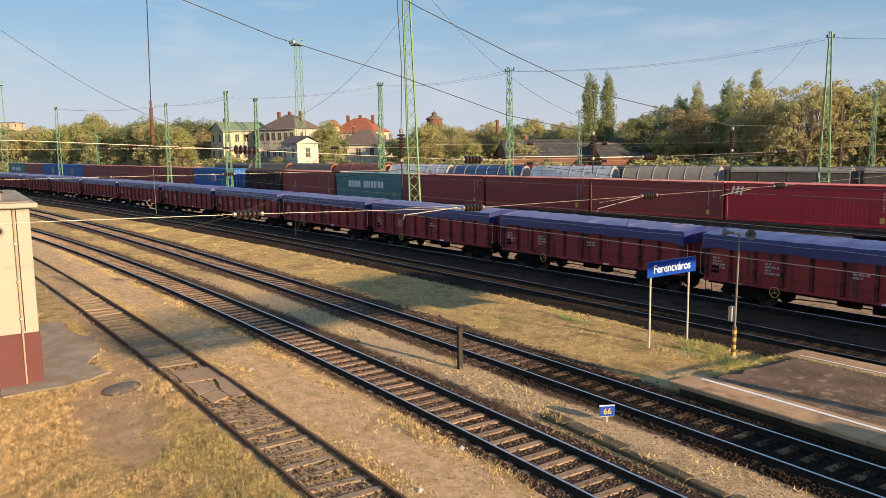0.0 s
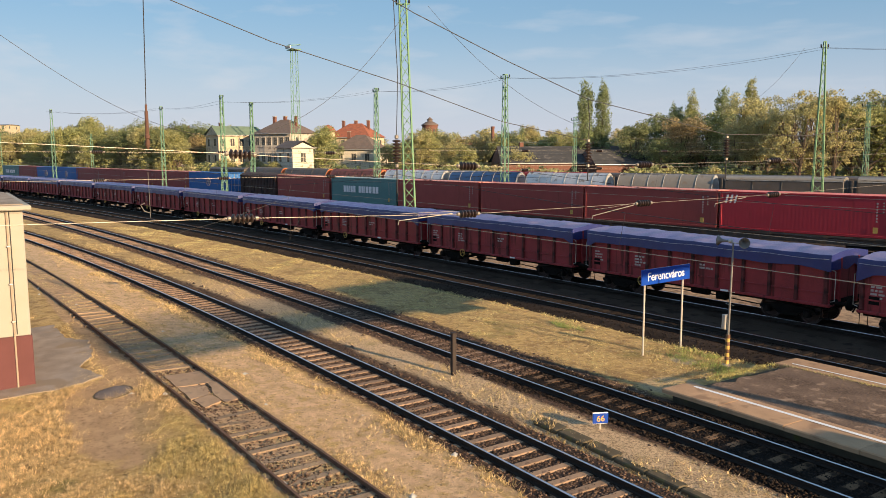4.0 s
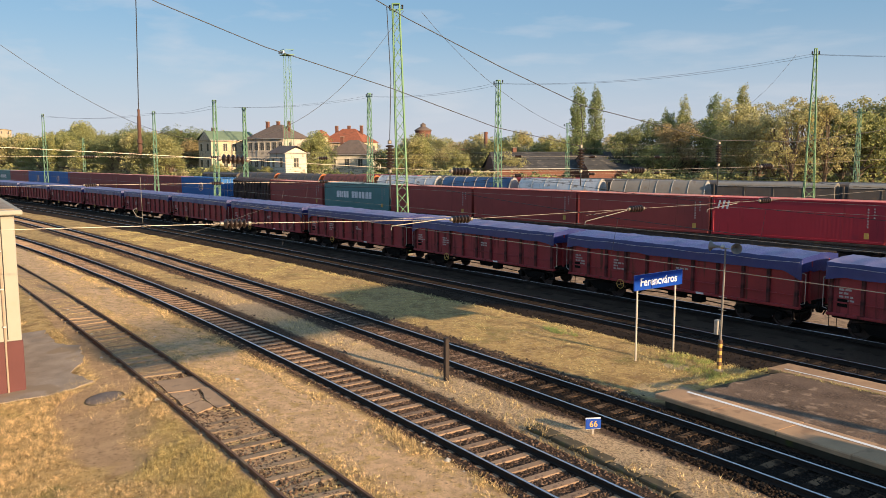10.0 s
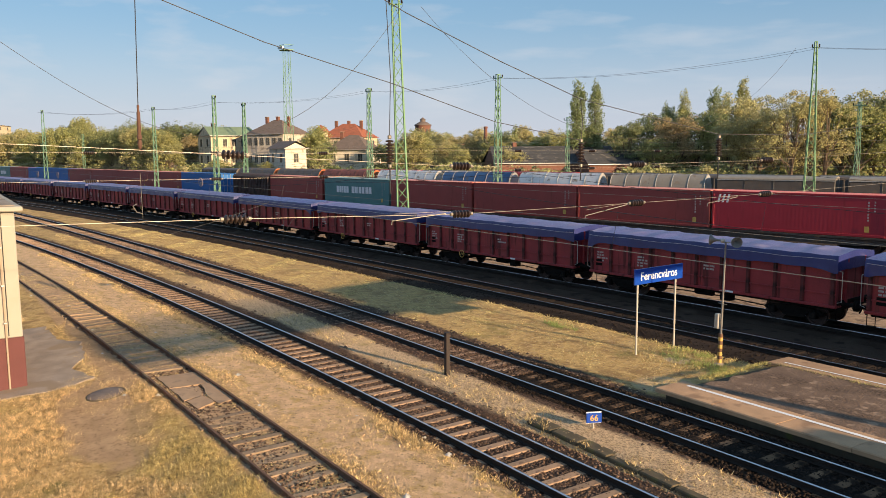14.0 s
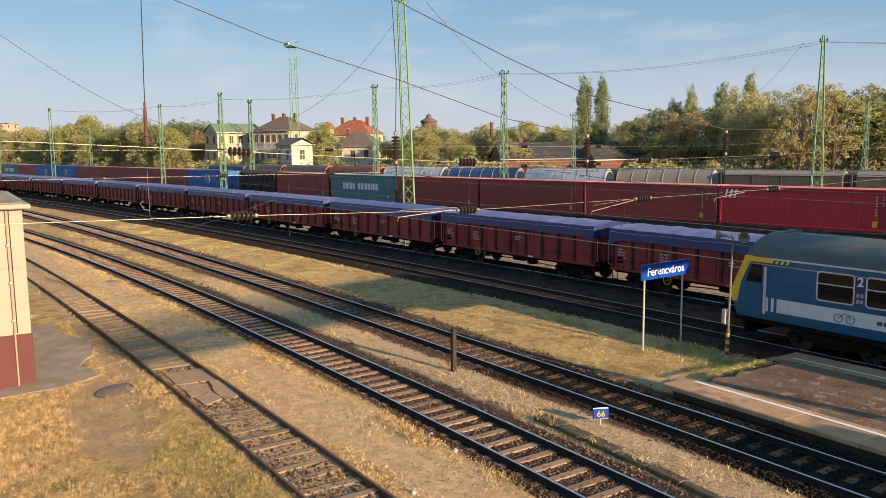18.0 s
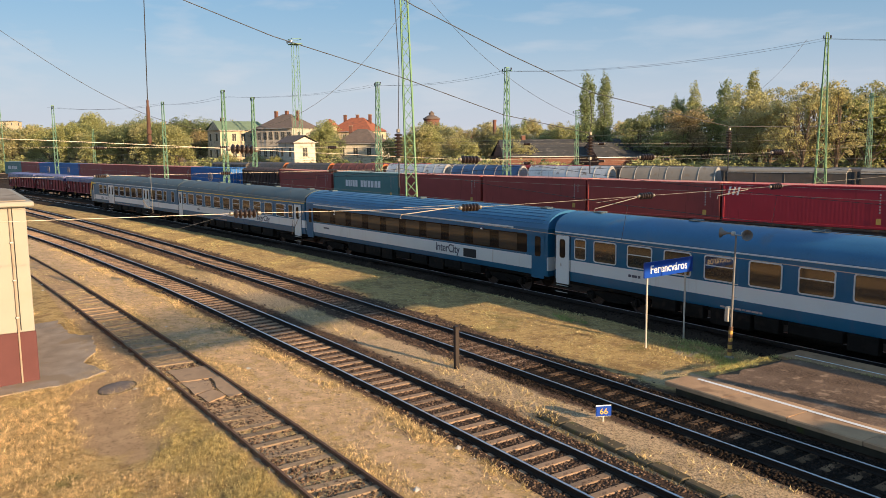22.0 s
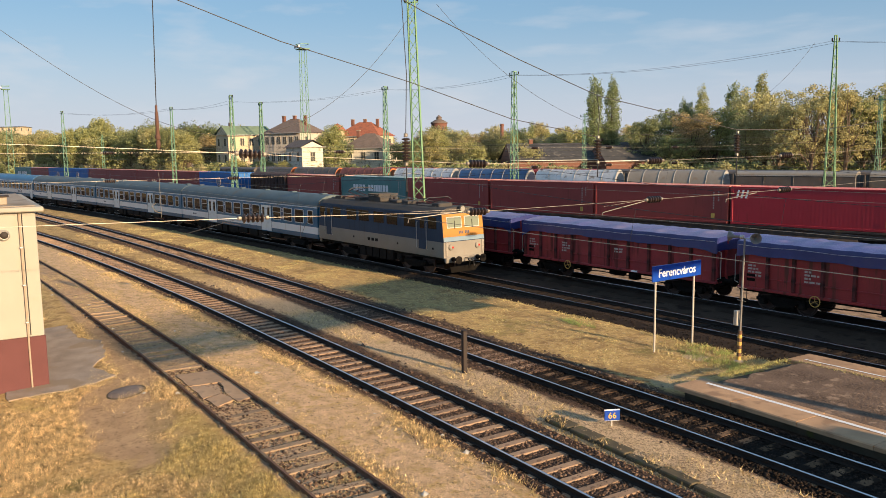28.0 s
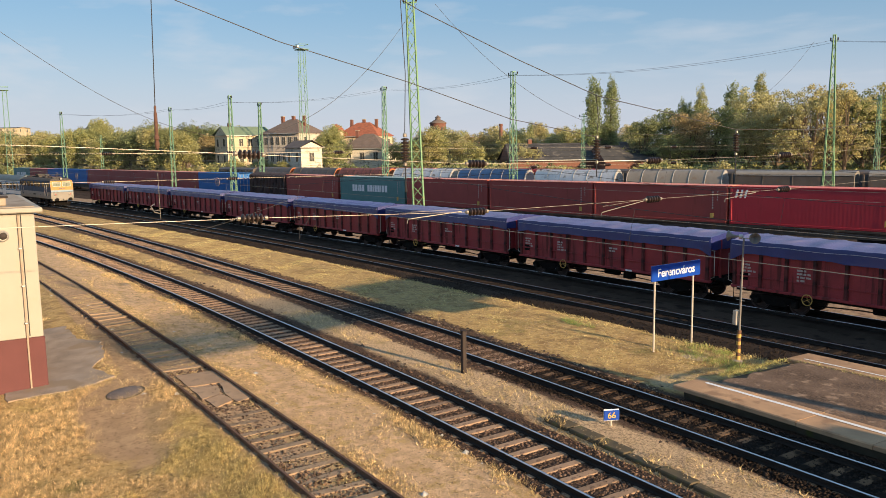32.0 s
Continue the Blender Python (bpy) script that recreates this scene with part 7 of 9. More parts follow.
def headspan(x, lower, upper, rope, rope2, posts, lab, rods=True):
    """Cross-span wires over the tracks in the plane of one x. lower, upper, rope: (y, z) rows."""
    h = thing("catenary_headspan", Matrix.Identity(4), lab, "overhead wires", "headspans of the overhead line")
    P = lambda yz: (x, yz[0], yz[1])
    cuts = {0: [], 1: []}
    for row, (rows, r) in enumerate(((lower, 0.007), (upper, 0.007))):
        ys = [yz[0] for yz in rows]
        z_at = lambda y: float(np.interp(y, ys, [yz[1] for yz in rows]))
        part("cross_wire", Geo().tube([P((y, z_at(y))) for y in np.linspace(ys[0], ys[-1], 40)], r, 5), M_brass, h, "pale tensioned cross-span wire")
        for y in posts:
            disc_insulator(h, P((y - 0.42, z_at(y - 0.42))), P((y + 0.42, z_at(y + 0.42))), 5, 0.125)
    part("support_rope", Geo().tube([P(yz) for yz in rope], 0.014, 5), M_rope, h, "dark sagging support rope")
    if rope2:
        part("support_rope", Geo().tube([P(yz) for yz in rope2], 0.012, 5), M_rope, h, "dark sagging support rope")
    return h


def smooth_rows(rows, n=40):
    ys, zs = [r[0] for r in rows], [r[1] for r in rows]
    c = np.polyfit(ys, zs, min(4, len(rows) - 1))
    return [(y, float(np.polyval(c, y))) for y in np.linspace(ys[0], ys[-1], n)]


HX = -20.6
LOW = [(-3.0, 5.65), (0.9, 5.62), (6.7, 5.5), (13.8, 5.28), (21.4, 5.32), (28.8, 5.38), (37, 5.55), (60, 6.0)]
UP = [(-3.0, 7.6), (0.9, 7.5), (4.2, 7.32), (6.7, 7.17), (13.8, 6.75), (21.4, 6.7), (28.8, 6.76), (37, 7.0), (60, 7.6)]
ROPE = [(-1.5, 17.8), (1.4, 16.1), (4.2, 14.6), (8.0, 12.85), (11.9, 11.2), (15.3, 10.0), (18.7, 8.92), (25.7, 7.8), (31, 7.78), (36.5, 8.27), (45, 9.6), (60, 14.0)]
ROPE2 = [(-1.5, 13.4), (4.93, 10.97), (7.6, 10.1), (11.4, 9.18), (15.1, 8.13), (18.7, 7.55)]
near_span = headspan(HX, LOW, UP, ROPE, ROPE2, (6.67, 13.8, 21.4, 28.8), "overhead cross-span wires with brown insulators over the tracks")
rope_z = lambda y: float(np.interp(y, [r[0] for r in ROPE], [r[1] for r in ROPE]))
M_rusttube = material("rust_brown_tube", (0.1, 0.05, 0.035), 0.85, 0, 0.3, 5, 30, 0.2)
for y, z0, z1 in ((4.36, 8.3, 7.3), (11.3, 7.7, 6.5), (18.7, 7.6, 6.7), (25.8, 7.75, 6.55)):
    top = part("dropper", Geo().tube([(HX, y - 0.05, max(z0 + 0.02, rope_z(y))), (HX, y + 0.06, z0 + (rope_z(y) - z0) * 0.45), (HX, y, z0)], 0.012, 5), M_wiredark, near_span)
    if y < 5:
        part("hanger_tube", Geo().lathe([(0.02, 0.1), (0.03, 0.08), (0.025, -0.05), (0.042, -0.08), (0.045, -0.62), (0.06, -0.64), (0.065, -0.72), (0.04, -0.74), (0.06, -0.82), (0.05, -0.92), (0.02, -0.98)], (HX, y, z0), n=10), M_rusttube, near_span, "rusty red hanger tube")
        continue
    disc_insulator(near_span, (HX, y, z0), (HX, y, z0 - 0.95), 7, 0.125)
    part("hanger", Geo().rod((HX, y, z0 - 0.95), (HX, y, z1 - 0.5), 0.02, 6), M_wiredark, near_span)
# steady arms at the contact wires
for y0, z0, y1, z1 in ((11.3, 5.2, 13.2, 5.33), (18.9, 4.98, 20.9, 5.28), (25.2, 5.15, 27.0, 5.33)):
    part("steady_arm", Geo().tube([(HX + 0.03, y0, z0 - 0.12), (HX + 0.03, y0 + 0.03, z0), (HX + 0.03, y1, z1)], 0.016, 6), M_brass, near_span, "pale steady arm")
    part("registration_wire", Geo().rod((HX, y0 + 0.1, z0 + 0.2), (HX, y1 + 0.2, z1 + 0.06), 0.005, 5), M_brass, near_span)
part("dropper", Geo().tube([(HX, 4.33, 6.75), (HX, 4.34, 5.63)], 0.006, 5), M_wire, near_span)
part("hook", Geo().tube([(HX, 4.34, 5.75), (HX, 4.2, 5.8), (HX, 4.12, 5.95), (HX, 4.22, 6.0)], 0.012, 5), M_wire, near_span)
# loops of jumper cable hanging by the insulators
part("jumper", Geo().tube([(HX, 8.3, 5.45), (HX, 8.1, 5.2), (HX, 7.95, 4.85), (HX, 8.0, 5.5)], 0.006, 5), M_wiredark, near_span)
part("guy_wire", Geo().tube([(HX, 4.7, 5.15), (HX, 6.2, 5.48), (HX, 7.6, 5.9)], 0.005, 5), M_rope, near_span)

far_low = [(0, 5.6), (30, 5.4)]
far_up = [(0, 7.3), (30, 7.0)]
headspan(-51.5, far_low, far_up, smooth_rows([(0, 16.0), (2.3, 14.7), (9.3, 9.6), (15.5, 8.4), (22.5, 10.3), (29.5, 17.6)]), None, (8.0, 15.5, 23.0), "overhead cross-span wires with insulators farther along")
headspan(-51.5, [(31, 5.6), (60, 5.6), (76, 5.8)], [(31, 7.2), (60, 7.0), (76, 7.3)], smooth_rows([(31, 17.6), (37, 13.2), (44, 9.45), (53, 8.3), (63, 9.5), (76, 17.4)]), None, (40, 48, 56), "overhead cross-span wires over the goods yard")
# the line wires: contact wire, carrier and droppers along each electrified track
for path, name in ((T2, "a"), (T3, "b"), (T4, "c"), (T5, "d")):
    cat = thing("catenary_wire", Matrix.Identity(4), "thin copper contact wire and carrier rope over a track", "overhead wires", "line wires of the overhead line")
    knots = [-330, -290, -250, -211, -171, -131, -91, -51.5, -20.6, 15, 60]
    c_pts, m_pts = [], []
    for a, b in zip(knots, knots[1:]):
        for k in range(8):
            x = a + (b - a) * k / 8
            u = k / 8
            c_pts.append((x, path.y_at(x) + 0.15 * math.sin(x * 0.08), 5.25))
            m_pts.append((x, path.y_at(x) + 0.05, 6.55 - 0.75 * 4 * u * (1 - u)))
            if k in (2, 4, 6) and x > -140:
                part("dropper", Geo().rod(c_pts[-1], m_pts[-1], 0.004, 4), M_wiredark, cat)
    part("contact_wire", Geo().tube(c_pts, 0.008, 4), M_wire, cat)
    part("carrier_rope", Geo().tube(m_pts, 0.008, 4), M_wiredark, cat)
# feeder lines between the mast tops in the yard
feed = thing("feeder_line", Matrix.Identity(4), "thin feeder wires strung between the mast tops", "overhead wires")
tops = [(-138.9, 15.2, 13.4), (-124.6, 28.5, 13.5), (-112, 33.8, 14.0), (-97.5, 50.4, 15.1), (-77.6, 57.25, 15.6), (-49.8, 76.8, 17.3), (-10, 98, 17.5)]
for o in (-0.7, 0.7):
    for a, b in zip(tops, tops[1:]):
        part("wire", Geo().tube(sag((a[0], a[1] + o, a[2]), (b[0], b[1] + o, b[2]), (Vector(b) - Vector(a)).length * 0.028), 0.014, 4), M_wiredark, feed)
for k, z in enumerate((4.9, 5.5, 6.1, 6.9, 7.5, 8.3)):
    x0, x1 = -112.0 + 3 * k, -6.0
    part("wire", Geo().tube(sag((x0, T7.y_at(x0) - 5 + 1.7 * k, z), (x1, T7.y_at(x1) - 7 + 1.7 * k, z + 0.3), 0.5), 0.013, 4), M_wire if k % 2 else M_wiredark, feed)
for z, y0, y1 in ((6.2, 60, 92), (7.4, 66, 98), (5.2, 55, 88), (8.2, 72, 104)):
    part("wire", Geo().tube(sag((-150, y0 - 40, z), (-30, y1, z), 0.8), 0.016, 4), M_wiredark, feed)
    part("wire", Geo().tube(sag((-200, y0 - 48, z + 0.2), (-90, y0 + 2, z + 0.3), 0.8), 0.016, 4), M_wire, feed)


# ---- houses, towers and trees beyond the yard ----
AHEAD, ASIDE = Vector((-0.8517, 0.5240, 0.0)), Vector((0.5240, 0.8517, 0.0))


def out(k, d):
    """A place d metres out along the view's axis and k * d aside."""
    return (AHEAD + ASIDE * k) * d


M_wallcream = material("pale_ochre_plaster", (0.52, 0.43, 0.3), 0.9, 0, 0.12, 0.5, 20, 0.1, dirt=(0.3, 0.26, 0.2))
M_wallgrey = material("grey_beige_plaster", (0.46, 0.41, 0.35), 0.9, 0, 0.15, 0.5, 20, 0.1, dirt=(0.2, 0.18, 0.16))
M_wallwhite = material("old_white_plaster", (0.6, 0.55, 0.46), 0.9, 0, 0.12, 0.5, 20, 0.1, dirt=(0.34, 0.3, 0.25))
M_tilered = material("red_roof_tiles", (0.3, 0.1, 0.055), 0.85, 0, 0.25, 1.5, 12, 0.4, 0.05, dirt=(0.22, 0.09, 0.06))
M_tilegrey = material("dark_slate_roof", (0.14, 0.108, 0.092), 0.8, 0, 0.25, 1.5, 12, 0.4, 0.05, dirt=(0.16, 0.12, 0.1))
M_tilegreen = material("faded_green_roof", (0.15, 0.21, 0.14), 0.7, 0, 0.2, 1.0, 12, 0.2, 0.05)
M_brick = material("red_brickwork", (0.165, 0.075, 0.055), 0.9, 0, 0.2, 2, 25, 0.3)
# pane colour lightened to take in the haze of the distance
M_winglass = glass_material("hazed_window_glass", (0.075, 0.075, 0.07), 0.1)
M_tarpaper = material("black_tarpaper_roof", (0.05, 0.05, 0.052), 0.85, 0, 0.3, 0.8, 12, 0.3, dirt=(0.14, 0.13, 0.12))


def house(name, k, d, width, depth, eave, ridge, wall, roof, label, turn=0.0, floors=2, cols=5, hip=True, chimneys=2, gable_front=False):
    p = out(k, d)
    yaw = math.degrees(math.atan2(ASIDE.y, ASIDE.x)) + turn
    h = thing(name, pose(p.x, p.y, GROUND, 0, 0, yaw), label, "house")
    a, b = width / 2, depth / 2
    eave, ridge = eave + 0.3, ridge + 0.3
    part("wall", Geo().box(-a, a, -b, b, -0.5, eave), wall, h)
    o = 0.45
    if gable_front:
        pts = [(-a - o, -b - o, eave - 0.1), (a + o, -b - o, eave - 0.1), (a + o, b + o, eave - 0.1), (-a - o, b + o, eave - 0.1), (0, -b - o, ridge), (0, b + o, ridge)]
        F = [(0, 4, 5, 3), (1, 2, 5, 4), (2, 3, 5), (0, 3, 2, 1), (0, 1, 4)]
        part("gable", Geo().add([(-a, -b - 0.02, eave), (a, -b - 0.02, eave), (0, -b - 0.02, ridge - 0.35), (-a, -b + 0.1, eave), (a, -b + 0.1, eave), (0, -b + 0.1, ridge - 0.35)], [(0, 1, 2), (5, 4, 3), (0, 2, 5, 3), (1, 4, 5, 2), (0, 3, 4, 1)]), wall, h)
        F = F[:-1]
    else:
        e = b if hip else 0.0
        pts = [(-a - o, -b - o, eave), (a + o, -b - o, eave), (a + o, b + o, eave), (-a - o, b + o, eave), (-a + e * 0.9, 0, ridge), (a - e * 0.9, 0, ridge)]
        F = [(0, 1, 5, 4), (2, 3, 4, 5), (0, 3, 2, 1)] + ([(1, 2, 5), (3, 0, 4)] if hip else [])
        if not hip:
            for q in (-1, 1):
                part("gable", Geo().prism([(-b, eave - 0.02), (b, eave - 0.02), (0, ridge - 0.12)], min(q * a, q * (a - 0.15)), max(q * a, q * (a - 0.15))), wall, h)
    part("roof", Geo().add(pts, F), roof, h, smooth=0)
    part("eaves_gutter", Geo().cbox(-a - o, a + o, -b - o - 0.08, -b - o + 0.05, eave - 0.14, eave, 0.02), M_galv, h)
    for f in range(floors):
        z0 = eave * (f + 0.32) / floors
        z1 = z0 + min(1.7, eave / floors * 0.5)
        for c in range(cols):
            x = -a + width * (c + 0.5) / cols
            w = part("window", Geo().cbox(x - 0.62, x + 0.62, -b - 0.05, -b + 0.02, z0 - 0.08, z1 + 0.08, 0.02), M_wallwhite, h)
            part("pane", Geo().box(x - 0.5, x - 0.03, -b - 0.06, -b - 0.052, z0, z1), M_winglass, w)
            part("pane", Geo().box(x + 0.03, x + 0.5, -b - 0.06, -b - 0.052, z0, z1), M_winglass, w)
        for s in (-1, 1):
            for c in range(2):
                y = -b + depth * (c + 0.5) / 2
                w = part("window", Geo().cbox(min(s * a, s * (a + 0.05)), max(s * a, s * (a + 0.05)), y - 0.62, y + 0.62, z0 - 0.08, z1 + 0.08, 0.02), M_wallwhite, h)
                part("pane", Geo().box(min(s * (a + 0.052), s * (a + 0.06)), max(s * (a + 0.052), s * (a + 0.06)), y - 0.5, y + 0.5, z0, z1), M_winglass, w)
    for c in range(chimneys):
        x = -a * 0.6 + a * 1.2 * c / max(1, chimneys - 1)
        ch = part("chimney", Geo().cbox(x - 0.36, x + 0.36, -0.2, 0.4, ridge - 1.6, ridge + 0.65, 0.03), M_brick, h)
        part("chimney_cap", Geo().cbox(x - 0.43, x + 0.43, -0.27, 0.47, ridge + 0.65, ridge + 0.78, 0.03), M_concrete, ch)
    return h


house("apartment_house", -0.2495, 190, 11.4, 6.7, 10.8, 12.9, M_wallcream, M_tilegreen, "cream two-storey house with a faded green roof", turn=40, floors=3, cols=5, hip=False, chimneys=1)
house("apartment_house", -0.187, 185, 10.5, 9, 11.0, 14.2, M_wallgrey, M_tilegrey, "grey-beige apartment house with a dark slate roof", turn=-30, floors=3, cols=6, chimneys=3)
house("small_house", -0.176, 158, 4.4, 7.3, 7.75, 9.1, M_wallwhite, M_tilegrey, "small white gabled house beside the yard", turn=35, floors=2, cols=1, chimneys=0, gable_front=True)
rh = house("apartment_house", -0.1, 205, 11.5, 9, 10.4, 13.9, M_wallcream, M_tilered, "cream house with a bright red tiled roof", turn=-20, floors=3, cols=4, chimneys=3)
part("stair_tower", Geo().lathe([(1.7, -0.5), (1.7, 11.9), (2.0, 12.0), (2.0, 12.1)], (-5.2, -5.0, 0), n=16), M_wallcream, rh)
part("tower_roof", Geo().lathe([(2.2, 12.1), (1.2, 13.2), (0.02, 13.9)], (-5.2, -5.0, 0), n=16), M_tilered, rh)
house("small_house", -0.094, 180, 9.5, 8, 7.4, 10.6, M_wallwhite, M_tilegrey, "white house with a dark hipped roof", turn=-18, floors=2, cols=3, chimneys=1)
house("goods_shed", 0.150, 150, 23, 12, 4.8, 7.8, M_brick, M_tarpaper, "long brick goods shed with a black roof", turn=6, floors=1, cols=8, chimneys=2, hip=False)
house("goods_shed", 0.225, 146, 12, 10, 4.6, 7.2, M_brick, M_tarpaper, "brick goods shed with a patched black roof", turn=10, floors=1, cols=4, chimneys=0, hip=False)
house("apartment_house", -0.33, 300, 30, 12, 13.0, 15.5, M_wallgrey, M_tilegrey, "grey apartment house behind the trees", turn=-25, floors=4, cols=9, chimneys=4)
house("apartment_house", -0.54, 430, 16, 14, 21.0, 21.5, M_wallcream, M_tarpaper, "tall pale block of flats far off", turn=0, floors=7, cols=5, chimneys=0, hip=False)
house("apartment_house", 0.035, 330, 30, 12, 9.0, 11.4, M_wallcream, M_tilered, "pale row of houses with red roofs far off", turn=10, floors=3, cols=10, chimneys=4)


def water_tower():
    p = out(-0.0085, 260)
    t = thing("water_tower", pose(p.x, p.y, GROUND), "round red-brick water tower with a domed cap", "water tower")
    part("shaft", Geo().lathe([(2.1, -0.5), (1.9, 11.4)], (0, 0, 0), n=20), M_brick, t)
    part("tank", Geo().lathe([(2.0, 11.4), (2.5, 12.0), (2.5, 15.0), (2.7, 15.1), (2.7, 15.3)], (0, 0, 0), n=20), M_brick, t)
    part("cap", Geo().lathe([(2.85, 15.3), (2.75, 15.5), (1.4, 16.3), (0.85, 16.5), (0.85, 17.1), (1.0, 17.15), (0.5, 17.5), (0.05, 17.9)], (0, 0, 0), n=20), M_tilegrey, t)
    for k in range(8):
        part("window", Geo().cbox(2.46, 2.55, -0.28, 0.28, 12.7, 14.2, 0.02), M_winglass, t, at=pose(0, 0, 0, 0, 0, 45 * k))


water_tower()
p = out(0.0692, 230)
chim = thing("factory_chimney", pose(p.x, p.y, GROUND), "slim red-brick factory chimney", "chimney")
part("shaft", Geo().lathe([(0.62, -0.5), (0.46, 13.4)], (0, 0, 0), n=14), M_brick, chim)
part("crown", Geo().lathe([(0.54, 13.4), (0.54, 14.0), (0.36, 14.0)], (0, 0, 0), n=14), M_brick, chim)

# ---- trees ----
M_bark = material("grey_brown_bark", (0.12, 0.09, 0.065), 0.95, 0, 0.3, 4, 30, 0.5, 0.03)
LEAVES = {"dark": leaf_material("dark_green_leaves", (0.23, 0.265, 0.13), 0.4, 0.012, 0.42), "green": leaf_material("olive_green_leaves", (0.375, 0.38, 0.165), 0.4, 0.012, 0.42),
          "gold": leaf_material("yellowing_leaves", (0.47, 0.43, 0.22), 0.35, 0.012, 0.45), "rust": leaf_material("rusty_autumn_leaves", (0.46, 0.37, 0.2), 0.4, 0.01, 0.42), "poplar": leaf_material("poplar_leaves", (0.26, 0.31, 0.15), 0.4, 0.01, 0.4)}


def crown_arrays(rng, lobes, n, leaf, clump, per, flat):
    """Leaf sprays gathered in many small clumps over the skin of the lobes, (centre, radii) rows, with gaps between the clumps."""
    C, R = np.array([c for c, _ in lobes], float), np.array([r for _, r in lobes], float)
    area = np.prod(R, 1) ** (2 / 3)
    m = per * len(lobes)
    i = rng.choice(len(lobes), m, p=area / area.sum())
    u = rng.normal(size=(m, 3))
    u[:, 2] = u[:, 2] * 0.9 + 0.15
    u /= np.linalg.norm(u, axis=1)[:, None]
    mid = C[i] + u * R[i] * rng.uniform(0.55, 1.05, m)[:, None]
    rad = clump * rng.uniform(0.55, 1.3, m)
    w = rad ** 2
    j = rng.choice(m, n, p=w / w.sum())
    v = rng.normal(size=(n, 3))
    v /= np.linalg.norm(v, axis=1)[:, None]
    p = mid[j] + v * np.array(flat) * (rad[j] * rng.uniform(0.35, 1.0, n) ** 0.35)[:, None]
    stray = rng.random(n) < 0.1
    p[stray] += rng.normal(0, clump * 0.5, (stray.sum(), 3))
    nrm = v * 0.75 + rng.normal(size=(n, 3)) * 0.45 + np.array((0, 0, 0.3))
    nrm /= np.linalg.norm(nrm, axis=1)[:, None]
    a = np.cross(nrm, rng.normal(size=(n, 3)))
    a /= np.maximum(1e-6, np.linalg.norm(a, axis=1))[:, None]
    b = np.cross(nrm, a)
    s = (leaf * rng.uniform(0.6, 1.4, n))[:, None]
    V = np.stack((p - a * s, p + b * s * 0.6 + nrm * s * 0.15, p + a * s, p - b * s * 0.6 + nrm * s * 0.1), 1).reshape(-1, 3)
    return V, np.arange(4 * n).reshape(-1, 4)


def tree_parts(seed, kind):
    """Trunk with limbs, and crown, for a tree about 10 m high (poplar 18 m, shrub 3 m)."""
    rng = np.random.default_rng(seed)
    g = Geo()
    flat = (1.15, 1.15, 0.75)
    if kind == "broad":
        lobes = [((0, 0, 6.4), (2.6, 2.6, 2.6))]
        for k in range(11):
            a, z = rng.uniform(0, 6.28), rng.uniform(3.2, 8.6)
            rr = rng.uniform(1.3, 3.1) * (1.0 if z < 7 else 0.6)
            q = (math.cos(a) * rr, math.sin(a) * rr, z)
            s = rng.uniform(0.9, 1.8)
            lobes.append((q, (s * 1.1, s * 1.1, s * 0.9)))
        g.tube([(0, 0, -0.5), (0.05, 0, 1.2), (0.1, 0.05, 3.0)], 0.24, 8)
        for q, r in lobes[1:]:
            g.rod((0.1, 0.05, rng.uniform(1.8, 3.0)), (q[0] * 0.8, q[1] * 0.8, q[2]), 0.11, 6, 0.03, False)
        n, leaf, clump, per = 10500, 0.1, 0.42, 30
    elif kind == "poplar":
        lobes = [((0.25 * math.sin(k * 2.1), 0.25 * math.cos(k * 1.7), 3.0 + 1.6 * k), ((1.1, 1.3, 1.45, 1.5, 1.5, 1.5, 1.45, 1.35, 1.15, 0.8)[k],) * 2 + (1.9,)) for k in range(10)]
        lobes = [(c, tuple(max(0.4, v) for v in r)) for c, r in lobes]
        g.rod((0, 0, -0.5), (0, 0, 16), 0.3, 8, 0.05)
        for k in range(14):
            a = rng.uniform(0, 6.28)
            z = rng.uniform(1.5, 13)
            g.rod((0, 0, z), (math.cos(a) * 0.9, math.sin(a) * 0.9, z + 2.2), 0.07, 5, 0.02, False)
        n, leaf, clump, per, flat = 12000, 0.125, 0.36, 60, (0.9, 0.9, 1.7)
    elif kind == "thin":
        lobes = []
        for k in range(24):
            a, z = rng.uniform(0, 6.28), rng.uniform(3.6, 10.4)
            rr = rng.uniform(0.4, 3.0) * (1.0 if z < 8.5 else 0.65)
            lobes.append(((math.cos(a) * rr, math.sin(a) * rr, z), (0.85, 0.85, 0.7)))
        g.tube([(0, 0, -0.5), (0.1, 0, 2.5), (0.0, 0.1, 6.0)], 0.18, 7)
        for q, r in lobes:
            g.rod((0, 0, rng.uniform(2.0, 5.5)), q, 0.08, 5, 0.015, False)
        n, leaf, clump, per = 7000, 0.08, 0.28, 9
    else:
        lobes = [((rng.uniform(-1.6, 1.6), rng.uniform(-1.0, 1.0), rng.uniform(0.7, 2.0)), (1.1, 1.0, 0.85)) for k in range(6)]
        for k in range(5):
            g.rod((rng.uniform(-0.4, 0.4), rng.uniform(-0.3, 0.3), -0.3), (rng.uniform(-1.4, 1.4), rng.uniform(-0.8, 0.8), rng.uniform(1.2, 2.2)), 0.05, 5, 0.015, False)
        n, leaf, clump, per = 2200, 0.115, 0.4, 9
    V, F = crown_arrays(rng, lobes, n, leaf, clump, per, flat)
    return fixed_normals(g.mesh("trunk", M_bark)), V, F


SHAPES = {}
for kind, count in (("broad", 5), ("poplar", 3), ("thin", 3), ("shrub", 3)):
    for c in range(count):
        SHAPES[kind, c] = tree_parts(10 * c + len(kind), kind)
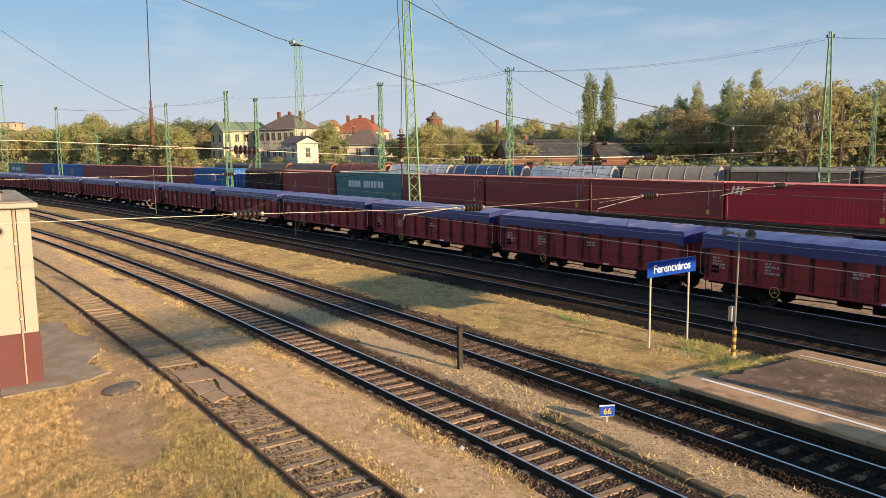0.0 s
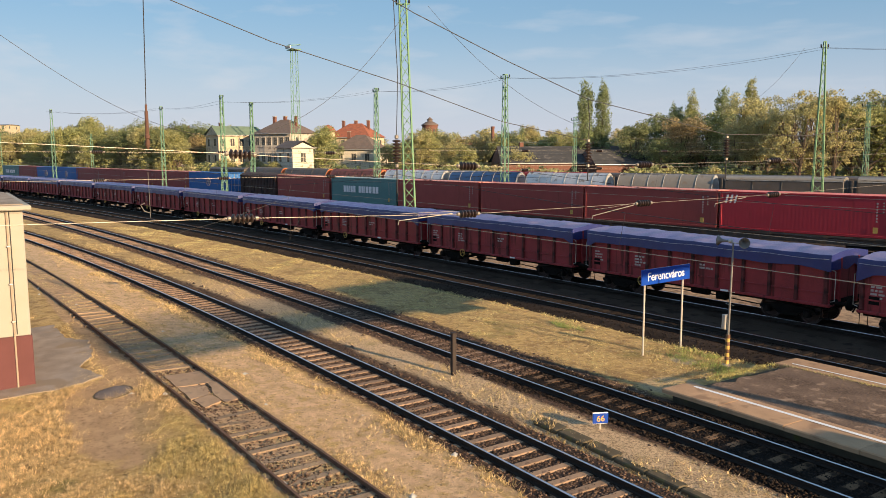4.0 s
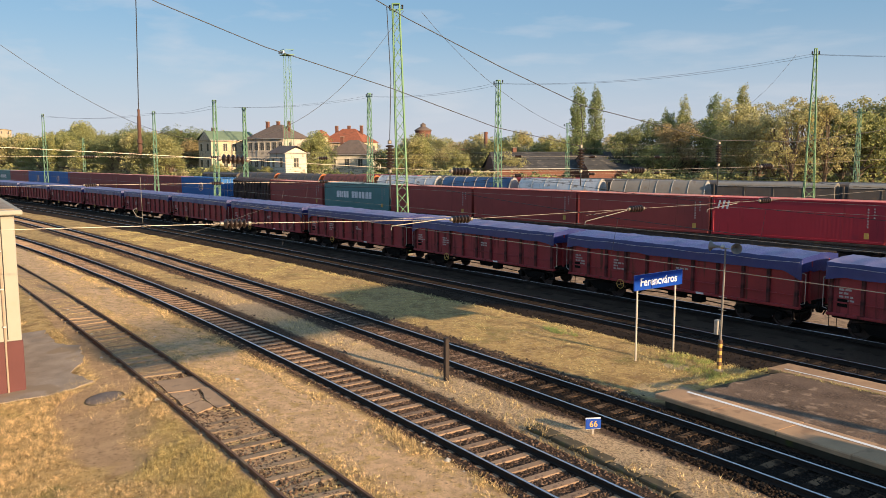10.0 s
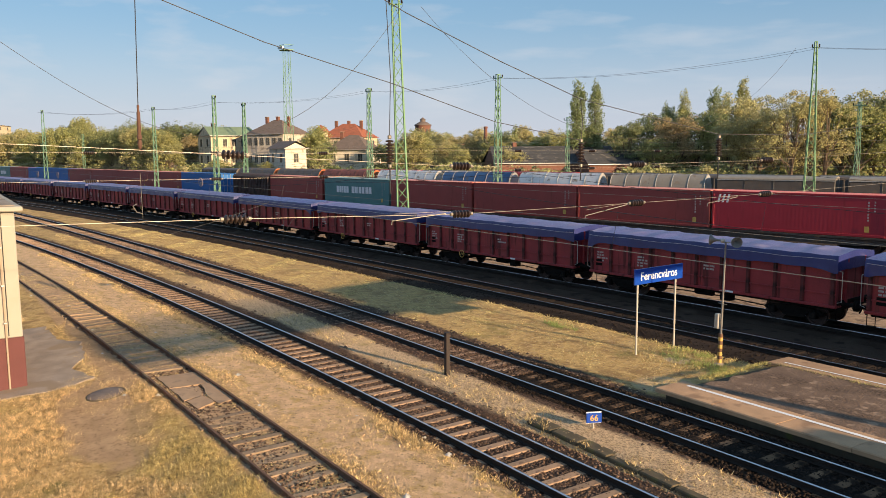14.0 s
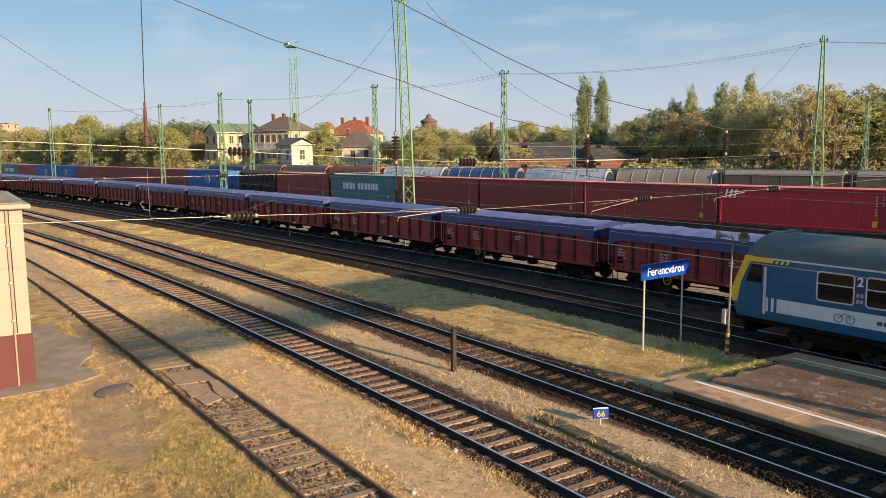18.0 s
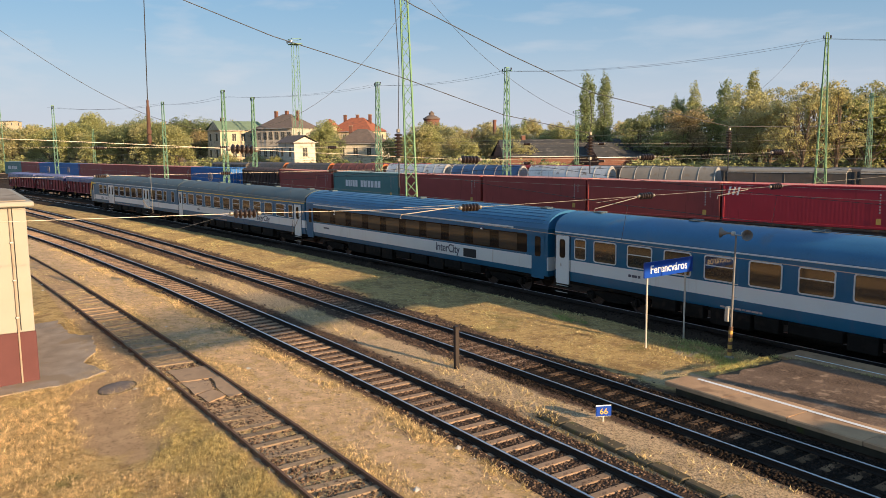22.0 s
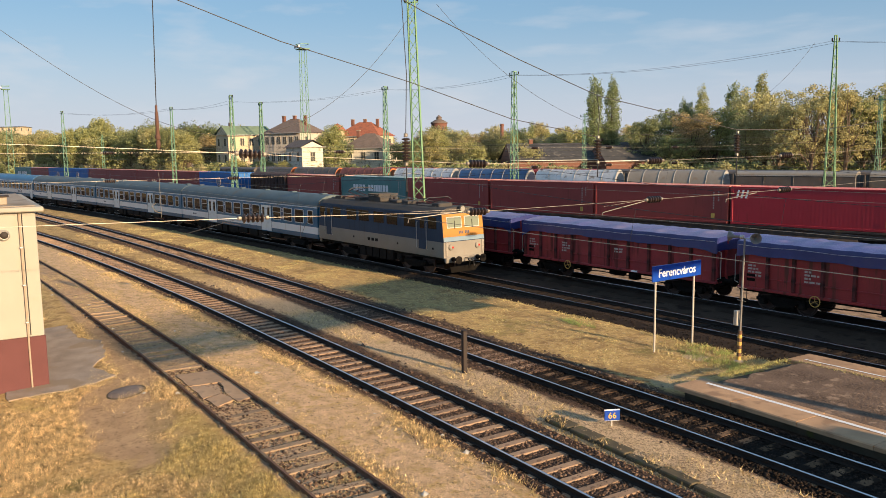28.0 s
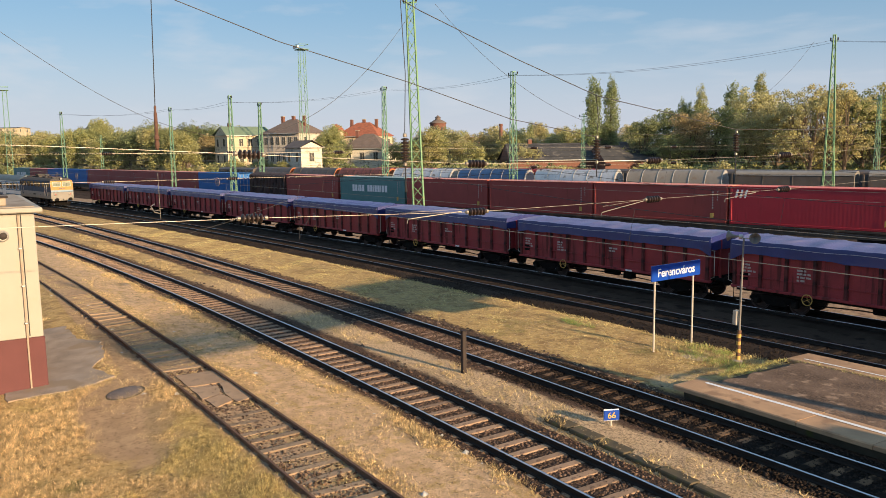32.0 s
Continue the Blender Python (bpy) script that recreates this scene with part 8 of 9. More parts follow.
CROWNS = {}
WORDS = {"dark": "dark green", "green": "olive-green", "gold": "yellowing", "rust": "rusty autumn-coloured", "poplar": "tall slender"}


def tree(kind, c, hue, p, size, tall=1.0):
    trunk, V, F = SHAPES[kind, c]
    key = (kind, c, hue)
    if key not in CROWNS:
        CROWNS[key] = bulk("crown", V, F, LEAVES[hue])
    name = {"broad": "tree", "poplar": "poplar_tree", "thin": "sparse_tree", "shrub": "shrub"}[kind]
    what = {"broad": "leafy tree behind the yard", "poplar": "poplar beyond the goods yard", "thin": "half-bare tree behind the yard", "shrub": "bush at the edge of the yard"}[kind]
    t = thing(name, pose(p.x, p.y, GROUND, 0, 0, random.uniform(0, 360)), WORDS[hue] + " " + what, "shrub" if kind == "shrub" else "tree", {"shrub": "shrubs behind the yard"}.get(kind, "trees behind the yard"))
    tr = new("trunk", trunk)
    cr = new("crown", CROWNS[key])
    for o in (tr, cr):
        o.parent = t
        o.scale = (size, size, size * tall)


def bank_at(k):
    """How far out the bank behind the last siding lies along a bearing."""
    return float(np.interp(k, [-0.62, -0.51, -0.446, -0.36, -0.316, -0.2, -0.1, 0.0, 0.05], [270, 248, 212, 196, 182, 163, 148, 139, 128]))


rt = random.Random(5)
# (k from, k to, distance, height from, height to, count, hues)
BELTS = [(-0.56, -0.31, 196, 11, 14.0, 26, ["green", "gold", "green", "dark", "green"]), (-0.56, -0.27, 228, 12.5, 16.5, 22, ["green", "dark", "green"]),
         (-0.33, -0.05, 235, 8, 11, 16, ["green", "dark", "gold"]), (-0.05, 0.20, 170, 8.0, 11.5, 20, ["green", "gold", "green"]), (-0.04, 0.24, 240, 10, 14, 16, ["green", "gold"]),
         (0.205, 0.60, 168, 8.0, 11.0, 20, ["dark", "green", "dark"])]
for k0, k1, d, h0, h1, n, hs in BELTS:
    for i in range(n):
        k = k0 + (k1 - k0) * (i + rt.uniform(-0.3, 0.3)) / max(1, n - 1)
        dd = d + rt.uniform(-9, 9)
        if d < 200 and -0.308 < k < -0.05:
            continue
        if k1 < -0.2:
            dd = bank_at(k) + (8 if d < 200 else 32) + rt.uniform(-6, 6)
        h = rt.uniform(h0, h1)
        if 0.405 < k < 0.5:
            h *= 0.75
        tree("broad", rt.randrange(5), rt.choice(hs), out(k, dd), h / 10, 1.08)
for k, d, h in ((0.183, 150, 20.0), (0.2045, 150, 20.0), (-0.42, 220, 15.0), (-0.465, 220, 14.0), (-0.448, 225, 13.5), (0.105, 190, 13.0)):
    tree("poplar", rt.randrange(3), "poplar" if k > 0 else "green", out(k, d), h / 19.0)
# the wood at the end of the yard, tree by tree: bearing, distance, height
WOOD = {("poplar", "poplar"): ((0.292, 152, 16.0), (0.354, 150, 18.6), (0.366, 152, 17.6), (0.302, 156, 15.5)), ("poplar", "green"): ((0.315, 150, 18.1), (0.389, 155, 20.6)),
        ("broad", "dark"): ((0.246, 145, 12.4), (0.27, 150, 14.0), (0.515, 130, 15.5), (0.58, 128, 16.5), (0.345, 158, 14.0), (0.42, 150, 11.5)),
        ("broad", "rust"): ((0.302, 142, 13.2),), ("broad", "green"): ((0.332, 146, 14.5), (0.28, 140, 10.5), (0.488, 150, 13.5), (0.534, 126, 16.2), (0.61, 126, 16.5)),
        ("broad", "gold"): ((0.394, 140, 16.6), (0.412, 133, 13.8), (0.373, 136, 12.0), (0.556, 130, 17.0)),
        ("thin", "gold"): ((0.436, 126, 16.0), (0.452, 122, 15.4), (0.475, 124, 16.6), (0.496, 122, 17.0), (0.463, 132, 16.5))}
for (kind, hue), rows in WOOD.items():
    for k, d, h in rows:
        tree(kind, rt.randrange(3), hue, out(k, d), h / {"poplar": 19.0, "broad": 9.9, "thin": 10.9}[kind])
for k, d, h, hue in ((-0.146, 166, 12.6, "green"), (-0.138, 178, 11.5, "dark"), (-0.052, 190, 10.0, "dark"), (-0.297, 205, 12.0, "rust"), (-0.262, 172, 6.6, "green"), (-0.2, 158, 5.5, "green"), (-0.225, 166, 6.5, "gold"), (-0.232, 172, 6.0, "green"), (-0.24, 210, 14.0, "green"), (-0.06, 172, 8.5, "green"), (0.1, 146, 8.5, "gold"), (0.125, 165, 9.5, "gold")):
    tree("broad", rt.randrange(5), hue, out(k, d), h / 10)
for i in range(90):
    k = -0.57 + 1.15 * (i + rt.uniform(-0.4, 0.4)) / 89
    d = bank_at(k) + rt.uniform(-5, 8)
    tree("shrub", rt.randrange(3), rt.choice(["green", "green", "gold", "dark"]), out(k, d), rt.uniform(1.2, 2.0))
# a low grassy bank with undergrowth closes the yard behind
M_bank = material("weedy_bank", (0.12, 0.12, 0.045), 0.95, 0, 0.4, 0.3, 6, 0.8, 0.1, dirt=(0.2, 0.15, 0.06))
g = Geo()
rows = []
for i in range(60):
    k = -0.75 + 1.6 * i / 59
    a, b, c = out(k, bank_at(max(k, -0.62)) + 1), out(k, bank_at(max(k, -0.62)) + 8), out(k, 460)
    hgt = 1.3 + 0.5 * noise.noise((i * 0.4, 0, 0))
    rows.append([(a.x, a.y, GROUND - 0.1), (b.x, b.y, GROUND + hgt), (c.x, c.y, GROUND + hgt)])
g.add([q for r in rows for q in r], [(3 * i + j, 3 * i + 3 + j, 3 * i + 4 + j, 3 * i + 1 + j) for i in range(59) for j in range(2)])
solid("embankment", g, M_bank, "low weedy bank behind the goods yard", "embankment", kind="structure", smooth=60)
rngb = np.random.default_rng(3)
V, F = [], []
for i in range(60000):
    k = rngb.uniform(-0.6, 0.6)
    d = bank_at(k) + rngb.uniform(1, 22)
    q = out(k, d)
    z = GROUND + 1.3 + rngb.uniform(0, 1.0) ** 2 * (2.6 + 1.6 * math.sin(k * 40) * math.sin(k * 17 + 1))
    u = rngb.normal(size=(2, 3)) * 0.17
    n = len(V)
    c = np.array((q.x, q.y, z))
    V += [c - u[0], c + u[1], c + u[0], c - u[1]]
    F.append((n, n + 1, n + 2, n + 3))
tagged(new("undergrowth", bulk("undergrowth", V, F, LEAVES["green"])), "tangled green and yellow undergrowth behind the yard", "undergrowth", kind="stuff")


# ---- unseen footbridge: deck, railings and walls shaped for the shade across the tracks ----
br = thing("footbridge", Matrix.Identity(4), "unseen steel footbridge that casts shade over the tracks", "footbridge", kind="structure")
bx = lambda y: 5.53 - 0.185 * y
M_steel = material("grey_bridge_steel", (0.2, 0.2, 0.2), 0.6, 0.3, 0.2, 1, 20, 0.1)
BY0, BY1 = 12.65, 31.8
V, F = [], []
for y in (18.9, BY1):
    for dx in (0.2, 2.3):
        for z in (8.6, 9.0):
            V.append((bx(y) + dx, y, z))
part("deck", Geo().add(V, [(0, 1, 3, 2), (4, 6, 7, 5), (0, 4, 5, 1), (2, 3, 7, 6), (1, 5, 7, 3), (0, 2, 6, 4)]), M_steel, br)
# planks spaced so that the shade below is only partial
g = Geo()
y = BY0
while y < 18.8:
    g.box(bx(y) + 0.2, bx(y) + 2.3, y, y + 0.27, 8.86, 9.0)
    y += 0.52
tagged(part("deck_plank", g, M_steel, br, "open deck of spaced planks"), kind="stuff")
for dx in (0.2, 2.3):
    part("girder", Geo().bar((bx(BY0) + dx, BY0, 8.7), (bx(18.9) + dx, 18.9, 8.7), 0.12, 0.3), M_steel, br)
for dx in (0.23, 2.27):
    g = Geo()
    y = BY0
    while y < 26.4:
        g.box(bx(y) + dx - 0.02, bx(y) + dx + 0.02, y, y + 0.1, 9.0, 10.15)
        y += 0.25
    tagged(part("railing", g, M_steel, br, "close-set railing of flat bars"), kind="stuff")
    # closed panels where the shade on the ground has to be dense
    g = Geo()
    for k in range(5):
        y0, y1 = 26.45 + 1.06 * k, 27.49 + 1.06 * k
        g.add([(bx(y) + dx + o, y, z) for y in (y0, y1) for o in (-0.015, 0.015) for z in (9.0, 10.2)], [(0, 1, 3, 2), (4, 6, 7, 5), (0, 4, 5, 1), (2, 3, 7, 6), (1, 5, 7, 3), (0, 2, 6, 4)])
    part("parapet", g, M_steel, br, "solid sheet parapet over the tracks")
# wall and pillar added out of view to shade the platform edge
part("stair_wall", Geo().cbox(3.15, 7.15, 18.95, 21.95, GROUND - 0.4, 3.92, 0.05), M_concrete, br)
part("pier", Geo().cbox(3.2, 3.6, 23.3, 23.65, GROUND - 0.4, 8.6, 0.03), M_concrete, br)
part("pier", Geo().cbox(bx(31.1) + 0.9, bx(31.1) + 1.7, 30.8, 31.4, GROUND - 0.4, 8.6, 0.05), M_concrete, br)


# ---- grass, weeds and stones ----
def yv(path, x):
    return np.interp(x, path.x, path.y)


def wobble(x, y, s, seed):
    return (np.sin(x * s + 1.3 * seed) * np.cos(y * s * 1.17 + seed) + np.sin((x + y) * s * 0.63 + 2.1 * seed) + np.sin((x * 0.8 - y * 1.1) * s * 1.9 + seed * 0.7) * 0.6) / 2.6


def tufts(name, x, y, height, spread, blades, mat, label, seed, width=0.0065, level=None):
    """Grass blades: thin bent triangles in tufts at the given places."""
    rng = np.random.default_rng(seed)
    n = len(x) * blades
    bx_, by_ = np.repeat(x, blades) + rng.normal(0, spread, n), np.repeat(y, blades) + rng.normal(0, spread, n)
    h = np.repeat(height, blades) * rng.uniform(0.45, 1.2, n)
    z = np.array([ground_height(a, b) if level is None else level for a, b in zip(x, y)])
    z = np.repeat(z, blades) - 0.03
    a = rng.uniform(0, 2 * np.pi, n)
    lean = rng.uniform(0.15, 1.2, n) * h
    la = rng.uniform(0, 2 * np.pi, n)
    w = width * rng.uniform(0.7, 1.6, n)
    V = np.empty((n, 3, 3), np.float32)
    V[:, 0] = np.stack((bx_ - np.cos(a) * w, by_ - np.sin(a) * w, z), 1)
    V[:, 1] = np.stack((bx_ + np.cos(a) * w, by_ + np.sin(a) * w, z), 1)
    V[:, 2] = np.stack((bx_ + np.cos(la) * lean, by_ + np.sin(la) * lean, z + h), 1)
    ob = new(name, bulk(name, V.reshape(-1, 3), np.arange(3 * n).reshape(-1, 3), mat))
    return tagged(ob, label, "grass", kind="stuff")


M_straw = leaf_material("straw_blades", (0.68, 0.525, 0.275), 0.45, 0.02, 0.3, patch=0.6, patch_scale=6.5)
M_blade = leaf_material("green_blades", (0.56, 0.46, 0.2), 0.45, 0.02, 0.3, patch=0.55, patch_scale=6.5)


def scatter(n, x0, x1, y0, y1, seed):
    rng = np.random.default_rng(seed)
    return rng.uniform(x0, x1, n), rng.uniform(y0, y1, n), rng.uniform(0, 1, n)


# foreground meadow left of the siding
x, y, r = scatter(64000, -44, -12, -3, 6.0, 1)
d1 = yv(T1, x) - y
keep = (d1 > 0.95) & (wobble(x, y, 0.55, 2) + wobble(x, y, 1.7, 5) * 0.6 > -0.95 + 0.9 * np.exp(-((y - 3.2) / 0.7) ** 2)) & ~((x < -27.2) & (y < 4.2) & (x > -37.5)) & ~((x < -27) & (np.abs(y - yv(T1, x) + 1.75) < 0.55 + 0.25 * wobble(x, y, 1.2, 3))) & ~((np.hypot(x + 25.9, y - 4.1) < 0.65))
bare = np.minimum(((x + 23.6) / 3.9) ** 2 + ((y - 3.6) / 1.25) ** 2, ((x + 28.6) / 3.4) ** 2 + ((y - 4.6) / 0.75) ** 2) + 0.55 * wobble(x, y, 1.4, 2) + 0.4 * wobble(x, y, 4.1, 7)
keep &= (bare > 0.85) | (r < 0.08)
keep &= ~((x < -26.5) & (d1 < 2.1 + 0.5 * wobble(x, y, 1.1, 4))) | (r < 0.1)
x, y, r = x[keep], y[keep], r[keep]
gmask = wobble(x, y, 0.4, 8) + 0.5 * wobble(x, y, 1.3, 1) > 0.2 - 0.2 * ((yv(T1, x) - y < 2.6) & (x > -26))
hh = (0.05 + 0.09 * np.clip(wobble(x, y, 0.8, 3) + 0.4, 0, 1)) * (0.55 + 0.9 * (wobble(x, y, 7.0, 6) > 0.05))
tufts("dry_grass", x[~gmask], y[~gmask], hh[~gmask], 0.12, 14, M_straw, "tall dry straw-coloured grass", 11, width=0.0055)
tufts("green_grass", x[gmask], y[gmask], hh[gmask], 0.12, 14, M_blade, "green grass and weeds among the straw", 12, width=0.0055)
# strip between the siding and the first main track
x, y, r = scatter(60000, -75, -8, 6.0, 11.0, 2)
a, b = y - yv(T1, x), yv(T2, x) - y
lane = np.abs(y - (9.2 + 0.012 * x - 0.0007 * x * x)) < 0.8 + 0.45 * wobble(x, y, 1.0, 4)
keep = (a > 0.9) & (b > 1.25) & (~lane | (r < 0.1)) & (wobble(x, y, 0.9, 6) + 0.5 * wobble(x, y, 3.7, 2) > -0.6)
x, y = x[keep], y[keep]
edge = np.exp(-((yv(T2, x) - y - 1.8) / 0.35) ** 2)
tufts("dry_grass", x, y, 0.06 + 0.08 * np.clip(wobble(x, y, 0.9, 9), 0, 1) + 0.07 * edge * (wobble(x, y, 2.2, 3) > 0.2), 0.09, 6, M_straw, "dry grass and weeds between two tracks", 13, width=0.012)
# between the rails of the siding
x, y, r = scatter(15000, -70, -10, 3.0, 8.5, 3)
keep = (np.abs(y - yv(T1, x)) < 0.72) & (wobble(x, y, 1.1, 7) > -0.1)
tufts("dry_grass", x[keep], y[keep], np.full(keep.sum(), 0.07), 0.06, 6, M_straw, "dry grass growing between the rails of the siding", 14, width=0.01)
# between the two main tracks
x, y, r = scatter(15000, -80, -6, 9, 16, 4)
a, b = y - yv(T2, x), yv(T3, x) - y
keep = (a > 1.6) & (b > 1.6) & (wobble(x, y, 0.8, 2) > -0.1)
tufts("dry_grass", x[keep], y[keep], 0.06 + 0.1 * r[keep], 0.06, 5, M_straw, "thin dry grass between the main tracks", 15, width=0.012)
# island of grass before the goods track
x, y, r = scatter(56000, -85, -12, 14, 26, 5)
a, b = y - yv(T3, x), yv(T4, x) - y
keep = (a > 2.3 + 0.25 * wobble(x, y, 1.3, 2)) & (b > 1.8 + 0.2 * wobble(x, y, 1.5, 1)) & ~((x > -17.2) & (a > 1.0)) & (wobble(x, y, 2.3, 4) + 0.8 * wobble(x, y, 5.9, 9) + 0.5 * r > -0.25)
x, y, r = x[keep], y[keep], r[keep]
gmask = wobble(x, y, 0.35, 3) + 0.6 * wobble(x, y, 1.2, 8) > 0.75
near_sign = np.hypot(x + 19.2, (y - 23.0) * 1.3) < 2.3
gmask |= near_sign & (r < 0.8)
hh = 0.03 + 0.035 * r + 0.07 * np.clip(wobble(x, y, 1.7, 5) + 0.5 * wobble(x, y, 4.3, 2), 0, 1) + 0.06 * (near_sign & (r > 0.4))
tufts("dry_grass", x[~gmask], y[~gmask], hh[~gmask], 0.1, 8, M_straw, "short dry grass between the tracks", 16, width=0.009)
tufts("green_grass", x[gmask], y[gmask], hh[gmask], 0.06, 5, M_blade, "patches of green grass and weeds beside the sign", 17, width=0.012)
# fresh green weeds round the foot of the pole and the sign
M_weed = leaf_material("fresh_green_weeds", (0.38, 0.43, 0.15), 0.45, 0.02, 0.35)
rw = np.random.default_rng(51)
c = np.array([(-18.1, 22.6), (-18.5, 22.2), (-17.5, 22.4), (-19.7, 22.5), (-20.1, 23.4), (-17.2, 22.0), (-19.0, 23.5)])[rw.integers(0, 7, 420)]
tufts("weeds", c[:, 0] + rw.normal(0, 0.28, 420), c[:, 1] + rw.normal(0, 0.22, 420), rw.uniform(0.06, 0.2, 420), 0.05, 8, M_weed, "fresh green weeds round the foot of the loudspeaker pole", 52, width=0.01)
c = np.array([(-26.3, 22.3), (-25.7, 22.1), (-25.1, 22.35)])[rw.integers(0, 3, 60)]
tufts("weeds", c[:, 0] + rw.normal(0, 0.2, 60), c[:, 1] + rw.normal(0, 0.12, 60), rw.uniform(0.08, 0.3, 60), 0.05, 8, M_weed, "a clump of green weeds on the island", 54, width=0.009)
# weeds in the joints of the platform
x = np.random.default_rng(18).uniform(-16.2, -2, 520)
x = np.where(np.random.default_rng(19).uniform(0, 1, 520) < 0.45, -16.3 + np.abs(np.random.default_rng(20).normal(0, 0.12, 520)), x)
y = np.where(x < -15.9, np.random.default_rng(22).uniform(19.9, 23.2, 520), yv(T4, x) - 2.85 + np.random.default_rng(21).normal(0, 0.05, 520))
tufts("green_grass", x, y, np.full(520, 0.1), 0.05, 6, M_blade, "weeds growing in the joints of the platform", 27, level=PZ)
# dry tufts along the ragged edges of the concrete apron and before the kerb
rw = np.random.default_rng(71)
x = np.concatenate((rw.uniform(-37, -28.2, 500), rw.normal(-27.25, 0.1, 160), rw.normal(-28.05, 0.08, 70), rw.uniform(-29.2, -27.2, 120)))
y = np.concatenate((rw.normal(4.08, 0.1, 500), rw.uniform(1.3, 3.4, 160), rw.uniform(3.3, 4.3, 70), rw.normal(3.75, 0.3, 120)))
keep = ~((x > -28.0) & (y < 3.2) & (x < -27.4))
tufts("dry_grass", x[keep], y[keep], rw.uniform(0.07, 0.13, keep.sum()), 0.07, 9, M_straw, "dry grass creeping over the edges of the concrete apron", 72)
x = rw.uniform(-17, -7.5, 260)
tufts("weeds", x, 13.2 + rw.normal(0, 0.08, 260), rw.uniform(0.05, 0.17, 260), 0.05, 7, M_blade, "low weeds before the sunken kerb", 73)
# single green weeds beside the first main track
rw = np.random.default_rng(44)
x = np.repeat(rw.uniform(-48, -12, 26), 4) + rw.normal(0, 0.06, 104)
y = yv(T2, x) - 1.5 + np.repeat(rw.normal(0, 0.14, 26), 4) + rw.normal(0, 0.05, 104)
tufts("weeds", x, y, np.full(104, 0.2), 0.05, 8, M_blade, "single green weeds beside the main track", 45, width=0.007)
# tall weeds along the dark ballast
x = np.random.default_rng(8).uniform(-60, -14, 700)
y = yv(T4, x) - 1.95 + np.random.default_rng(9).normal(0, 0.18, 700)
tufts("weeds", x, y, np.full(700, 0.14), 0.06, 7, M_straw, "dry weeds along the ballast edge", 18)


def stones(name, path, xa, xb, n, mat, label, seed, zoff=0.0, half=1.85, mid=0.2):
    """Broken stones over a ballast bed: squashed, turned octahedra."""
    rng = np.random.default_rng(seed)
    x = rng.uniform(xa, xb, n)
    o = rng.uniform(-half, half, n)
    y = np.interp(x, path.x, path.y) + o
    a = np.abs(o)
    z = path.z - np.interp(a, [0, 0.85, 1.0, 1.42, 2.0], [mid, 0.19, 0.15, 0.17, 0.46]) + zoff
    s = rng.uniform(0.024, 0.06, n)
    base = np.array([(1, 0, 0), (-1, 0, 0), (0, 1, 0), (0, -1, 0), (0, 0, 0.75), (0, 0, -0.75)])
    V = base[None] * s[:, None, None] * rng.uniform(0.6, 1.3, (n, 6, 1))
    t = rng.uniform(0, 6.28, n)
    c, q = np.cos(t), np.sin(t)
    X = V[..., 0] * c[:, None] - V[..., 1] * q[:, None]
    Y = V[..., 0] * q[:, None] + V[..., 1] * c[:, None]
    Z = V[..., 2] + X * rng.uniform(-0.4, 0.4, (n, 1))
    P = np.stack((X + x[:, None], Y + y[:, None], Z + z[:, None]), -1).reshape(-1, 3)
    f = np.array([(0, 2, 4), (2, 1, 4), (1, 3, 4), (3, 0, 4), (2, 0, 5), (1, 2, 5), (3, 1, 5), (0, 3, 5)])
    F = (np.arange(n)[:, None, None] * 6 + f[None]).reshape(-1, 3)
    ob = new(name, bulk(name, P, F, mat))
    return tagged(ob, label, "ballast", kind="stuff")


stones("ballast_stones", T2, -70, -7, 26000, M_stone, "loose rusty-brown ballast stones", 21)
stones("ballast_stones", T2, -36, -7, 15000, M_stone, "rusty stones between the rails", 41, zoff=-0.012, half=0.7)
stones("ballast_stones", T3, -40, -20.5, 9000, M_stone, "rusty stones between the rails", 42, zoff=0.022, half=0.7)
stones("ballast_stones", T3, -75, -20.5, 20000, M_stone, "loose rusty-brown ballast stones", 22)
stones("ballast_stones", T3, -21.5, -4, 12000, M_stone_dark, "oily ballast stones by the platform, darkened as in shade", 24, zoff=0.012)
stones("ballast_stones", T4, -75, -12, 15000, M_stone_dark, "loose dark sooty ballast stones", 23, half=1.85)

# clods, pebbles and dead stalks strewn over the bare ground
def strew(name, x, y, size, mat, label, seed):
    rng = np.random.default_rng(seed)
    n = len(x)
    z = np.array([ground_height(a, b) for a, b in zip(x, y)]) + 0.004
    base = np.array([(1, 0, 0), (-0.5, 0.87, 0), (-0.5, -0.87, 0), (0, 0, 0.7)])
    V = base[None] * (size * rng.uniform(0.4, 1.5, n) ** 2)[:, None, None] * rng.uniform(0.6, 1.4, (n, 4, 1))
    t = rng.uniform(0, 6.28, n)[:, None]
    X, Y = V[..., 0] * np.cos(t) - V[..., 1] * np.sin(t), V[..., 0] * np.sin(t) + V[..., 1] * np.cos(t)
    P = np.stack((X + x[:, None], Y + y[:, None], V[..., 2] + z[:, None]), -1).reshape(-1, 3)
    F = (np.arange(n)[:, None, None] * 4 + np.array([(0, 1, 3), (1, 2, 3), (2, 0, 3)])[None]).reshape(-1, 3)
    return tagged(new(name, bulk(name, P, F, mat)), label, "pebbles", kind="stuff")


M_shoulder = material("dark_brown_stone", (0.105, 0.066, 0.045), 0.95, 0, 0.3, 5, 40, 0.2, island=0.7)
x, y, r = scatter(15000, -75, -17, 15, 23, 35)
o = y - yv(T3, x)
keep = (o > 1.35) & (o < 2.5 - 0.35 * r)
strew("ballast_stones", x[keep], y[keep], 0.05, M_shoulder, "dark brown stones on the shoulder of the track", 36)
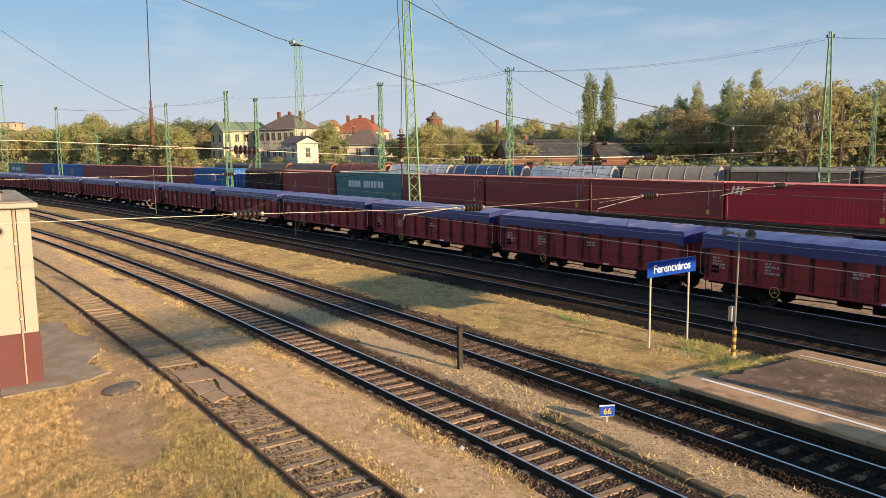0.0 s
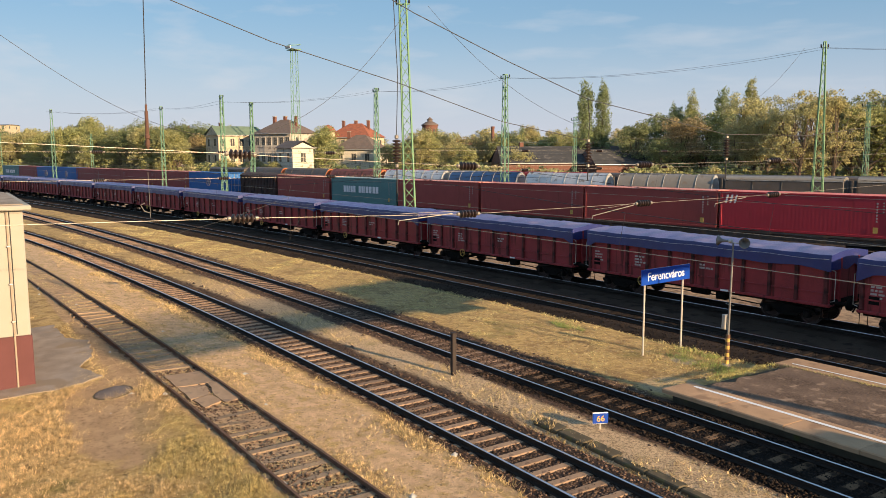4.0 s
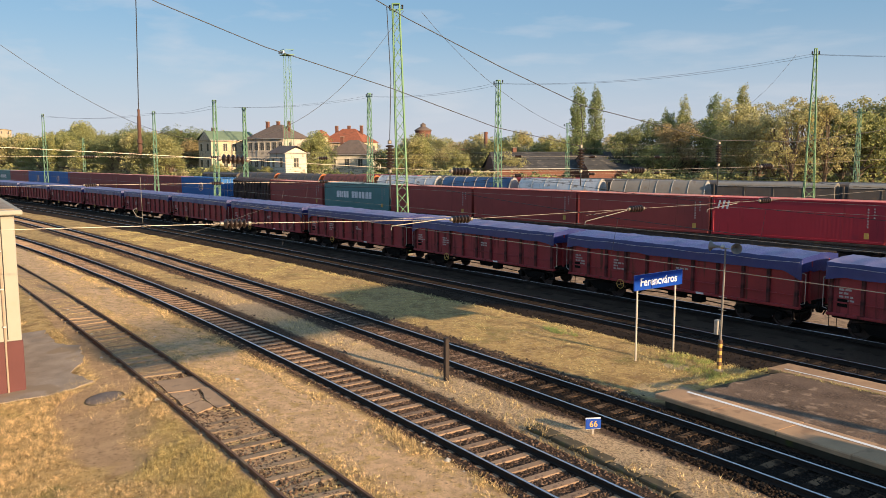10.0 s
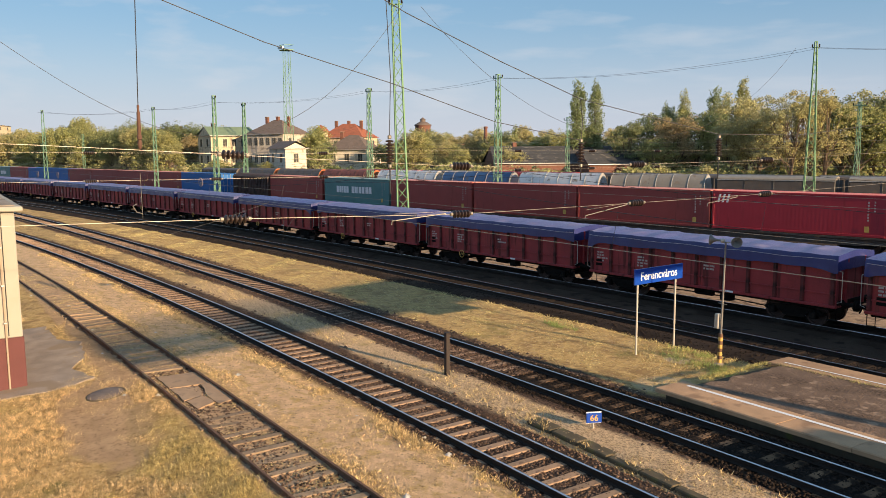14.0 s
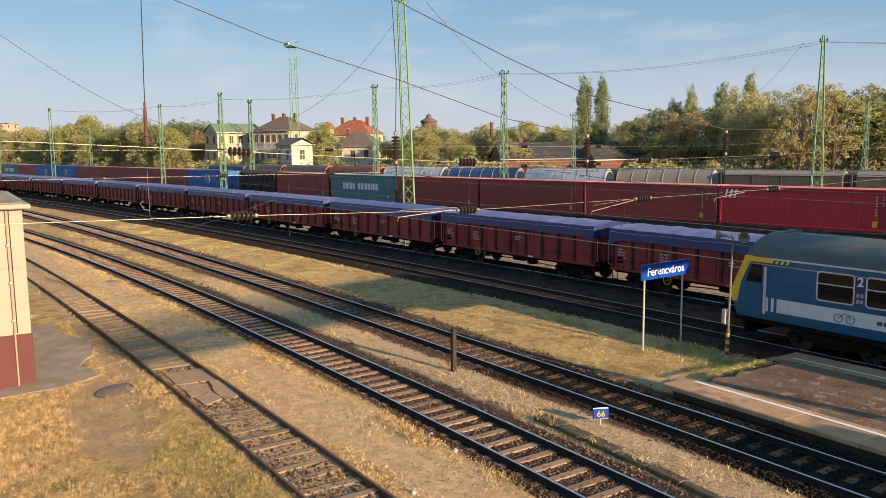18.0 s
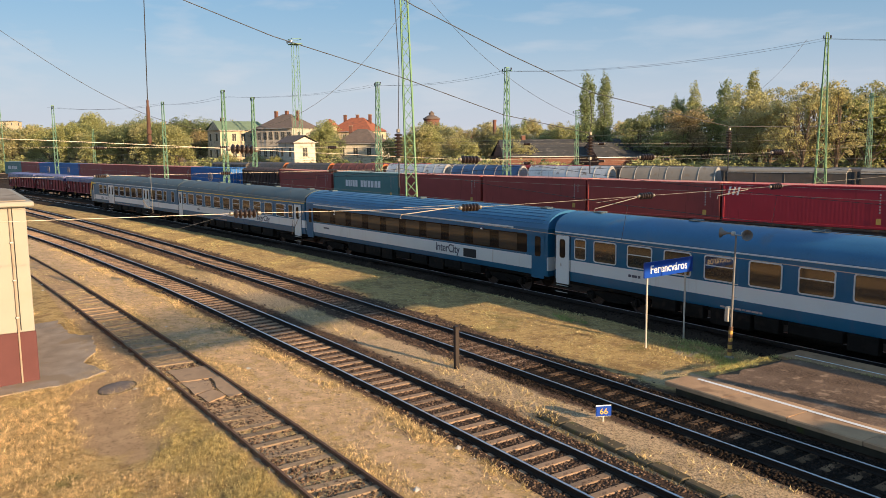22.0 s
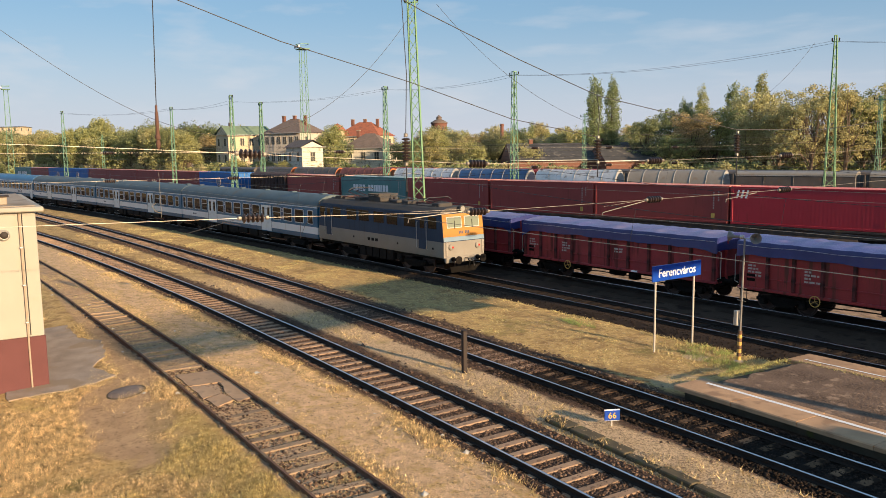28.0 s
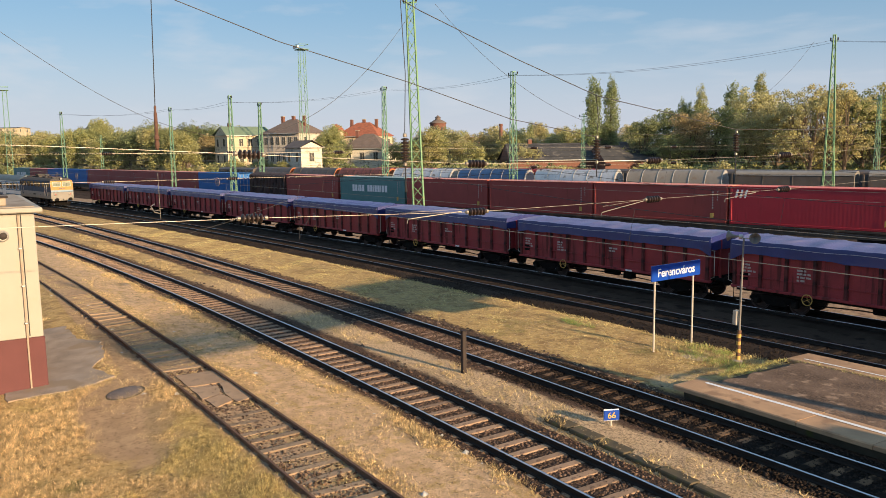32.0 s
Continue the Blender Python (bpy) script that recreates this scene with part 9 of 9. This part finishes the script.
for path, lo, hi, seed in ((T2, 1.3, 1.75, 37), (T3, -1.75, -1.35, 39)):
    x, y, r = scatter(16000, -75, -8, 8, 18, seed)
    o = y - yv(path, x)
    keep = (o > lo) & (o < hi) & (r < 0.75)
    strew("ballast_stones", x[keep], y[keep], 0.045, M_shoulder, "dark brown stones on the shoulder of the track", seed + 1)
M_clod = material("earth_clod", (0.42, 0.3, 0.18), 0.95, 0, 0.3, 5, 40, 0.2, island=0.4)
x, y, r = scatter(15000, -48, -10, -3, 11.0, 31)
keep = (np.abs(y - yv(T2, x)) > 1.4) & (y > yv(T1, x) - 0.9)
strew("pebbles", x[keep], y[keep], 0.02, M_clod, "pebbles and clods of earth on the bare ground", 32)
x, y, r = scatter(26000, -60, -6, 10, 23, 33)
keep = (np.abs(y - yv(T2, x)) > 1.5) & (np.abs(y - yv(T3, x)) > 1.5) & ((x < -17) | (y < yv(T3, x)))
strew("pebbles", x[keep], y[keep], 0.02, M_clod, "gravel strewn between the main tracks", 34)

stones("ballast_stones", T1, -27, -10, 2600, M_stone, "stones and earth between the rails of the siding", 25, half=0.72, zoff=0.06)

# scraps of paper and pale stones here and there
M_scrap = material("pale_litter", (0.62, 0.58, 0.52), 0.8, 0, 0.1, 5, 40, 0.0)
x, y, r = scatter(34, -48, -14, 3, 11.0, 61)
strew("litter", x, y, 0.06, M_scrap, "pale scraps of litter and stones in the grass", 62)

# ---- sleepers ----
# sleepers by the platform: oil stains and shade in one dark colour
M_sleeper_oilshade = material("oil_stained_shaded_sleeper", (0.16, 0.1, 0.06), 0.9, 0, 0.3, 4, 50, 0.3, piece=0.35, dirt=(0.02, 0.014, 0.011), dirt_at=0.42, dirt_scale=1.6, spec=0.1)
ME_sleeper = Geo().cbox(-0.13, 0.13, -1.25, 1.25, -0.2, 0.0, 0.025).mesh("sleeper", M_sleeper, 0)
ME_sleeper_old = Geo().cbox(-0.13, 0.13, -0.92, 0.92, -0.16, 0.0, 0.02).mesh("sleeper", M_sleeper_old, 0)
ME_sleeper_dark = Geo().cbox(-0.13, 0.13, -1.28, 1.28, -0.2, 0.0, 0.025).mesh("sleeper", M_sleeper_dark, 0)
ME_sleeper_oilshade = Geo().cbox(-0.13, 0.13, -1.25, 1.25, -0.2, 0.0, 0.025).mesh("sleeper", M_sleeper_oilshade, 0)
rs = random.Random(9)
for tr, path, xa, xb, me, top, gap, jit in ((track_old, T1, -95, -8, ME_sleeper_old, -0.118, 0.74, 0.07), (track_a, T2, -165, -5, ME_sleeper, -0.162, 0.617, 0.012),
                                            (track_b, T3, -165, -4, ME_sleeper, -0.162, 0.617, 0.012), (track_c, T4, -170, -10, ME_sleeper_dark, -0.162, 0.617, 0.012)):
    s, s1 = path.s_of(xa), path.s_of(xb)
    while s < s1:
        x, y, h = path.at(s + rs.uniform(-jit, jit))
        if path is T1 and (rs.random() < 0.12 or -26.6 < x < -22.0):
            s += gap
            continue
        if path is T3 and x > -21:
            me = ME_sleeper_oilshade
        sl = part("sleeper", me, None, tr, at=pose(x, y, path.z + top + rs.uniform(-0.008 - 0.3 * jit * (path is T1), 0.004) + (0.02 if path is T1 and x > -22.5 else 0.0), rs.uniform(-jit, jit) * 20, 0, math.degrees(h) + rs.uniform(-jit, jit) * 60))
        s += gap


# ---- what moves ----
def motions():
    for ob, off in goods_train:
        walk(ob, [(t, T5.rigid(s + off, 4.5)) for t, s in GOODS_AT])
    for ob, off, half in passenger_train:
        walk(ob, [(t, T4.rigid(off - 0.6 - COACH_V * (t - 23.0), half)) for t in range(0, 33)])


motions()
